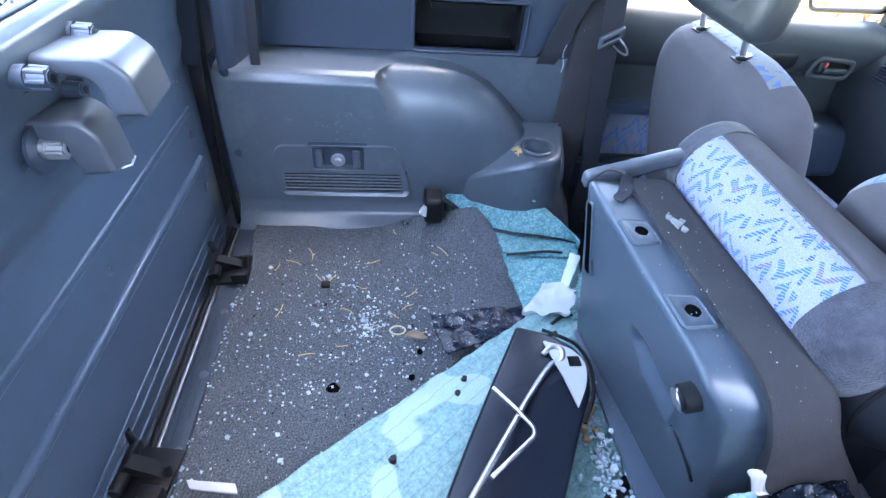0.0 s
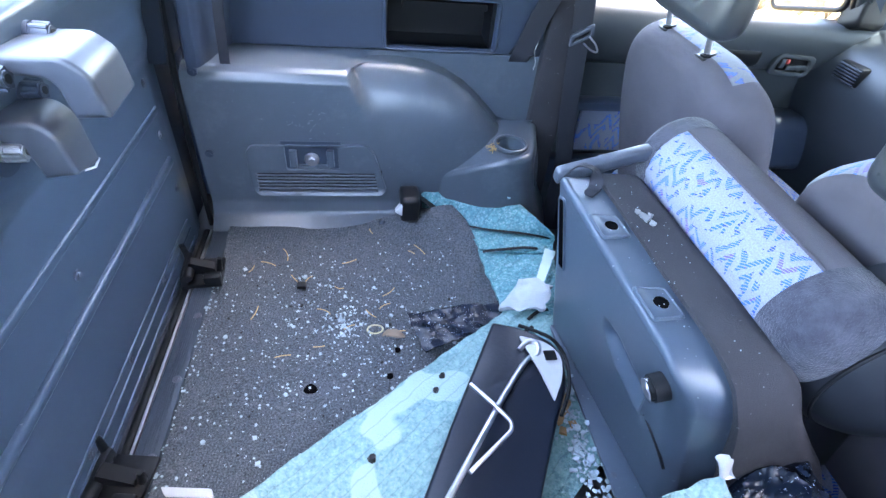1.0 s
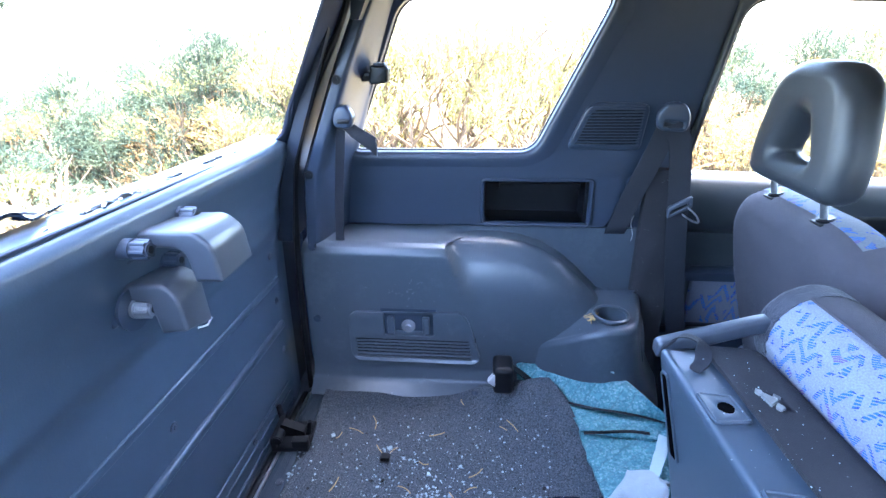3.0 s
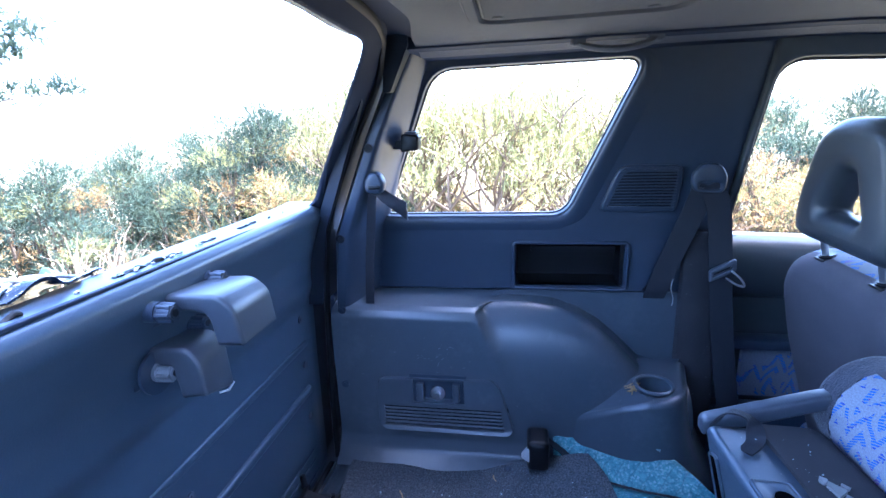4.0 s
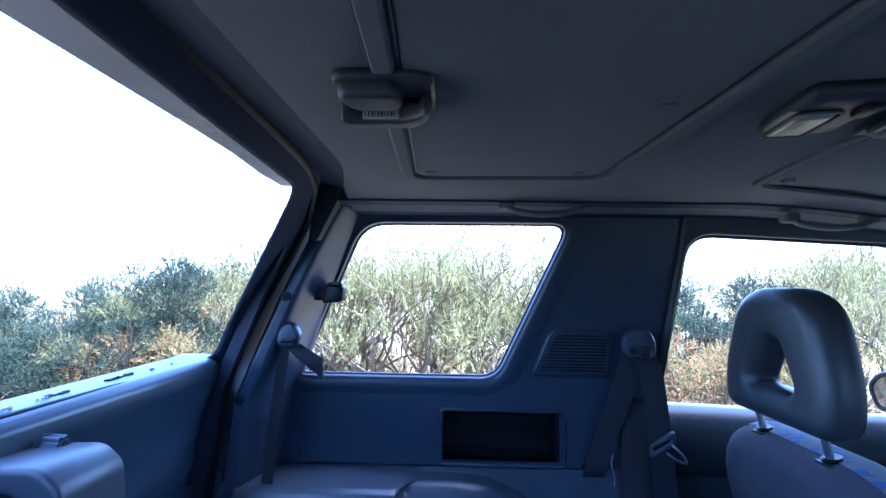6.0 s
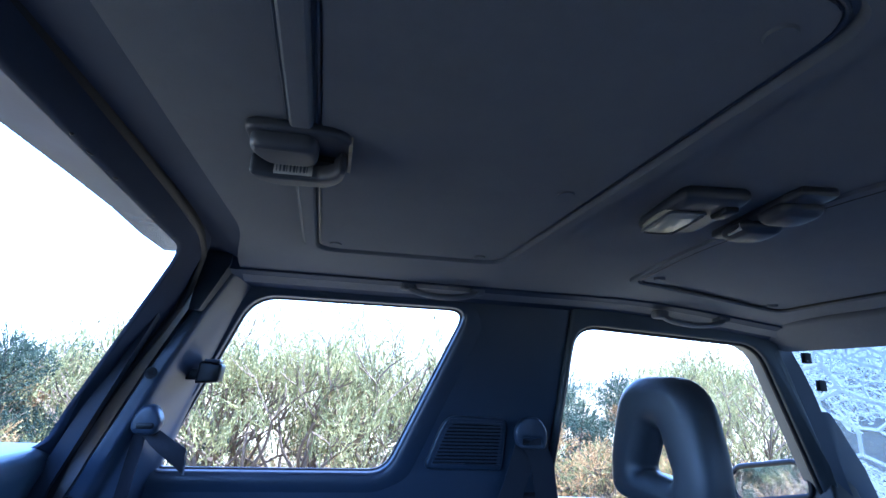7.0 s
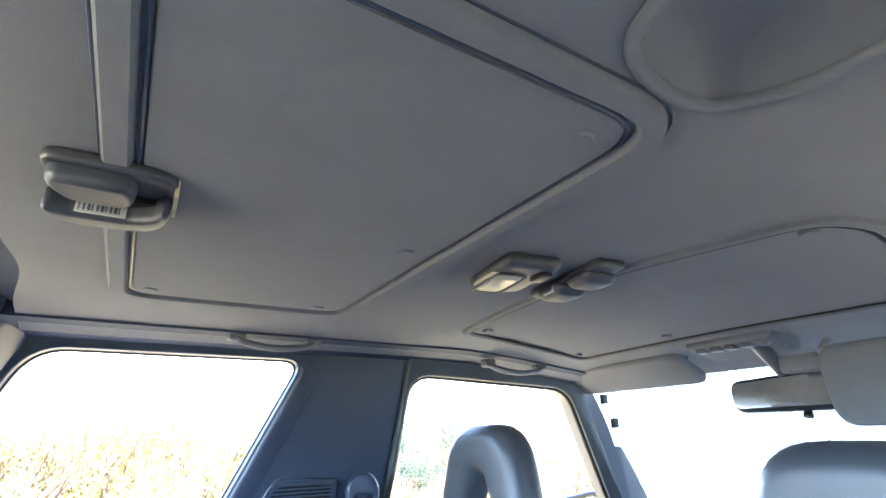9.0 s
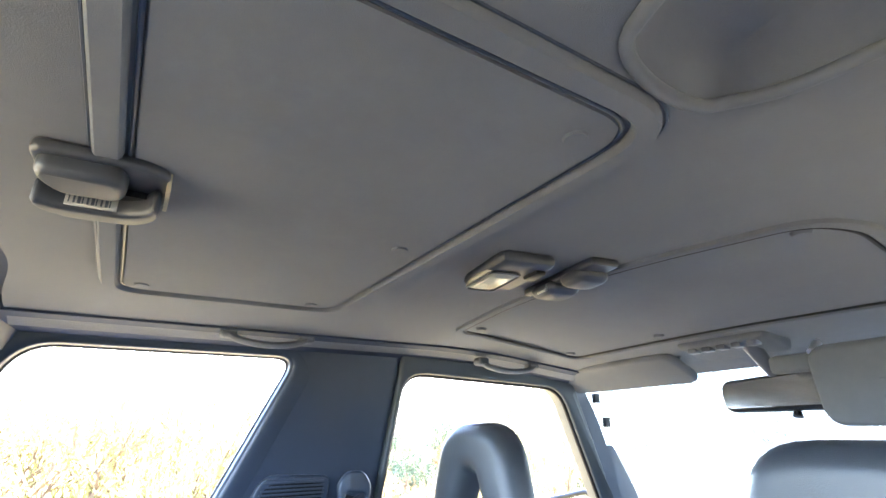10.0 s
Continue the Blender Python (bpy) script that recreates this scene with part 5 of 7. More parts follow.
def build_sill_catch(y, x, turn):
    th = thing("door_buffer", "broken black plastic door buffer on the sill", "door buffer", group="sill buffers", at=(x, y, 0.008))
    part("base", join(box(-0.035, 0.045, -0.045, 0.040, 0, 0.012, 0.004), box(-0.035, -0.022, -0.045, 0.040, 0.0, 0.035, 0.004), box(0.01, 0.045, -0.045, -0.025, 0.0, 0.030, 0.004)), BLACK, th)
    part("wedge", plate(fillet([(-0.03, 0.01), (0.03, 0.01), (0.03, 0.022), (-0.02, 0.045)], 0.004), [], 0.022, lambda u, v, w: (u, -0.01 + w, v)), BLACK, th)
    part("prong", cyl((-0.028, 0.03, 0.01), (-0.040, 0.042, 0.055), 0.008, 0.006, 12, 0.001), BLACK, th)
    part("prong", cyl((0.035, 0.0, 0.01), (0.042, 0.0, 0.045), 0.007, 0.005, 12, 0.001), BLACK, th)
    part("roller", cyl((-0.02, -0.045, 0.03), (-0.02, -0.015, 0.03), 0.011, n=16, bev=0.002), RUBBER, th)
    th.rotation_euler = (0, 0, radians(turn))


build_sill_catch(0.270, 0.100, 5)
build_sill_catch(-0.185, 0.085, -8)

# ---- seat belts ----
def webbing(points, width=0.046, facing=(0, 1, 0), n=8):
    return sweep(curve_points(points, n), [(-width / 2, -0.0008), (width / 2, -0.0008), (width / 2, 0.0008), (-width / 2, 0.0008)], up=facing)


def build_front_belt():
    th = thing("front_seat_belt", "dark grey seat belt hanging from the centre pillar", "seat belt", at=(0, 0, 0))
    part("anchor", slab(fillet([(0.872, 0.642), (0.933, 0.637), (0.938, 0.672), (0.921, 0.699), (0.886, 0.699), (0.868, 0.677)], 0.018, 5), [fillet([(0.884, 0.649), (0.924, 0.647), (0.922, 0.659), (0.886, 0.661)], 0.004, 2)], 0.018, lambda u, v, w: (u, 0.528 + w, v), 0.006, 3), PLASTIC, th, "grey plastic belt guide")
    part("rear_strand", webbing([(0.900, 0.542, 0.655), (0.880, 0.555, 0.58), (0.852, 0.570, 0.49), (0.831, 0.578, 0.415), (0.828, 0.600, 0.38)]), BELT, th)
    part("slot", plate(fillet([(0.800, 0.405), (0.860, 0.405), (0.880, 0.50), (0.868, 0.50)], 0.004), [], 0.003, lambda u, v, w: (u, side_y(v) - 0.0035 + w, v)), BLACK, th, "dark belt slot")
    part("front_strand", webbing([(0.905, 0.532, 0.655), (0.926, 0.535, 0.61), (0.942, 0.540, 0.50), (0.954, 0.545, 0.40), (0.976, 0.55, 0.25), (1.0, 0.555, 0.10), (1.0, 0.56, -0.14)]), BELT, th)
    tg = part("tongue", slab(fillet([(-0.030, -0.010), (0.030, -0.016), (0.032, 0.010), (-0.026, 0.014)], 0.006, 3), [fillet([(-0.02, -0.003), (0.02, -0.006), (0.02, 0.0), (-0.018, 0.004)], 0.001, 1)], 0.010,
                              lambda u, v, w: (0.944 + u * 0.85 - v * 0.2, 0.528 + w, 0.474 + v + u * 0.55), 0.003, 2), GREY_PLASTIC, th, "grey belt tongue")
    part("tongue_plate", sweep(curve_points([(0.960, 0.524, 0.476), (0.978, 0.520, 0.460), (0.986, 0.520, 0.444), (0.971, 0.522, 0.447), (0.951, 0.526, 0.460)], 4), [(-0.002, -0.001), (0.002, -0.001), (0.002, 0.001), (-0.002, 0.001)], up=(0, 1, 0)), METAL, tg, "steel latch loop")
    part("stay_cord", sweep(curve_points([(0.862, 0.574, 0.44), (0.858, 0.572, 0.42), (0.864, 0.570, 0.395), (0.862, 0.569, 0.378)], 5), circle(0.0009, 6)), WHITE, th, "frayed pale cord")


build_front_belt()


def build_rear_belt():
    th = thing("rear_seat_belt", "grey rear seat belt with cut frayed end", "seat belt")
    part("anchor", slab(fillet([(0.160, 0.616), (0.195, 0.612), (0.205, 0.635), (0.192, 0.660), (0.172, 0.660), (0.158, 0.64)], 0.012, 5), [], 0.03, lambda u, v, w: (u + 0.042, 0.452 + w, v + 0.044), 0.008, 3), PLASTIC, th, "grey plastic belt guide")
    part("slot_mouth", box(0.211, 0.237, 0.4495, 0.4555, 0.667, 0.677, 0.003), BLACK, th)
    part("long_strand", webbing([(0.214, 0.470, 0.668), (0.204, 0.486, 0.62), (0.192, 0.498, 0.55), (0.182, 0.504, 0.47), (0.176, 0.507, 0.40), (0.175, 0.51, 0.385)], 0.020), BELT, th)
    bm = grid(lambda t, s: (0.220 + 0.062 * t, 0.456 + 0.035 * t + 0.006 * math.sin(3 * s + 4 * t), 0.668 - 0.054 * t - (s - 0.5) * (0.020 + 0.020 * t)), steps(0, 1, 12), steps(0, 1, 6), (0, 0.0015, 0))
    part("cut_end", displace(bm, 0.002, 60), BELT, th, "cut twisted belt end")
    part("fray", displace(box(0.281, 0.283, 0.489, 0.492, 0.594, 0.632, 0.001, 1), 0.004, 90), GREY_PLASTIC, th, "frayed threads")


build_rear_belt()
wl = thing("window_latch", "black plastic quarter window latch at the pillar", "window latch")
part("body", slab(fillet([(0.268, 0.738), (0.308, 0.742), (0.311, 0.774), (0.272, 0.778)], 0.006, 4), [], 0.035, lambda u, v, w: (u, 0.515 + w, v), 0.005, 3), BLACK, wl)
part("arm", box(0.244, 0.278, 0.525, 0.560, 0.744, 0.764, 0.004), BLACK, wl)
part("cap", box(0.278, 0.306, 0.518, 0.545, 0.775, 0.782, 0.003), GREY_PLASTIC, wl)

# ---- things on the roof lining ----
def rz(x, y):
    return roof_z(x, y) - 0.002


def build_roof_latch():
    th = thing("sunroof_latch", "grey plastic sunroof latch with printed label", "latch", at=(0.472, -0.036, rz(0.47, -0.05)))
    th.scale = (0.84, 0.84, 0.84)
    # flat base with a step, a rounded handle over it, a stirrup bar that bears the sticker
    part("base", slab(fillet([(-0.050, -0.058), (0.030, -0.062), (0.050, -0.050), (0.046, 0.018), (0.012, 0.068), (-0.034, 0.070), (-0.046, 0.030)], 0.012, 4), [], 0.012, lambda u, v, w: (u, v, 0.002 - w), 0.004, 3), FITTING, th)
    grip = slab(fillet([(-0.044, -0.052), (0.014, -0.056), (0.020, -0.034), (0.014, -0.012), (-0.030, -0.010), (-0.046, -0.030)], 0.012, 5), [], 0.022, lambda u, v, w: (u, v, -0.004 - w + 0.12 * max(0, -0.03 - u)), 0.007, 4)
    part("handle", grip, FITTING, th)
    bar = part("bar", slab(fillet([(-0.052, -0.004), (-0.030, 0.003), (0.014, 0.001), (0.032, -0.010), (0.040, -0.030), (0.046, -0.022), (0.042, 0.004), (0.026, 0.022), (-0.026, 0.028), (-0.050, 0.016)], 0.008, 5), [], 0.024, lambda u, v, w: (u, v, -0.008 - w), 0.005, 4), FITTING, th)
    part("bar_foot", cushion(-0.022, 0.024, 0.026, 0.050, -0.018, -0.004, 0.006, 7, 0.0), FITTING, th)
    tilt = Matrix.Rotation(radians(-3), 4, "Z")
    lab = part("label", box(-0.028, 0.011, 0.0005, 0.0025, -0.028, -0.015, m=tilt), material("faded_sticker", (0.34, 0.33, 0.30), 0.6, bump=0.05), bar, "pale sticker with illegible dark marks")
    for i in range(10):
        w = 0.0009 + 0.0007 * ((i * 7) % 3)
        part("mark", box(-0.0255 + i * 0.0034, -0.0255 + i * 0.0034 + w, -0.0002, 0.0008, -0.0255, -0.0175, m=tilt), GREY_PLASTIC, lab)
    plate_bm = plate(fillet([(-0.046, 0.000), (-0.040, -0.016), (-0.010, -0.014), (0.004, -0.018), (0.014, -0.012), (0.012, -0.002)], 0.003, 3), [], 0.003, lambda u, v, w: (0.0465 + w, u, v))
    part("side_plate", displace(plate_bm, 0.002, 80), material("old_brass", (0.30, 0.26, 0.18), 0.6), th, "yellowed torn side plate")
    part("hollow", box(-0.020, 0.036, -0.013, 0.0, -0.016, -0.006), BLACK, th)


build_roof_latch()
lamp = thing("dome_lamp", "grey dome lamp with yellowed lens, unlit", "lamp", at=(0.872, -0.012, rz(0.872, 0)))
turn = Matrix.Rotation(radians(-8), 4, "Z")
part("housing", cushion(-0.036, 0.034, -0.056, 0.052, -0.013, 0.004, 0.009, 8, 0.0, turn), FITTING, lamp)
part("lens", cushion(-0.034, 0.004, -0.022, 0.046, -0.0165, -0.004, 0.007, 8, 0.002, turn), material("old_lens", (0.27, 0.26, 0.21), 0.2, bump=0.05), lamp, "yellowed clear lens")
part("lens_frame", sweep([turn @ Vector((p[0], p[1], -0.0145)) for p in rect(-0.034, -0.024, 0.005, 0.047, 0.008, 4)], circle(0.0016, 6), closed=True), FITTING, lamp)
part("switch", box(0.012, 0.027, -0.042, -0.014, -0.018, -0.009, 0.003, m=turn), BLACK, lamp)
fl2 = thing("front_sunroof_latch", "dark grey twin-lobed sunroof latch", "latch", at=(0.962, -0.016, rz(0.962, -0.016)))
part("plate", cushion(-0.020, 0.020, -0.078, 0.070, -0.008, 0.004, 0.005, 8, 0.0, turn), FITTING, fl2)
part("lobe", cushion(-0.024, 0.022, -0.002, 0.046, -0.019, -0.002, 0.009, 8, 0.003, turn), FITTING, fl2)
part("lobe", cushion(-0.020, 0.024, -0.056, -0.012, -0.018, -0.002, 0.009, 8, 0.003, turn), FITTING, fl2)
part("neck", box(-0.008, 0.008, -0.018, 0.004, -0.012, -0.003, 0.002, m=turn), BLACK, fl2)
part("label", box(-0.0255, -0.0235, 0.006, 0.028, -0.016, -0.008, m=turn), WHITE, fl2, "small pale sticker")

for nm, x0, x1, s in (("grab_handle", 0.632, 0.768, 1), ("grab_handle", 1.168, 1.315, 1), ("grab_handle", 1.168, 1.315, -1)):
    g = thing(nm, "grey moulded grab handle on the roof edge", "grab handle", group="grab handles", at=((x0 + x1) / 2, s * 0.474, 0.932 if x0 < 1 else 0.913))
    h = (x1 - x0) / 2
    part("grip", sweep(curve_points([(-h, 0, 0.010), (-h * 0.8, -0.008 * s, -0.008), (0, -0.012 * s, -0.016), (h * 0.8, -0.008 * s, -0.008), (h, 0, 0.010)], 6), circle(0.010, 10, 1.1, 0.6)), HEADLINER, g)
    for k in (-1, 1):
        part("end_cap", cushion(k * h - 0.014, k * h + 0.014, -0.014, 0.014, -0.006, 0.012, 0.006, 5, 0.0), HEADLINER, g)
# moulded grip hollow on the driver side of the roof
gr = thing("roof_grip", "grey moulded grip hollow in the roof lining", "grab handle", at=(0, 0, 0))
rim = [(x, y, roof_z(x, y) - 0.001) for x, y, z in curve_points([(0.678, -0.50, 0), (0.685, -0.40, 0), (0.694, -0.350, 0), (0.711, -0.326, 0), (0.740, -0.317, 0), (0.773, -0.316, 0), (0.798, -0.323, 0), (0.812, -0.344, 0), (0.818, -0.40, 0), (0.822, -0.50, 0)], 6)]
part("rim", sweep(rim, circle(0.0045, 10)), HEADLINER, gr)

# visors, console, interior mirror
for s, x, y, z, tilt, label in ((1, 1.50, 0.382, 0.893, 24, "grey cloth sun visor folded up against the roof"), (-1, 1.425, -0.252, 0.829, 82, "grey cloth sun visor hanging with label")):
    v = thing("sun_visor", label, "sun visor", group="sun visors", at=(x, y, z))
    pad = slab(rect(-0.185, -0.060, 0.185, 0.060, 0.032, 7), [], 0.020, lambda a, b, w: (b, a, w - 0.010), 0.009, 4)
    pad.transform(Matrix.Rotation(radians(tilt), 4, "Y"))
    part("pad", pad, HEADLINER, v)
    part("pivot", cyl((-0.01, -0.175 * s, 0.05 if s < 0 else 0.02), (0.015, -0.175 * s, 0.066 if s < 0 else 0.035), 0.007, n=12), METAL if s < 0 else GREY_PLASTIC, v, "visor pivot")
    if s < 0:
        part("arm", cushion(-0.010, 0.010, 0.165, 0.245, 0.022, 0.052, 0.009, 6, 0.0), HEADLINER, v)
        for i in range(7):
            part("label_line", box(-0.0130, -0.0118, 0.02, 0.10 - 0.02 * ((i * 5) % 3), 0.026 - i * 0.008, 0.0285 - i * 0.008), GREY_PLASTIC, v)
con = thing("map_light_console", "grey plastic overhead console with switches", "console", at=(1.445, 0.055, 0.916))
part("body", cushion(-0.045, 0.050, -0.075, 0.090, -0.014, 0.018, 0.011, 10, 0.0, Matrix.Rotation(radians(12), 4, "Y")), HEADLINER, con)
for y in (-0.05, -0.022, 0.006, 0.034, 0.062):
    part("switch", box(-0.040, -0.020, y - 0.009, y + 0.009, -0.014, -0.004, 0.003), GREY_PLASTIC, con)
DIM_MIRROR = material("hazed_mirror", (0.62, 0.63, 0.65), 0.12, metal=1.0, bump=0.02)
mr = thing("interior_mirror", "dark rear-view mirror on a stalk", "rear-view mirror", at=(1.46, 0.010, 0.827))
turn2 = Matrix.Rotation(radians(-12), 4, "Z") @ Matrix.Rotation(radians(5), 4, "Y")
part("housing", slab(fillet([(-0.115, -0.032), (0.115, -0.030), (0.12, 0.028), (-0.12, 0.034)], 0.022, 6), [], 0.03, lambda u, v, w: (w, u, v), 0.010, 4), BLACK, mr).matrix_basis = turn2
part("mirror_glass", plate(fillet([(-0.108, -0.025), (0.108, -0.024), (0.112, 0.021), (-0.112, 0.027)], 0.018, 6), [], 0.002, lambda u, v, w: (-0.0025 + w, u, v)), DIM_MIRROR, mr, "dim mirror glass").matrix_basis = turn2
part("stalk", cyl((0.015, 0, 0.025), (-0.015, 0.02, 0.085), 0.010, 0.015, 14), GREY_PLASTIC, mr)
part("lever", cyl((0.012, -0.02, -0.03), (0.008, -0.02, -0.042), 0.006, 0.008, 12), BLACK, mr)


# ---- litter in the load space ----
def film_material(name, c1, c2, pale):
    """Laminated window film with crazed glass still on it: fine grains, long creases, pale bare patches."""
    m = bpy.data.materials.new(name)
    m.use_nodes = True
    nt = m.node_tree
    b = nt.nodes["Principled BSDF"]
    co = nt.nodes.new("ShaderNodeTexCoord")
    vo = nt.nodes.new("ShaderNodeTexVoronoi")
    vo.inputs["Scale"].default_value = 260
    n1 = nt.nodes.new("ShaderNodeTexNoise")
    n1.inputs["Scale"].default_value, n1.inputs["Detail"].default_value = 5.5, 2.0
    n2 = nt.nodes.new("ShaderNodeTexNoise")
    n2.inputs["Scale"].default_value, n2.inputs["Detail"].default_value = 120, 6
    for n in (vo, n1, n2):
        nt.links.new(co.outputs["Object"], n.inputs["Vector"])
    def mix(f, a, c):
        x = nt.nodes.new("ShaderNodeMix")
        x.data_type = "RGBA"
        nt.links.new(f, x.inputs[0])
        for s, k in ((x.inputs[6], a), (x.inputs[7], c)):
            if isinstance(k, tuple):
                s.default_value = (*k, 1)
            else:
                nt.links.new(k, s)
        return x.outputs[2]
    def rng(src, lo, hi, a=0.0, c=1.0):
        r = nt.nodes.new("ShaderNodeMapRange")
        for k, v in zip(("From Min", "From Max", "To Min", "To Max"), (lo, hi, a, c)):
            r.inputs[k].default_value = v
        nt.links.new(src, r.inputs["Value"])
        return r.outputs[0]
    col = mix(rng(n2.outputs[0], 0.3, 0.7), c1, c2)
    col = mix(rng(vo.outputs["Color"], 0.55, 0.95, 0.0, 0.55), col, pale)
    patch = rng(n1.outputs[0], 0.615, 0.625)
    col = mix(patch, col, pale)
    w2 = nt.nodes.new("ShaderNodeTexWave")
    w2.inputs["Scale"].default_value, w2.inputs["Distortion"].default_value, w2.inputs["Detail"].default_value, w2.inputs["Detail Scale"].default_value = 12.0, 1.4, 3.0, 3.0
    m2 = nt.nodes.new("ShaderNodeMapping")
    m2.inputs["Rotation"].default_value = (0, 0, radians(50))
    nt.links.new(co.outputs["Object"], m2.inputs[0])
    nt.links.new(m2.outputs[0], w2.inputs["Vector"])
    col = mix(rng(w2.outputs[0], 0.965, 1.0, 0.0, 0.3), col, tuple(v * 0.35 for v in c1))
    nt.links.new(col, b.inputs["Base Color"])
    nt.links.new(rng(patch, 0, 1, 0.45, 0.3), b.inputs["Roughness"])
    wv = nt.nodes.new("ShaderNodeTexWave")
    wv.inputs["Scale"].default_value, wv.inputs["Distortion"].default_value, wv.inputs["Detail"].default_value = 9.0, 1.5, 2.0
    mp = nt.nodes.new("ShaderNodeMapping")
    mp.inputs["Rotation"].default_value = (0, 0, radians(52))
    nt.links.new(co.outputs["Object"], mp.inputs[0])
    nt.links.new(mp.outputs[0], wv.inputs["Vector"])
    b1 = nt.nodes.new("ShaderNodeBump")
    b1.inputs["Strength"].default_value, b1.inputs["Distance"].default_value = 0.7, 0.002
    nt.links.new(vo.outputs["Distance"], b1.inputs["Height"])
    b2 = nt.nodes.new("ShaderNodeBump")
    b2.inputs["Strength"].default_value, b2.inputs["Distance"].default_value = 0.5, 0.006
    nt.links.new(wv.outputs[0], b2.inputs["Height"])
    nt.links.new(b1.outputs[0], b2.inputs["Normal"])
    nt.links.new(b2.outputs[0], b.inputs["Normal"])
    return m


FILM = film_material("crazed_window_film", (0.095, 0.205, 0.22), (0.195, 0.340, 0.332), (0.27, 0.390, 0.385))
FILM_DARK = film_material("folded_window_film", (0.035, 0.15, 0.18), (0.085, 0.26, 0.29), (0.34, 0.50, 0.52))
PALE_FILM = material("bare_film", (0.34, 0.45, 0.47), 0.3, bump=0.1)
WADDING = material("wadding", (0.34, 0.37, 0.39), 0.8, scale=80, bump=0.6, bump_scale=200)
GLOSS_BLACK = material("glossy_black_film", (0.006, 0.011, 0.022), 0.26, bump=0.4, bump_scale=120, spots=(0.34, 0.39, 0.46), spot_scale=240, spot_size=0.66, spec=0.25)
VINYL_BAG = material("tool_bag_vinyl", (0.005, 0.008, 0.016), 0.34, bump=0.15, bump_scale=200, spec=0.3)


def strip(a, b, c, d):
    """A bilinear patch through four corners."""
    a, b, c, d = (Vector(p) for p in (a, b, c, d))
    return lambda u, v: (a.lerp(b, u)).lerp(d.lerp(c, u), v)


def rough_sheet(a, b, c, d, nu, nv, thick, wave, ragged, seed):
    f = strip(a, b, c, d)
    def at(u, v):
        p = f(u, v)
        e = min(u, 1 - u, v, 1 - v)
        p = p + Vector((0, 0, wave * noise.noise(Vector((p.x * 9 + seed, p.y * 9, seed)))))
        if e < 0.001:
            p = p + Vector((noise.noise(p * 40), noise.noise(p * 40 + Vector((7, 7, 7))), 0)) * ragged
        return p
    return grid(at, steps(0, 1, nu), steps(0, 1, nv), (0, 0, -thick))


ws1 = thing("window_film_sheet", "pale teal sheet of crazed laminated glass on the floor", "glass sheet", group="fallen glass sheets")
part("sheet", rough_sheet((0.20, -0.285, 0.034), (0.905, 0.215, 0.045), (0.86, -0.22, 0.040), (0.30, -0.62, 0.020), 120, 90, 0.006, 0.005, 0.004, 1.0), FILM, ws1)
for k, (p, q) in enumerate((((0.752, 0.012), (0.80, 0.055)), ((0.795, 0.075), (0.845, 0.10)))):
    part("tear", sweep(curve_points([(p[0], p[1], 0.049), ((p[0] + q[0]) / 2, (p[1] + q[1]) / 2 + 0.006, 0.050), (q[0], q[1], 0.050)], 5), circle(0.004, 6, 1, 0.4)), BLACK, ws1, "dark tear in the film")
for x, y in ((0.60, -0.045), (0.47, -0.19), (0.585, -0.075)):
    part("crumb", displace(cyl((x, y, 0.036), (x, y, 0.046), 0.007, 0.005, 7), 0.002, 90, x), BLACK, ws1, "dark crumb")


ws2 = thing("folded_window_film", "dark teal roll of folded crazed glass film", "glass sheet", group="fallen glass sheets")
RIDGE = curve_points([(0.600, 0.470, 0.082), (0.635, 0.500, 0.104), (0.70, 0.508, 0.116), (0.77, 0.482, 0.112), (0.857, 0.385, 0.100), (0.905, 0.285, 0.086)], 10)
FOOT = curve_points([(0.602, 0.450, 0.055), (0.66, 0.440, 0.052), (0.705, 0.388, 0.050), (0.77, 0.352, 0.056), (0.85, 0.335, 0.060), (0.912, 0.312, 0.060)], 10)


def folded(i, s):
    """A stiff folded length: a sloping face below a rolled ridge, its back hanging to the floor."""
    a, b = FOOT[i], RIDGE[i]
    if s <= 1:
        p = a.lerp(b, s) + Vector((0, 0, 0.014 * math.sin(math.pi * s) ** 0.7))
    else:
        p = b + Vector((0.015, 0.022, 0)) * math.sin((s - 1) * math.pi / 2) - Vector((0, 0, 0.075 * (s - 1) ** 1.5))
    ripple = abs(((p.x * 0.55 + p.y) * 26 + noise.noise(p * 12) * 0.6) % 1.0 - 0.5) * 0.006
    return p + Vector((0, 0, ripple * math.sin(math.pi * min(1, s)))) + noise.noise_vector(p * 30) * 0.0025


bm = bmesh.new()
rows = [[bm.verts.new(folded(i, s)) for s in steps(0, 2, 48)] for i in range(len(RIDGE))]
for ra, rb in zip(rows, rows[1:]):
    for k in range(48):
        bm.faces.new((ra[k], rb[k], rb[k + 1], ra[k + 1]))
part("upper_fold", bm, FILM_DARK, ws2)
part("middle_layer", rough_sheet((0.695, 0.392, 0.050), (0.912, 0.318, 0.058), (0.905, 0.268, 0.056), (0.730, 0.290, 0.046), 60, 24, 0.006, 0.012, 0.005, 3.3), FILM_DARK, ws2)
part("lower_layer", rough_sheet((0.728, 0.298, 0.040), (0.905, 0.280, 0.050), (0.895, 0.085, 0.052), (0.750, 0.105, 0.036), 50, 50, 0.006, 0.016, 0.005, 3.0), FILM_DARK, ws2)
# black strips laid on the film give the shade where its layers part
part("gap_shade", sweep(curve_points([(0.715, 0.372, 0.056), (0.77, 0.352, 0.060), (0.84, 0.336, 0.063), (0.908, 0.314, 0.064)], 6), circle(0.0035, 6, 1, 0.6)), BLACK, ws2, "black strip for the shade between the layers")
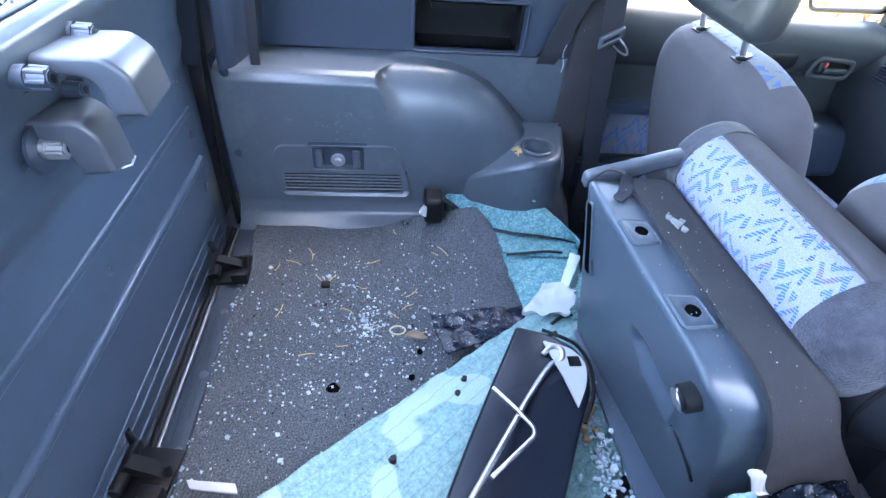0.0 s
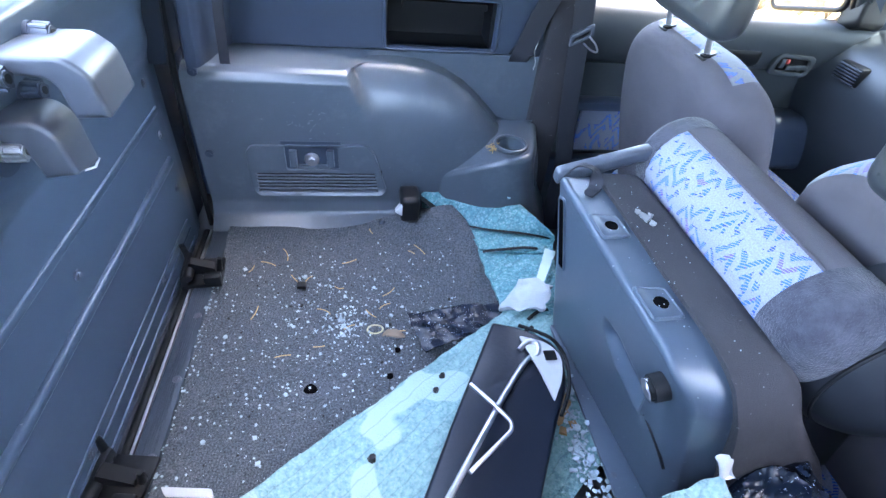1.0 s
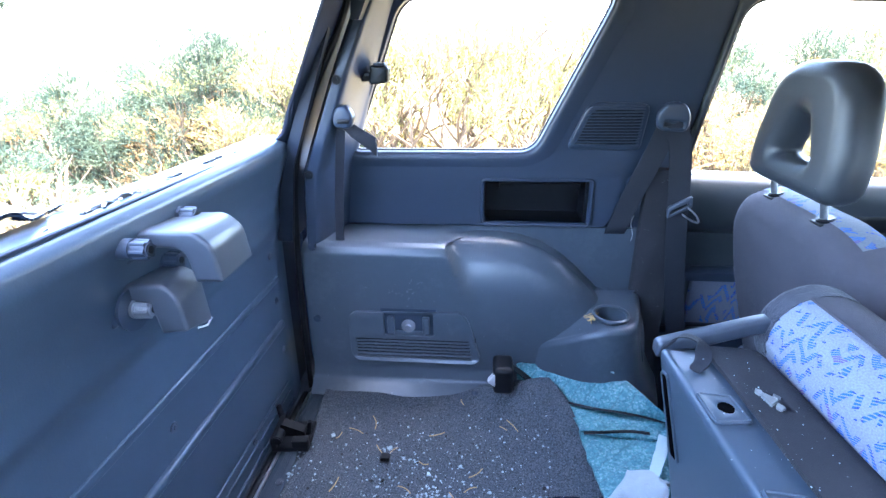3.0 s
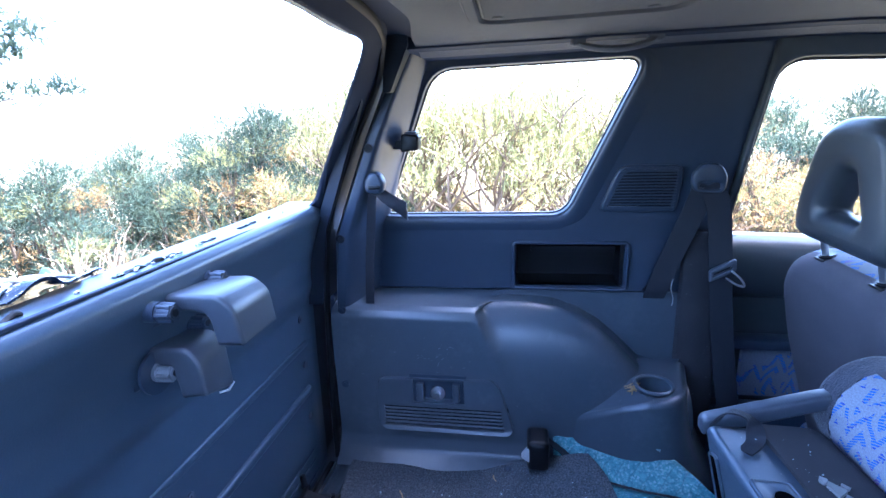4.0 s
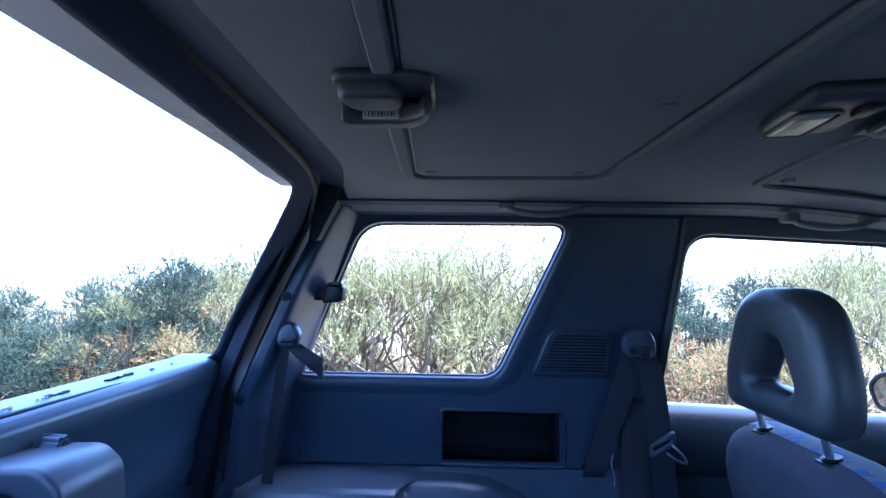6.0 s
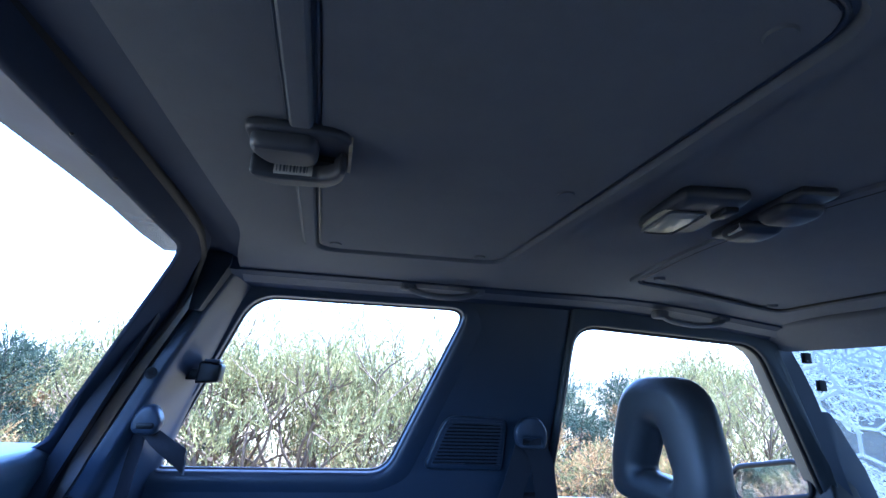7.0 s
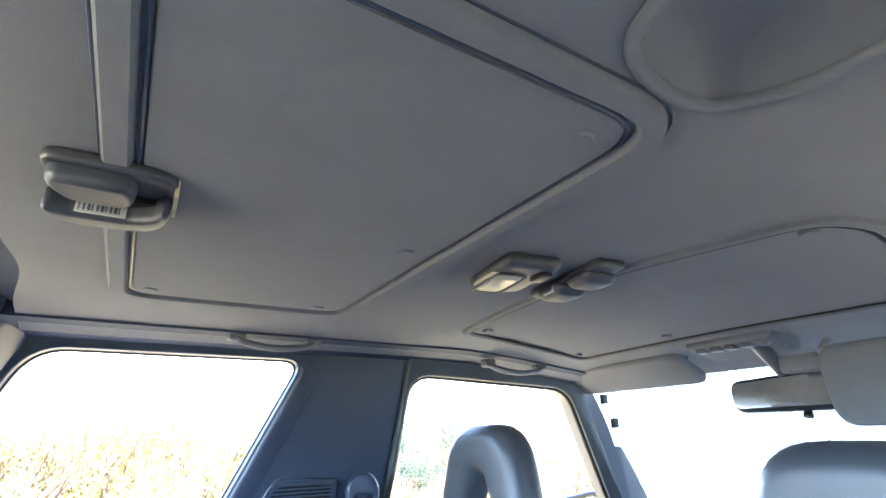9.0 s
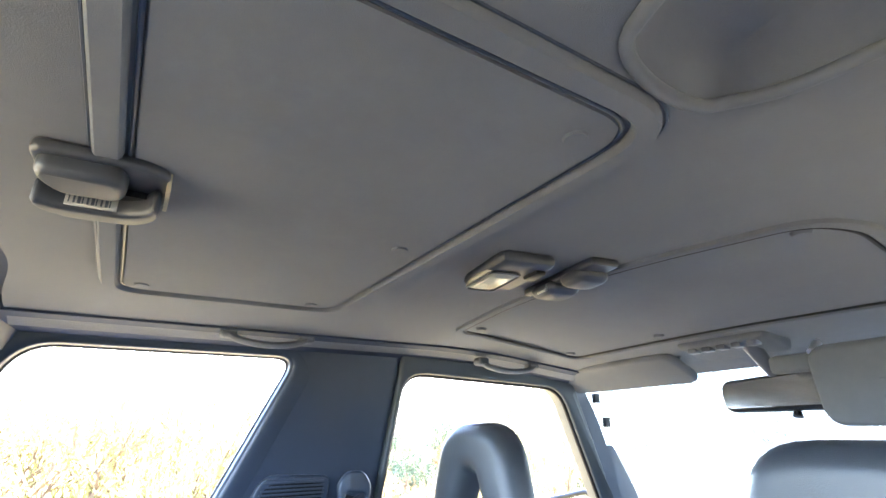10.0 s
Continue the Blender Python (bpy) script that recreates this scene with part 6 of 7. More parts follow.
part("gap_shade", sweep(curve_points([(0.735, 0.285, 0.050), (0.77, 0.283, 0.056), (0.83, 0.288, 0.058), (0.868, 0.282, 0.060)], 6), circle(0.0045, 6, 1, 0.6)), BLACK, ws2, "black strip for the shaded tear between the layers")
for p, q, w in (((0.742, 0.440, 0.136), (0.815, 0.398, 0.128), 0.007), ((0.700, 0.485, 0.136), (0.725, 0.470, 0.137), 0.004), ((0.892, 0.262, 0.074), (0.840, 0.165, 0.072), 0.013)):
    side = (Vector(q) - Vector(p)).cross(Vector((0, 0, 1))).normalized() * w
    part("bare_patch", rough_sheet(Vector(p) + side, Vector(q) + side * 0.7, Vector(q) - side * 0.7, Vector(p) - side, 14, 6, 0.003, 0.002, 0.002, 4.0), PALE_FILM, ws2, "pale bare patch")
wd = thing("torn_wadding", "crumpled grey-white piece of torn wadding", "wadding")
part("lump", displace(rough_sheet((0.735, 0.105, 0.056), (0.792, 0.172, 0.066), (0.866, 0.150, 0.066), (0.836, 0.092, 0.062), 34, 26, 0.010, 0.020, 0.006, 8.0), 0.010, 34, 3.0), WADDING, wd)

bp = thing("black_plastic_piece", "glossy crumpled black plastic on the carpet", "plastic sheet")
part("sheet", displace(rough_sheet((0.545, 0.125, 0.022), (0.765, 0.150, 0.030), (0.745, 0.085, 0.034), (0.575, 0.020, 0.026), 50, 26, 0.003, 0.010, 0.006, 6.0), 0.005, 35), GLOSS_BLACK, bp)


def build_tool_bag():
    th = thing("tool_bag", "black vinyl tool pouch with white inner flap", "tool bag")
    f = lambda u, v, w: (u, v, 0.088 - w + 0.02 * math.sin((u - 0.6) * 9) - 0.02 * smooth(0.80, 0.84, u))
    part("pouch", slab(fillet([(0.702, 0.030), (0.748, 0.012), (0.800, -0.020), (0.822, -0.055), (0.805, -0.12), (0.775, -0.17), (0.640, -0.44), (0.470, -0.42), (0.600, -0.16)], [0.006, 0.01, 0.03, 0.03, 0.03, 0.03, 0.01, 0.01, 0.05], 5), [], 0.022, f, 0.008, 4), VINYL_BAG, th)
    fl = part("flap", plate(fillet([(0.742, -0.012), (0.790, -0.030), (0.812, -0.060), (0.800, -0.105), (0.772, -0.150), (0.762, -0.09)], [0.006, 0.02, 0.02, 0.02, 0.004, 0.01], 5), [], 0.003, lambda u, v, w: (u, v, f(u, v, 0)[2] + 0.004 - w)), WHITE, th, "white inner flap")
    part("patch", plate(rect(0.778, -0.070, 0.800, -0.050, 0.001, 1), [], 0.002, lambda u, v, w: (u, v, f(u, v, 0)[2] + 0.0062 - w)), BLACK, fl, "small black square")
    part("binding", sweep([f(q[0], q[1], -0.001) for q in curve_points([(0.748, 0.014, 0), (0.802, -0.018, 0), (0.825, -0.055, 0), (0.808, -0.12, 0), (0.776, -0.175, 0)], 6)], circle(0.0035, 8)), RUBBER, th)


build_tool_bag()
tool = thing("jack_handle", "bent steel jack handle with hooked end", "jack handle")
part("rod", sweep(curve_points([(0.738, -0.040, 0.105), (0.755, -0.028, 0.112), (0.772, -0.034, 0.112), (0.768, -0.055, 0.108), (0.745, -0.064, 0.106), (0.70, -0.118, 0.108), (0.661, -0.171, 0.112), (0.588, -0.272, 0.115), (0.50, -0.395, 0.115)], 8), circle(0.0052, 12)), METAL, tool)
crank = thing("wheel_brace", "thin cranked steel rod across the jack handle", "steel rod")
part("rod", sweep([Vector(p) for p in fillet([(0.634, -0.112, 0.117), (0.666, -0.155, 0.121), (0.688, -0.186, 0.121), (0.685, -0.200, 0.121), (0.610, -0.258, 0.119), (0.52, -0.33, 0.118), (0.5199, -0.3301, 0.118)], [0, 0.002, 0.008, 0.008, 0.002, 0, 0], 4)][:-4], circle(0.0036, 10)), METAL, crank)

bk = thing("belt_buckle", "black seat belt buckle with broken white end", "belt buckle", at=(0.560, 0.400, 0.085))
part("housing", cushion(-0.018, 0.030, -0.02, 0.05, -0.025, 0.045, 0.012, 8, 0.0), BLACK, bk)
part("end", box(-0.030, -0.002, -0.018, 0.000, -0.012, 0.022, 0.004, m=Matrix.Rotation(radians(35), 4, "Y")), WHITE, bk, "white broken end")
part("webbing", webbing([(0.03, 0.03, 0.02), (0.07, 0.04, -0.02), (0.12, 0.03, -0.05)], 0.04, (0, 0, 1)), BELT, bk)

bag = thing("rubbish_bag", "shiny black rubbish bag behind the seat", "rubbish bag", at=(0.945, -0.368, 0.0))
bb = bmesh.new()
bmesh.ops.create_icosphere(bb, subdivisions=6, radius=0.13)
bb.transform(Matrix.Diagonal((0.72, 0.42, 1.08, 1)))
for v in bb.verts:
    n1 = noise.ridged_multi_fractal(v.co * 15, 1.0, 2.2, 4, 1.0, 2.0)
    v.co += v.co.normalized() * (0.020 * n1 - 0.02) + noise.noise_vector(v.co * 8) * 0.025
bb.transform(Matrix.Translation((0, 0, 0.145)))
part("film", bb, GLOSS_BLACK, bag)
tp = thing("paper_scrap", "torn white paper scrap beside the bag", "paper scrap")
part("scrap", displace(rough_sheet((0.858, -0.347, 0.303), (0.876, -0.345, 0.306), (0.880, -0.357, 0.290), (0.860, -0.357, 0.287), 16, 14, 0.001, 0.012, 0.008, 9.0), 0.008, 50), WHITE, tp)
ws3 = thing("window_film_offcut", "pale teal offcut of crazed glass film", "glass sheet", group="fallen glass sheets")
part("sheet", rough_sheet((0.745, -0.372, 0.235), (0.885, -0.345, 0.268), (0.90, -0.50, 0.215), (0.72, -0.52, 0.18), 40, 24, 0.005, 0.012, 0.004, 12.0), FILM, ws3)

for label, pts in (("white plastic shard on the carpet edge", [(0.145, -0.197), (0.222, -0.206), (0.229, -0.222), (0.155, -0.212)]),):
    sh = thing("plastic_shard", label, "shard")
    part("shard", slab(fillet(pts, 0.003, 2), [], 0.006, lambda u, v, w: (u, v, 0.012 - w), 0.0015, 2), WHITE, sh)
cb = thing("rubber_block", "small black rubber block on the carpet", "rubber block", at=(0.317, 0.227, 0.004))
part("block", box(-0.010, 0.010, -0.008, 0.008, 0, 0.010, 0.002), RUBBER, cb)
rg1 = thing("elastic_ring", "thin yellowed elastic ring on the carpet", "ring", at=(0.478, 0.098, 0.006))
part("loop", sweep([(0.016 * math.cos(a), 0.011 * math.sin(a), 0) for a in steps(0, 2 * math.pi, 24)[:-1]], circle(0.0018, 6), closed=True), material("elastic", (0.45, 0.40, 0.25), 0.6), rg1)
lf = thing("dead_leaf", "curled dead leaf at the carpet tear", "leaf", at=(0.515, 0.075, 0.010))
part("blade", displace(grid(lambda u, v: (u * 0.046 - 0.023, v * 0.010 * math.sin(math.pi * (u * 0.9 + 0.05)), 0.010 * v * v + 0.006 * math.sin(u * 5)), steps(0, 1, 12), steps(-1, 1, 6), (0, 0, -0.001)), 0.004, 60), material("dead_leaf", (0.26, 0.20, 0.15), 0.8), lf)
for x, y, r in ((0.357, -0.035, 0.011), (0.505, -0.015, 0.006), (0.522, 0.045, 0.006)):
    h = thing("carpet_hole", "dark burn hole through the carpet", "hole", group="carpet holes", at=(x, y, 0.0035))
    part("hole", displace(cyl((0, 0, -0.002), (0, 0, 0.002), r, n=14), r * 0.35, 60, x * 9), VOID, h)


def chips(name, label, category, n, mat, size, where, seed, flat=0.38):
    """Loose crumbs in one mesh; where(rnd) gives a place."""
    rnd = random.Random(seed)
    verts, faces = [], []
    for i in range(n):
        x, y, z = where(rnd)
        s = size * rnd.uniform(0.4, 1.0) * (1.9 if rnd.random() < 0.08 else 1.0)
        k = rnd.choice((3, 4, 4, 5))
        a0 = rnd.uniform(0, 6.28)
        ring = [(math.cos(a0 + 6.283 * j / k) * s * rnd.uniform(0.6, 1.0), math.sin(a0 + 6.283 * j / k) * s * rnd.uniform(0.6, 1.0)) for j in range(k)]
        tilt = rnd.uniform(-0.5, 0.5)
        b = len(verts)
        for lv in (0, 1):
            verts += [(x + p[0] * (1 - 0.15 * lv), y + p[1] * (1 - 0.15 * lv), z + lv * s * flat + p[0] * tilt * lv) for p in ring]
        faces.append(tuple(b + j for j in reversed(range(k))))
        faces.append(tuple(b + k + j for j in range(k)))
        faces += [(b + j, b + (j + 1) % k, b + k + (j + 1) % k, b + k + j) for j in range(k)]
    me = bpy.data.meshes.new(name)
    me.from_pydata(verts, [], faces)
    me.materials.append(mat)
    return tagged(new(name, me), label, category, kind="stuff")


def on_carpet(r):
    if r.random() < 0.6:
        x, y = r.gauss(0.42, 0.12), r.gauss(0.10, 0.13)
    else:
        x, y = r.uniform(0.14, 0.68), r.uniform(-0.20, 0.30)
    x, y = min(max(x, 0.14), 0.66), min(max(y, -0.24), 0.36)
    return x, y, 0.004 + 0.085 * smooth(0.37, 0.70, x) * smooth(0.16, 0.44, y)


def glass_chip():
    m = material("glass_chips", (0.27, 0.33, 0.37), 0.10, bump=0.3, bump_scale=200, colour2=(0.55, 0.63, 0.67), scale=160)
    return m


CHIP = glass_chip()
chips("glass_chips", "scattered pale chips of broken safety glass", "broken glass", 540, CHIP, 0.0041, on_carpet, 1)
chips("glass_dust", "fine glass grit trodden into the carpet", "broken glass", 1100, CHIP, 0.0016, on_carpet, 11)
chips("glass_cluster", "heap of broken safety glass crumbs", "broken glass", 90, CHIP, 0.0042, lambda r: (r.gauss(0.417, 0.02), r.gauss(0.118, 0.022), 0.004 + r.uniform(0, 0.004)), 2)
chips("dark_crumbs", "dark crumbs and dirt on the carpet", "dirt", 150, BLACK, 0.0036, on_carpet, 3)
chips("sill_glass", "glass crumbs along the sill plate edge", "broken glass", 75, CHIP, 0.0038, lambda r: (r.gauss(0.131, 0.004), r.uniform(-0.24, 0.30), 0.006), 4)
chips("seat_glass", "glass crumbs on the seat shell and cloth", "broken glass", 46, CHIP, 0.0013, lambda r: (r.uniform(0.785, 0.875), r.uniform(-0.30, 0.02), 0.4315), 5)
chips("gap_rubble", "brown rubble and glass between film and seat", "rubble", 220, CHIP, 0.0065, lambda r: (r.gauss(0.815, 0.012), r.uniform(-0.30, -0.06), 0.045 + r.uniform(0, 0.012)), 6)
chips("brown_rubble", "rusty brown crumbs beside the seat", "rubble", 40, material("rust_crumb", (0.30, 0.18, 0.09), 0.9), 0.012, lambda r: (r.gauss(0.805, 0.010), r.gauss(-0.125, 0.02), 0.045 + r.uniform(0, 0.01)), 7)
chips("cushion_glass", "glass crumbs on the front seat cushion", "broken glass", 120, CHIP, 0.003, lambda r: (r.uniform(1.20, 1.55), r.uniform(0.16, 0.55), 0.143), 8)


def needles():
    rnd = random.Random(4)
    bm = bmesh.new()
    spots = [(0.20, 0.284), (0.235, 0.30), (0.472, 0.391), (0.509, 0.200), (0.566, 0.300), (0.33, 0.245), (0.40, 0.22), (0.47, 0.14), (0.37, 0.15), (0.30, 0.25), (0.50, 0.16), (0.27, 0.33), (0.42, 0.30)] + [(rnd.uniform(0.2, 0.62), rnd.uniform(0.0, 0.38)) for _ in range(6)]
    for x, y in spots:
        a, l, c = rnd.uniform(0, 6.28), rnd.uniform(0.018, 0.045), rnd.uniform(-0.005, 0.005)
        d, s = Vector((math.cos(a), math.sin(a), 0)), Vector((-math.sin(a), math.cos(a), 0))
        lift = 0.085 * smooth(0.37, 0.68, x) * smooth(0.16, 0.44, y)
        pts = [Vector((x, y, 0.006 + lift)) + d * l * t + s * c * (1 - (2 * t) ** 2 / 1.0) + Vector((0, 0, 0.003 * (t + 0.5))) for t in (-0.5, -0.25, 0, 0.25, 0.5)]
        stem = sweep(pts, circle(0.0011, 5))
        bm = join(bm, stem)
    for i in range(16):
        a = rnd.uniform(0, 3.1)
        p = Vector((0.768 + rnd.uniform(-0.008, 0.008), 0.458 + rnd.uniform(-0.012, 0.012), 0.232))
        d = Vector((math.cos(a), math.sin(a), rnd.uniform(-0.2, 0.5))) * rnd.uniform(0.007, 0.014)
        bm = join(bm, sweep([p - d, p, p + d], circle(0.0009, 5)))
    ob = part("pine_needles", bm, material("dry_needles", (0.42, 0.27, 0.12), 0.7), None)
    tagged(ob, "dry brown pine needles on carpet and cup holder", "pine needles", kind="stuff")


needles()

cr = thing("crumpled_trim", "crumpled shiny dark trim lying outside the tailgate", "car part")
part("sheet", displace(rough_sheet((-0.055, -0.240, 0.640), (-0.045, -0.020, 0.622), (0.030, -0.030, 0.640), (0.035, -0.250, 0.668), 60, 30, 0.003, 0.030, 0.008, 17.0), 0.020, 24), GLOSS_BLACK, cr)
for z, y0 in ((0.676, -0.21), (0.664, -0.16), (0.655, -0.12)):
    part("edge", sweep(curve_points([(0.035, y0 - 0.05, z), (0.015, y0, z + 0.006), (0.025, y0 + 0.05, z - 0.008), (0.0, y0 + 0.10, z - 0.026)], 6), circle(0.0022, 8)), DULL_METAL, cr, "bright bent edge")


# ---- outside ----
GROUND = -0.74
SOIL = material("dry_grass_ground", (0.15, 0.125, 0.07), 0.95, colour2=(0.22, 0.19, 0.11), scale=3.0, bump=1.0, bump_scale=30)
BARK = material("bush_stem", (0.085, 0.062, 0.042), 0.9, scale=30, bump=0.4)
GORSE = leaf_material("gorse_green", (0.024, 0.042, 0.037), (0.074, 0.095, 0.060))
BROOM = leaf_material("broom_olive", (0.075, 0.088, 0.040), (0.30, 0.28, 0.12))
RUST = leaf_material("withered_brown", (0.13, 0.075, 0.035), (0.38, 0.26, 0.115))
STRAW = leaf_material("dry_straw", (0.17, 0.13, 0.07), (0.30, 0.24, 0.13))

def ground_z(x, y):
    """Nearly level round the car, with a grassy bank ahead of it."""
    bank = smooth(4.2, 13.0, x) * smooth(6.5, 3.0, y) * smooth(-9.0, -5.0, y) * smooth(40.0, 20.0, x)
    return GROUND + 0.05 * noise.noise(Vector((x * 0.4, y * 0.4, 0))) + 3.6 * bank


g = part("ground", grid(lambda u, v: (u, v, ground_z(u, v)), [-2500, -300, -60, *steps(-20, 20, 60), 24, 30, 40, 60, 300, 2500], [-2500, -300, -60, *steps(-20, 20, 60), 60, 300, 2500]), SOIL)
tagged(g, "rough ground with dry grass", "ground", kind="structure")


def leaf_mesh(name, origins, directions, length, width, rnd, mat, per=12, spread=0.7, reach=3.0):
    """Thin needles along many sprigs, in one mesh."""
    o = np.repeat(origins, per, axis=0)
    d = np.repeat(directions, per, axis=0)
    n = len(o)
    t = rnd.random((n, 1))
    tip_dir = d + rnd.normal(0, spread, (n, 3))
    tip_dir /= np.linalg.norm(tip_dir, axis=1, keepdims=True)
    base = o + d * t * length * reach
    ln = length * (0.6 + 0.8 * rnd.random((n, 1)))
    side = np.cross(tip_dir, rnd.normal(0, 1, (n, 3)))
    side /= np.linalg.norm(side, axis=1, keepdims=True)
    a, b, c = base - side * width, base + side * width, base + tip_dir * ln
    verts = np.stack((a, b, c), axis=1).reshape(-1, 3)
    me = bpy.data.meshes.new(name)
    me.from_pydata(verts.tolist(), [], np.arange(3 * n).reshape(-1, 3).tolist())
    me.materials.append(mat)
    return me


def stem_tube(bm, pts, r0, r1, n=4):
    rings = []
    for i, p in enumerate(pts):
        q = pts[min(i + 1, len(pts) - 1)] - pts[max(i - 1, 0)]
        s = q.cross(Vector((0.3, 1, 0.2))).normalized()
        u = s.cross(q).normalized()
        r = r0 + (r1 - r0) * i / (len(pts) - 1)
        rings.append([bm.verts.new(p + (s * math.cos(a) + u * math.sin(a)) * r) for a in [2 * math.pi * k / n for k in range(n)]])
    for a, b in zip(rings, rings[1:]):
        for k in range(n):
            bm.faces.new((a[k], a[(k + 1) % n], b[(k + 1) % n], b[k]))


def build_bush(name, label, seed, height, radius, clumps, sprigs, upright, mats, needle, width, spread, per, reach, tight, twigs=3):
    """Stems from one foot to many clumps; each clump a bunch of sprigs set with fine needles."""
    rnd = np.random.default_rng(seed)
    rr = random.Random(seed)
    th = thing(name, label, "bush", group="bushes round the car")
    bm = bmesh.new()
    cents = []
    for i in range(clumps):
        a, h = rr.uniform(0, 2 * math.pi), rr.uniform(0.18, 1.0)
        rad = radius * math.sqrt(rr.random()) * (1.0 - 0.55 * h ** 2)
        c = Vector((rad * math.cos(a), rad * math.sin(a), height * h * rr.uniform(0.80, 1.0)))
        cents.append(c)
        b = Vector((c.x * 0.15, c.y * 0.15, 0))
        mid = b.lerp(c, 0.5) + Vector((rr.uniform(-1, 1), rr.uniform(-1, 1), 0.5)) * 0.10
        stem_tube(bm, curve_points([b, mid, c], 5), 0.014 * height / 1.6, 0.003)
        for k in range(twigs):
            e = c + Vector((rr.uniform(-1, 1), rr.uniform(-1, 1), rr.uniform(-0.3, 0.8))) * 0.24
            stem_tube(bm, [mid.lerp(c, 0.6), c.lerp(e, 0.5), e], 0.004, 0.0012, 3)
    part("stem_tangle", bm, BARK, th)
    cents = np.array(cents)
    size = 0.6 + 0.8 * rnd.random(clumps)
    for mat, share in mats:
        k = int(sprigs * share)
        own = rnd.permutation(clumps)[:max(2, int(clumps * min(1, share * 1.3)))]
        idx = own[rnd.integers(0, len(own), k)]
        ball = rnd.normal(0, 1, (k, 3))
        ball /= np.linalg.norm(ball, axis=1, keepdims=True)
        ball *= rnd.random((k, 1)) ** 0.5
        o = cents[idx] + ball * tight * size[idx][:, None] * np.array([1.0, 1.0, 0.85])
        o[:, 2] = np.maximum(o[:, 2], 0.05)
        d = ball * (1 - upright) + np.array([0, 0, 1.0]) * (upright + 0.15) + rnd.normal(0, 0.22, (k, 3))
        d /= np.linalg.norm(d, axis=1, keepdims=True)
        me = leaf_mesh("foliage", o, d, needle, width, rnd, mat, per, spread, reach)
        ob = new("foliage", me)
        ob.parent = th
    return th


def foliage(th, o, d, length, width, rnd, mat, per, spread, reach):
    ob = new("foliage", leaf_mesh("foliage", o, d, length, width, rnd, mat, per, spread, reach))
    ob.parent = th


def build_gorse(name, label, seed, height, radius, lobes, shoots, mats):
    """Rounded lobes of short prickly shoots that point outwards and up, round a dark heart of stems."""
    rnd, rr = np.random.default_rng(seed), random.Random(seed)
    th = thing(name, label, "bush", group="bushes round the car")
    bm = bmesh.new()
    cents, sizes = [], []
    for i in range(lobes):
        a, h = i * 2.39996 + rr.uniform(-0.5, 0.5), rr.uniform(0.12, 1.0)
        rad = radius * rr.uniform(0.35, 1.0) * (1.0 - 0.75 * h ** 2.2)
        c = Vector((rad * math.cos(a), rad * math.sin(a), height * h * rr.uniform(0.82, 0.96)))
        cents.append(c)
        sizes.append(rr.uniform(0.17, 0.31) * (1.0 - 0.35 * h))
        b = Vector((c.x * 0.12, c.y * 0.12, 0))
        mid = b.lerp(c, 0.5) + Vector((rr.uniform(-1, 1), rr.uniform(-1, 1), 0.3)) * 0.10
        stem_tube(bm, curve_points([b, mid, c], 5), 0.018, 0.004)
        for k in range(4):
            e = c + Vector((rr.uniform(-1, 1), rr.uniform(-1, 1), rr.uniform(-0.5, 0.7))) * 0.22
            stem_tube(bm, [mid.lerp(c, 0.6), c.lerp(e, 0.5), e], 0.005, 0.0015, 3)
    part("stem_tangle", bm, BARK, th)
    cents, sizes = np.array(cents), np.array(sizes)
    start = 0
    for mat, share in mats:
        own = np.arange(start, min(lobes, start + max(1, round(lobes * share))))
        start += len(own)
        idx = np.repeat(own, shoots)
        ball = rnd.normal(0, 1, (len(idx), 3))
        ball[:, 2] = np.abs(ball[:, 2]) * 1.0 - 0.35
        ball /= np.linalg.norm(ball, axis=1, keepdims=True)
        o = cents[idx] + ball * sizes[idx][:, None] * (0.45 + 0.55 * rnd.random((len(idx), 1)))
        o[:, 2] = np.maximum(o[:, 2], 0.04)
        d = ball + np.array([0, 0, 0.55]) + rnd.normal(0, 0.25, (len(idx), 3))
        d /= np.linalg.norm(d, axis=1, keepdims=True)
        foliage(th, o, d, 0.024, 0.0030, rnd, mat, 19, 0.75, 4.6)
    return th


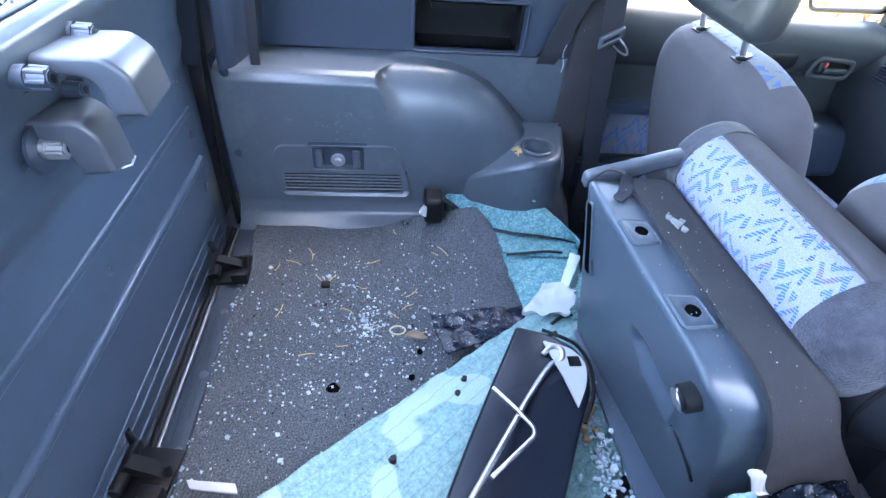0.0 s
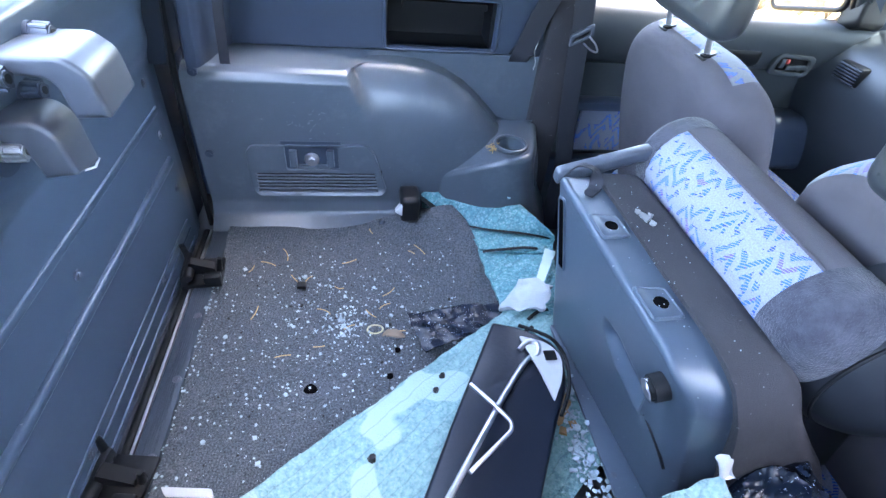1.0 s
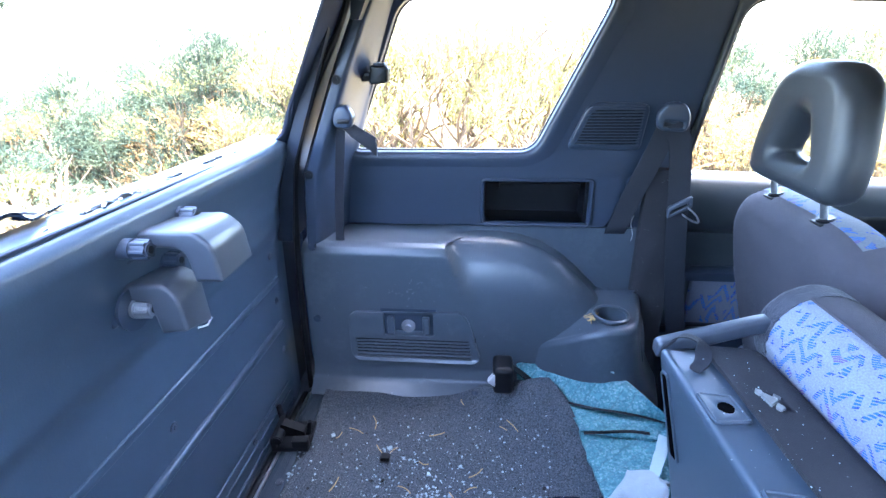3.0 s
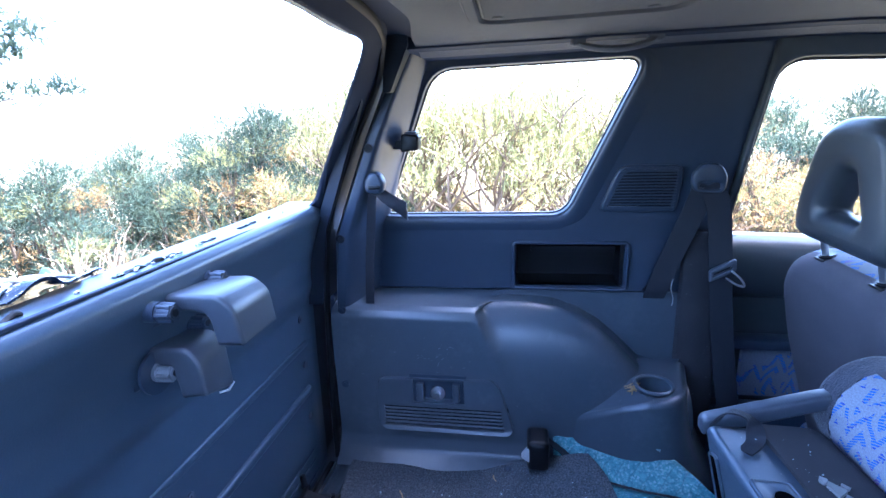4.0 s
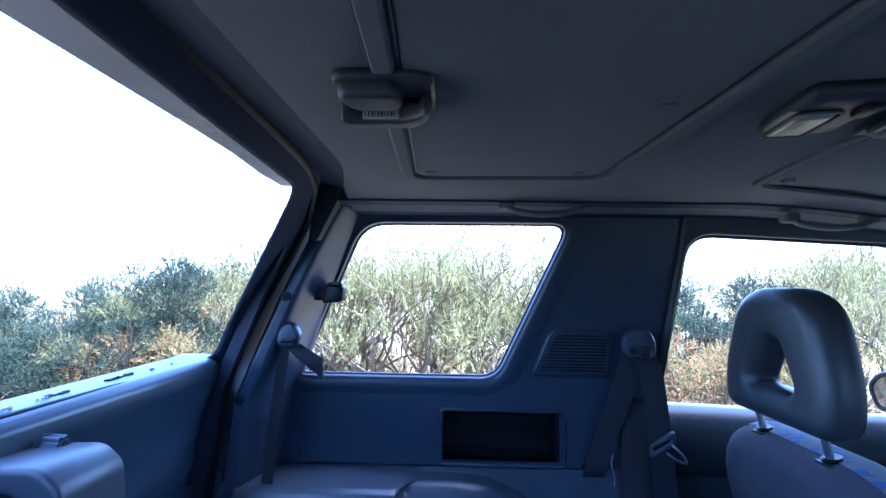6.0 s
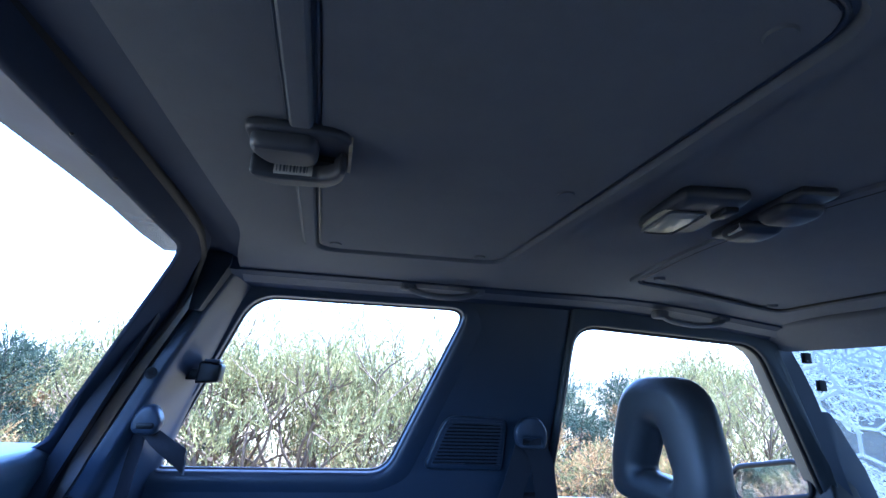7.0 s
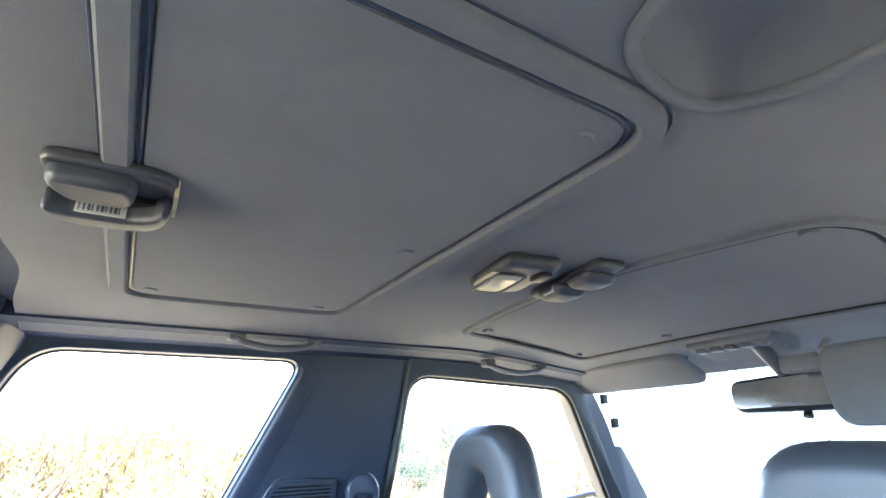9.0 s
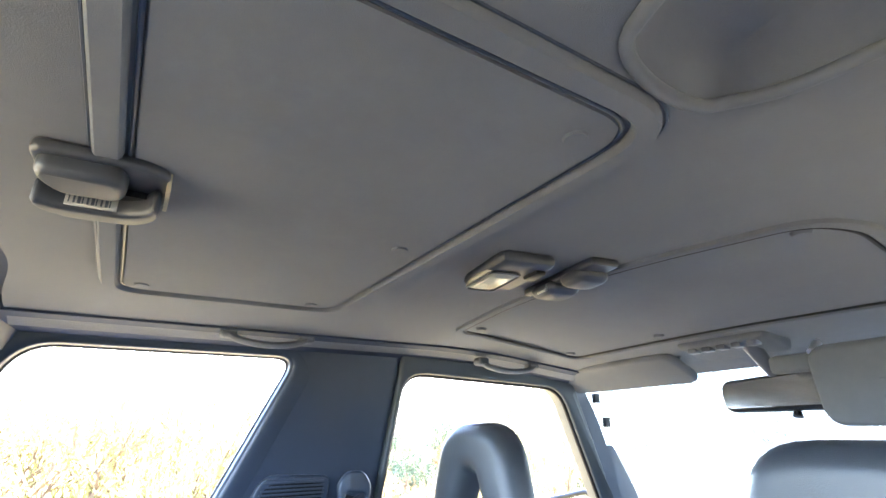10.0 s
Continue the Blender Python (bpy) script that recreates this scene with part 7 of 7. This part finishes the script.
def build_broom(name, label, seed, height, stems):
    """Forked woody stems fanning out of one foot, each end a brush of long upright green wands."""
    rnd, rr = np.random.default_rng(seed), random.Random(seed)
    th = thing(name, label, "bush", group="bushes round the car")
    bm = bmesh.new()
    ends = []

    def grow(p, d, length, r, level):
        q = p + d * length
        mid = p.lerp(q, 0.5) + Vector((rr.uniform(-1, 1), rr.uniform(-1, 1), 0)) * length * 0.12
        stem_tube(bm, curve_points([p, mid, q], 4), r, r * 0.6, 5 if level < 2 else 3)
        if level == 3:
            ends.append(q)
            return
        if level > 0:
            ends.append(mid.lerp(q, 0.7))
        for k in range(3):
            e = (d + Vector((rr.uniform(-1, 1), rr.uniform(-1, 1), rr.uniform(-0.3, 0.4))) * 0.85).normalized()
            grow(q, e, length * rr.uniform(0.55, 0.85), r * 0.6, level + 1)
    for i in range(stems):
        a, lean = i * 2.4 + rr.uniform(-0.4, 0.4), rr.uniform(0.15, 0.75)
        grow(Vector((0.05 * math.cos(a), 0.05 * math.sin(a), 0)), Vector((lean * math.cos(a), lean * math.sin(a), 1)).normalized(), height * rr.uniform(0.24, 0.36), 0.017, 0)
    part("stem_tangle", bm, BARK, th)
    ends = np.array([tuple(e) for e in ends])
    o = np.repeat(ends, 6, axis=0) + rnd.normal(0, 0.045, (len(ends) * 6, 3))
    d = np.array([0, 0, 1.0]) + rnd.normal(0, 0.42, o.shape)
    d /= np.linalg.norm(d, axis=1, keepdims=True)
    keep = rnd.random(len(o)) < 0.78
    foliage(th, o, d, 0.13, 0.0030, rnd, BROOM, 1, 0.08, 0.0)
    foliage(th, o[keep], d[keep], 0.020, 0.0030, rnd, BROOM, 9, 0.55, 6.0)
    foliage(th, o[~keep], d[~keep], 0.020, 0.0034, rnd, STRAW, 9, 0.6, 6.0)
    return th


gorse = build_gorse("gorse_bush", "dense blue-green gorse bush on the verge", 11, 1.62, 0.95, 44, 112, ((GORSE, 0.84), (BROOM, 0.10), (RUST, 0.06)))
broom = build_broom("broom_bush", "olive broom bush with forked woody stems", 12, 1.55, 7)
withered = build_bush("withered_bush", "withered brown gorse bush in sunlight", 13, 1.45, 0.8, 56, 2000, 0.25, ((RUST, 0.40), (BROOM, 0.48), (STRAW, 0.12)), 0.022, 0.0032, 0.8, 26, 5.0, 0.17, 5)
bramble = build_bush("bramble_thicket", "tangle of pale dry bramble stems", 14, 0.95, 0.8, 60, 240, 0.2, ((RUST, 0.6), (STRAW, 0.06), (GORSE, 0.34)), 0.028, 0.0020, 0.8, 14, 3.0, 0.2, 7)
rb = random.Random(5)
# bearing from the load space, distance, height
SPOTS = [(gorse, 148, 5.2, 1.45), (gorse, 140, 4.7, 1.42), (gorse, 134, 5.2, 1.50), (gorse, 129, 4.8, 1.38), (gorse, 121.5, 4.9, 1.78), (gorse, 117, 5.9, 1.80), (broom, 113.5, 5.4, 1.55), (withered, 121, 4.5, 1.12),
         (bramble, 139, 3.5, 0.85), (bramble, 131, 3.6, 0.90), (bramble, 124, 3.7, 0.80), (bramble, 116, 3.9, 0.75), (gorse, 158, 5.0, 1.5), (gorse, 126, 6.6, 1.55),
         (broom, 105.5, 5.0, 1.70), (broom, 97.5, 4.7, 1.80), (broom, 90, 4.9, 1.76), (broom, 83.5, 5.2, 1.48), (gorse, 104, 5.8, 1.30), (withered, 92, 6.6, 1.35), (gorse, 81, 6.4, 1.5), (withered, 98, 5.6, 1.0),
         (withered, 70, 4.9, 1.45), (gorse, 67, 5.9, 1.85), (withered, 63, 4.8, 1.30), (gorse, 58, 6.2, 1.72), (withered, 54, 5.4, 1.35), (broom, 48, 5.8, 1.5), (gorse, 41, 6.3, 1.6), (broom, 53, 8.6, 1.95), (broom, 46, 9.0, 1.9), (withered, 75, 8.0, 1.5),
         # gorse from bearing -48 to -138: unseen, added to block low sky light
         (gorse, 27, 7.6, 1.7), (bramble, 16, 6.6, 1.2), (gorse, 9, 8.2, 1.7), (gorse, -6, 8.0, 1.6), (withered, -19, 8.2, 1.6), (gorse, 174, 6.0, 1.5), (gorse, 192, 6.0, 1.5), (gorse, 216, 6.2, 1.5), (gorse, -48, 3.6, 2.1), (gorse, -66, 2.9, 2.2), (gorse, -84, 2.7, 2.3), (gorse, -103, 2.7, 2.2), (gorse, -121, 2.9, 2.2), (gorse, -138, 3.4, 2.0)]


def crown_height(th):
    """Height under which nearly all of a bush's leaves lie."""
    z = [v.co.z for ob in th.children if ob.name.startswith("foliage") for v in ob.data.vertices]
    return sorted(z)[int(len(z) * 0.985)]


TALL = {ob: crown_height(ob) for ob in (gorse, broom, withered, bramble)}
made = set()
for ob, bearing, far, tall in SPOTS:
    size = tall / TALL[ob]
    x, y = 0.54 + far * math.cos(radians(bearing)), -0.47 + far * math.sin(radians(bearing))
    m = Matrix.Translation((x, y, GROUND)) @ Matrix.Rotation(rb.uniform(0, 6.28), 4, "Z") @ Matrix.Diagonal((max(size, 0.9), max(size, 0.9), size, 1))
    if ob in made:
        copy_thing(ob, m)
    else:
        ob.matrix_basis = m
        made.add(ob)

# a young pine beside the gorse, its boughs reaching across
pine = thing("young_pine", "thin young pine with sparse bluish boughs", "tree", at=(0.54 + 4.4 * math.cos(radians(147)), -0.47 + 4.4 * math.sin(radians(147)), GROUND))
bm = bmesh.new()
stem_tube(bm, curve_points([Vector((0, 0, 0)), Vector((0.05, 0.02, 1.2)), Vector((0.0, 0.05, 2.4)), Vector((0.05, 0.0, 3.2))], 6), 0.035, 0.008, 8)
part("trunk", bm, BARK, pine)
rp = np.random.default_rng(31)
bm = bmesh.new()
tips = []
across = Vector((math.sin(radians(147)), -math.cos(radians(147)), 0))
for h, l, up in ((1.75, 0.62, 0.10), (1.95, 0.40, 0.12), (2.15, 0.50, 0.06), (2.2, 0.34, 0.10), (2.5, -0.4, 0.1), (1.8, -0.5, 0.1), (2.7, 0.3, 0.12), (2.9, -0.25, 0.1)):
    a = Vector((0.03, 0.03, h))
    l *= 1.35
    e = a + across * l + Vector((0, 0, up))
    stem_tube(bm, curve_points([a, a.lerp(e, 0.5) + Vector((0, 0, -0.03)), e], 5), 0.009, 0.003, 5)
    for t in (0.55, 0.75, 0.9, 1.0):
        for k in range(16):
            tips.append(tuple(a.lerp(e, t) + Vector(rp.normal(0, 0.035, 3).tolist())))
part("boughs", bm, BARK, pine)
tips = np.array(tips)
dirs = rp.normal(0, 0.5, tips.shape) + np.array([0, 0, 0.7])
dirs /= np.linalg.norm(dirs, axis=1, keepdims=True)
fo = new("foliage", leaf_mesh("foliage", tips, dirs, 0.035, 0.0030, rp, GORSE, 40, 0.7, 2.5))
fo.parent = pine

# dry grass between the bushes
rg = np.random.default_rng(8)
k = 3200
pos = np.stack((rg.uniform(-7, 8.5, k), rg.uniform(1.2, 8, k), np.full(k, GROUND)), axis=1)
front = np.stack((rg.uniform(3.2, 14, 5200), rg.uniform(-4, 4.5, 5200), np.full(5200, GROUND)), axis=1)
front[:, 2] = [ground_z(x, y) for x, y in front[:, :2]]
back = np.stack((rg.uniform(-6, -0.8, 900), rg.uniform(-3, 2, 900), np.full(900, GROUND)), axis=1)
pos = np.concatenate((pos, front, back))
dd = np.tile(np.array([0, 0, 1.0]), (len(pos), 1)) + rg.normal(0, 0.15, (len(pos), 3))
grass = new("grass", leaf_mesh("grass", pos, dd, 0.09, 0.0028, rg, STRAW, 12, 0.5))
tagged(grass, "tall dry straw-coloured grass between the bushes", "grass", kind="stuff")
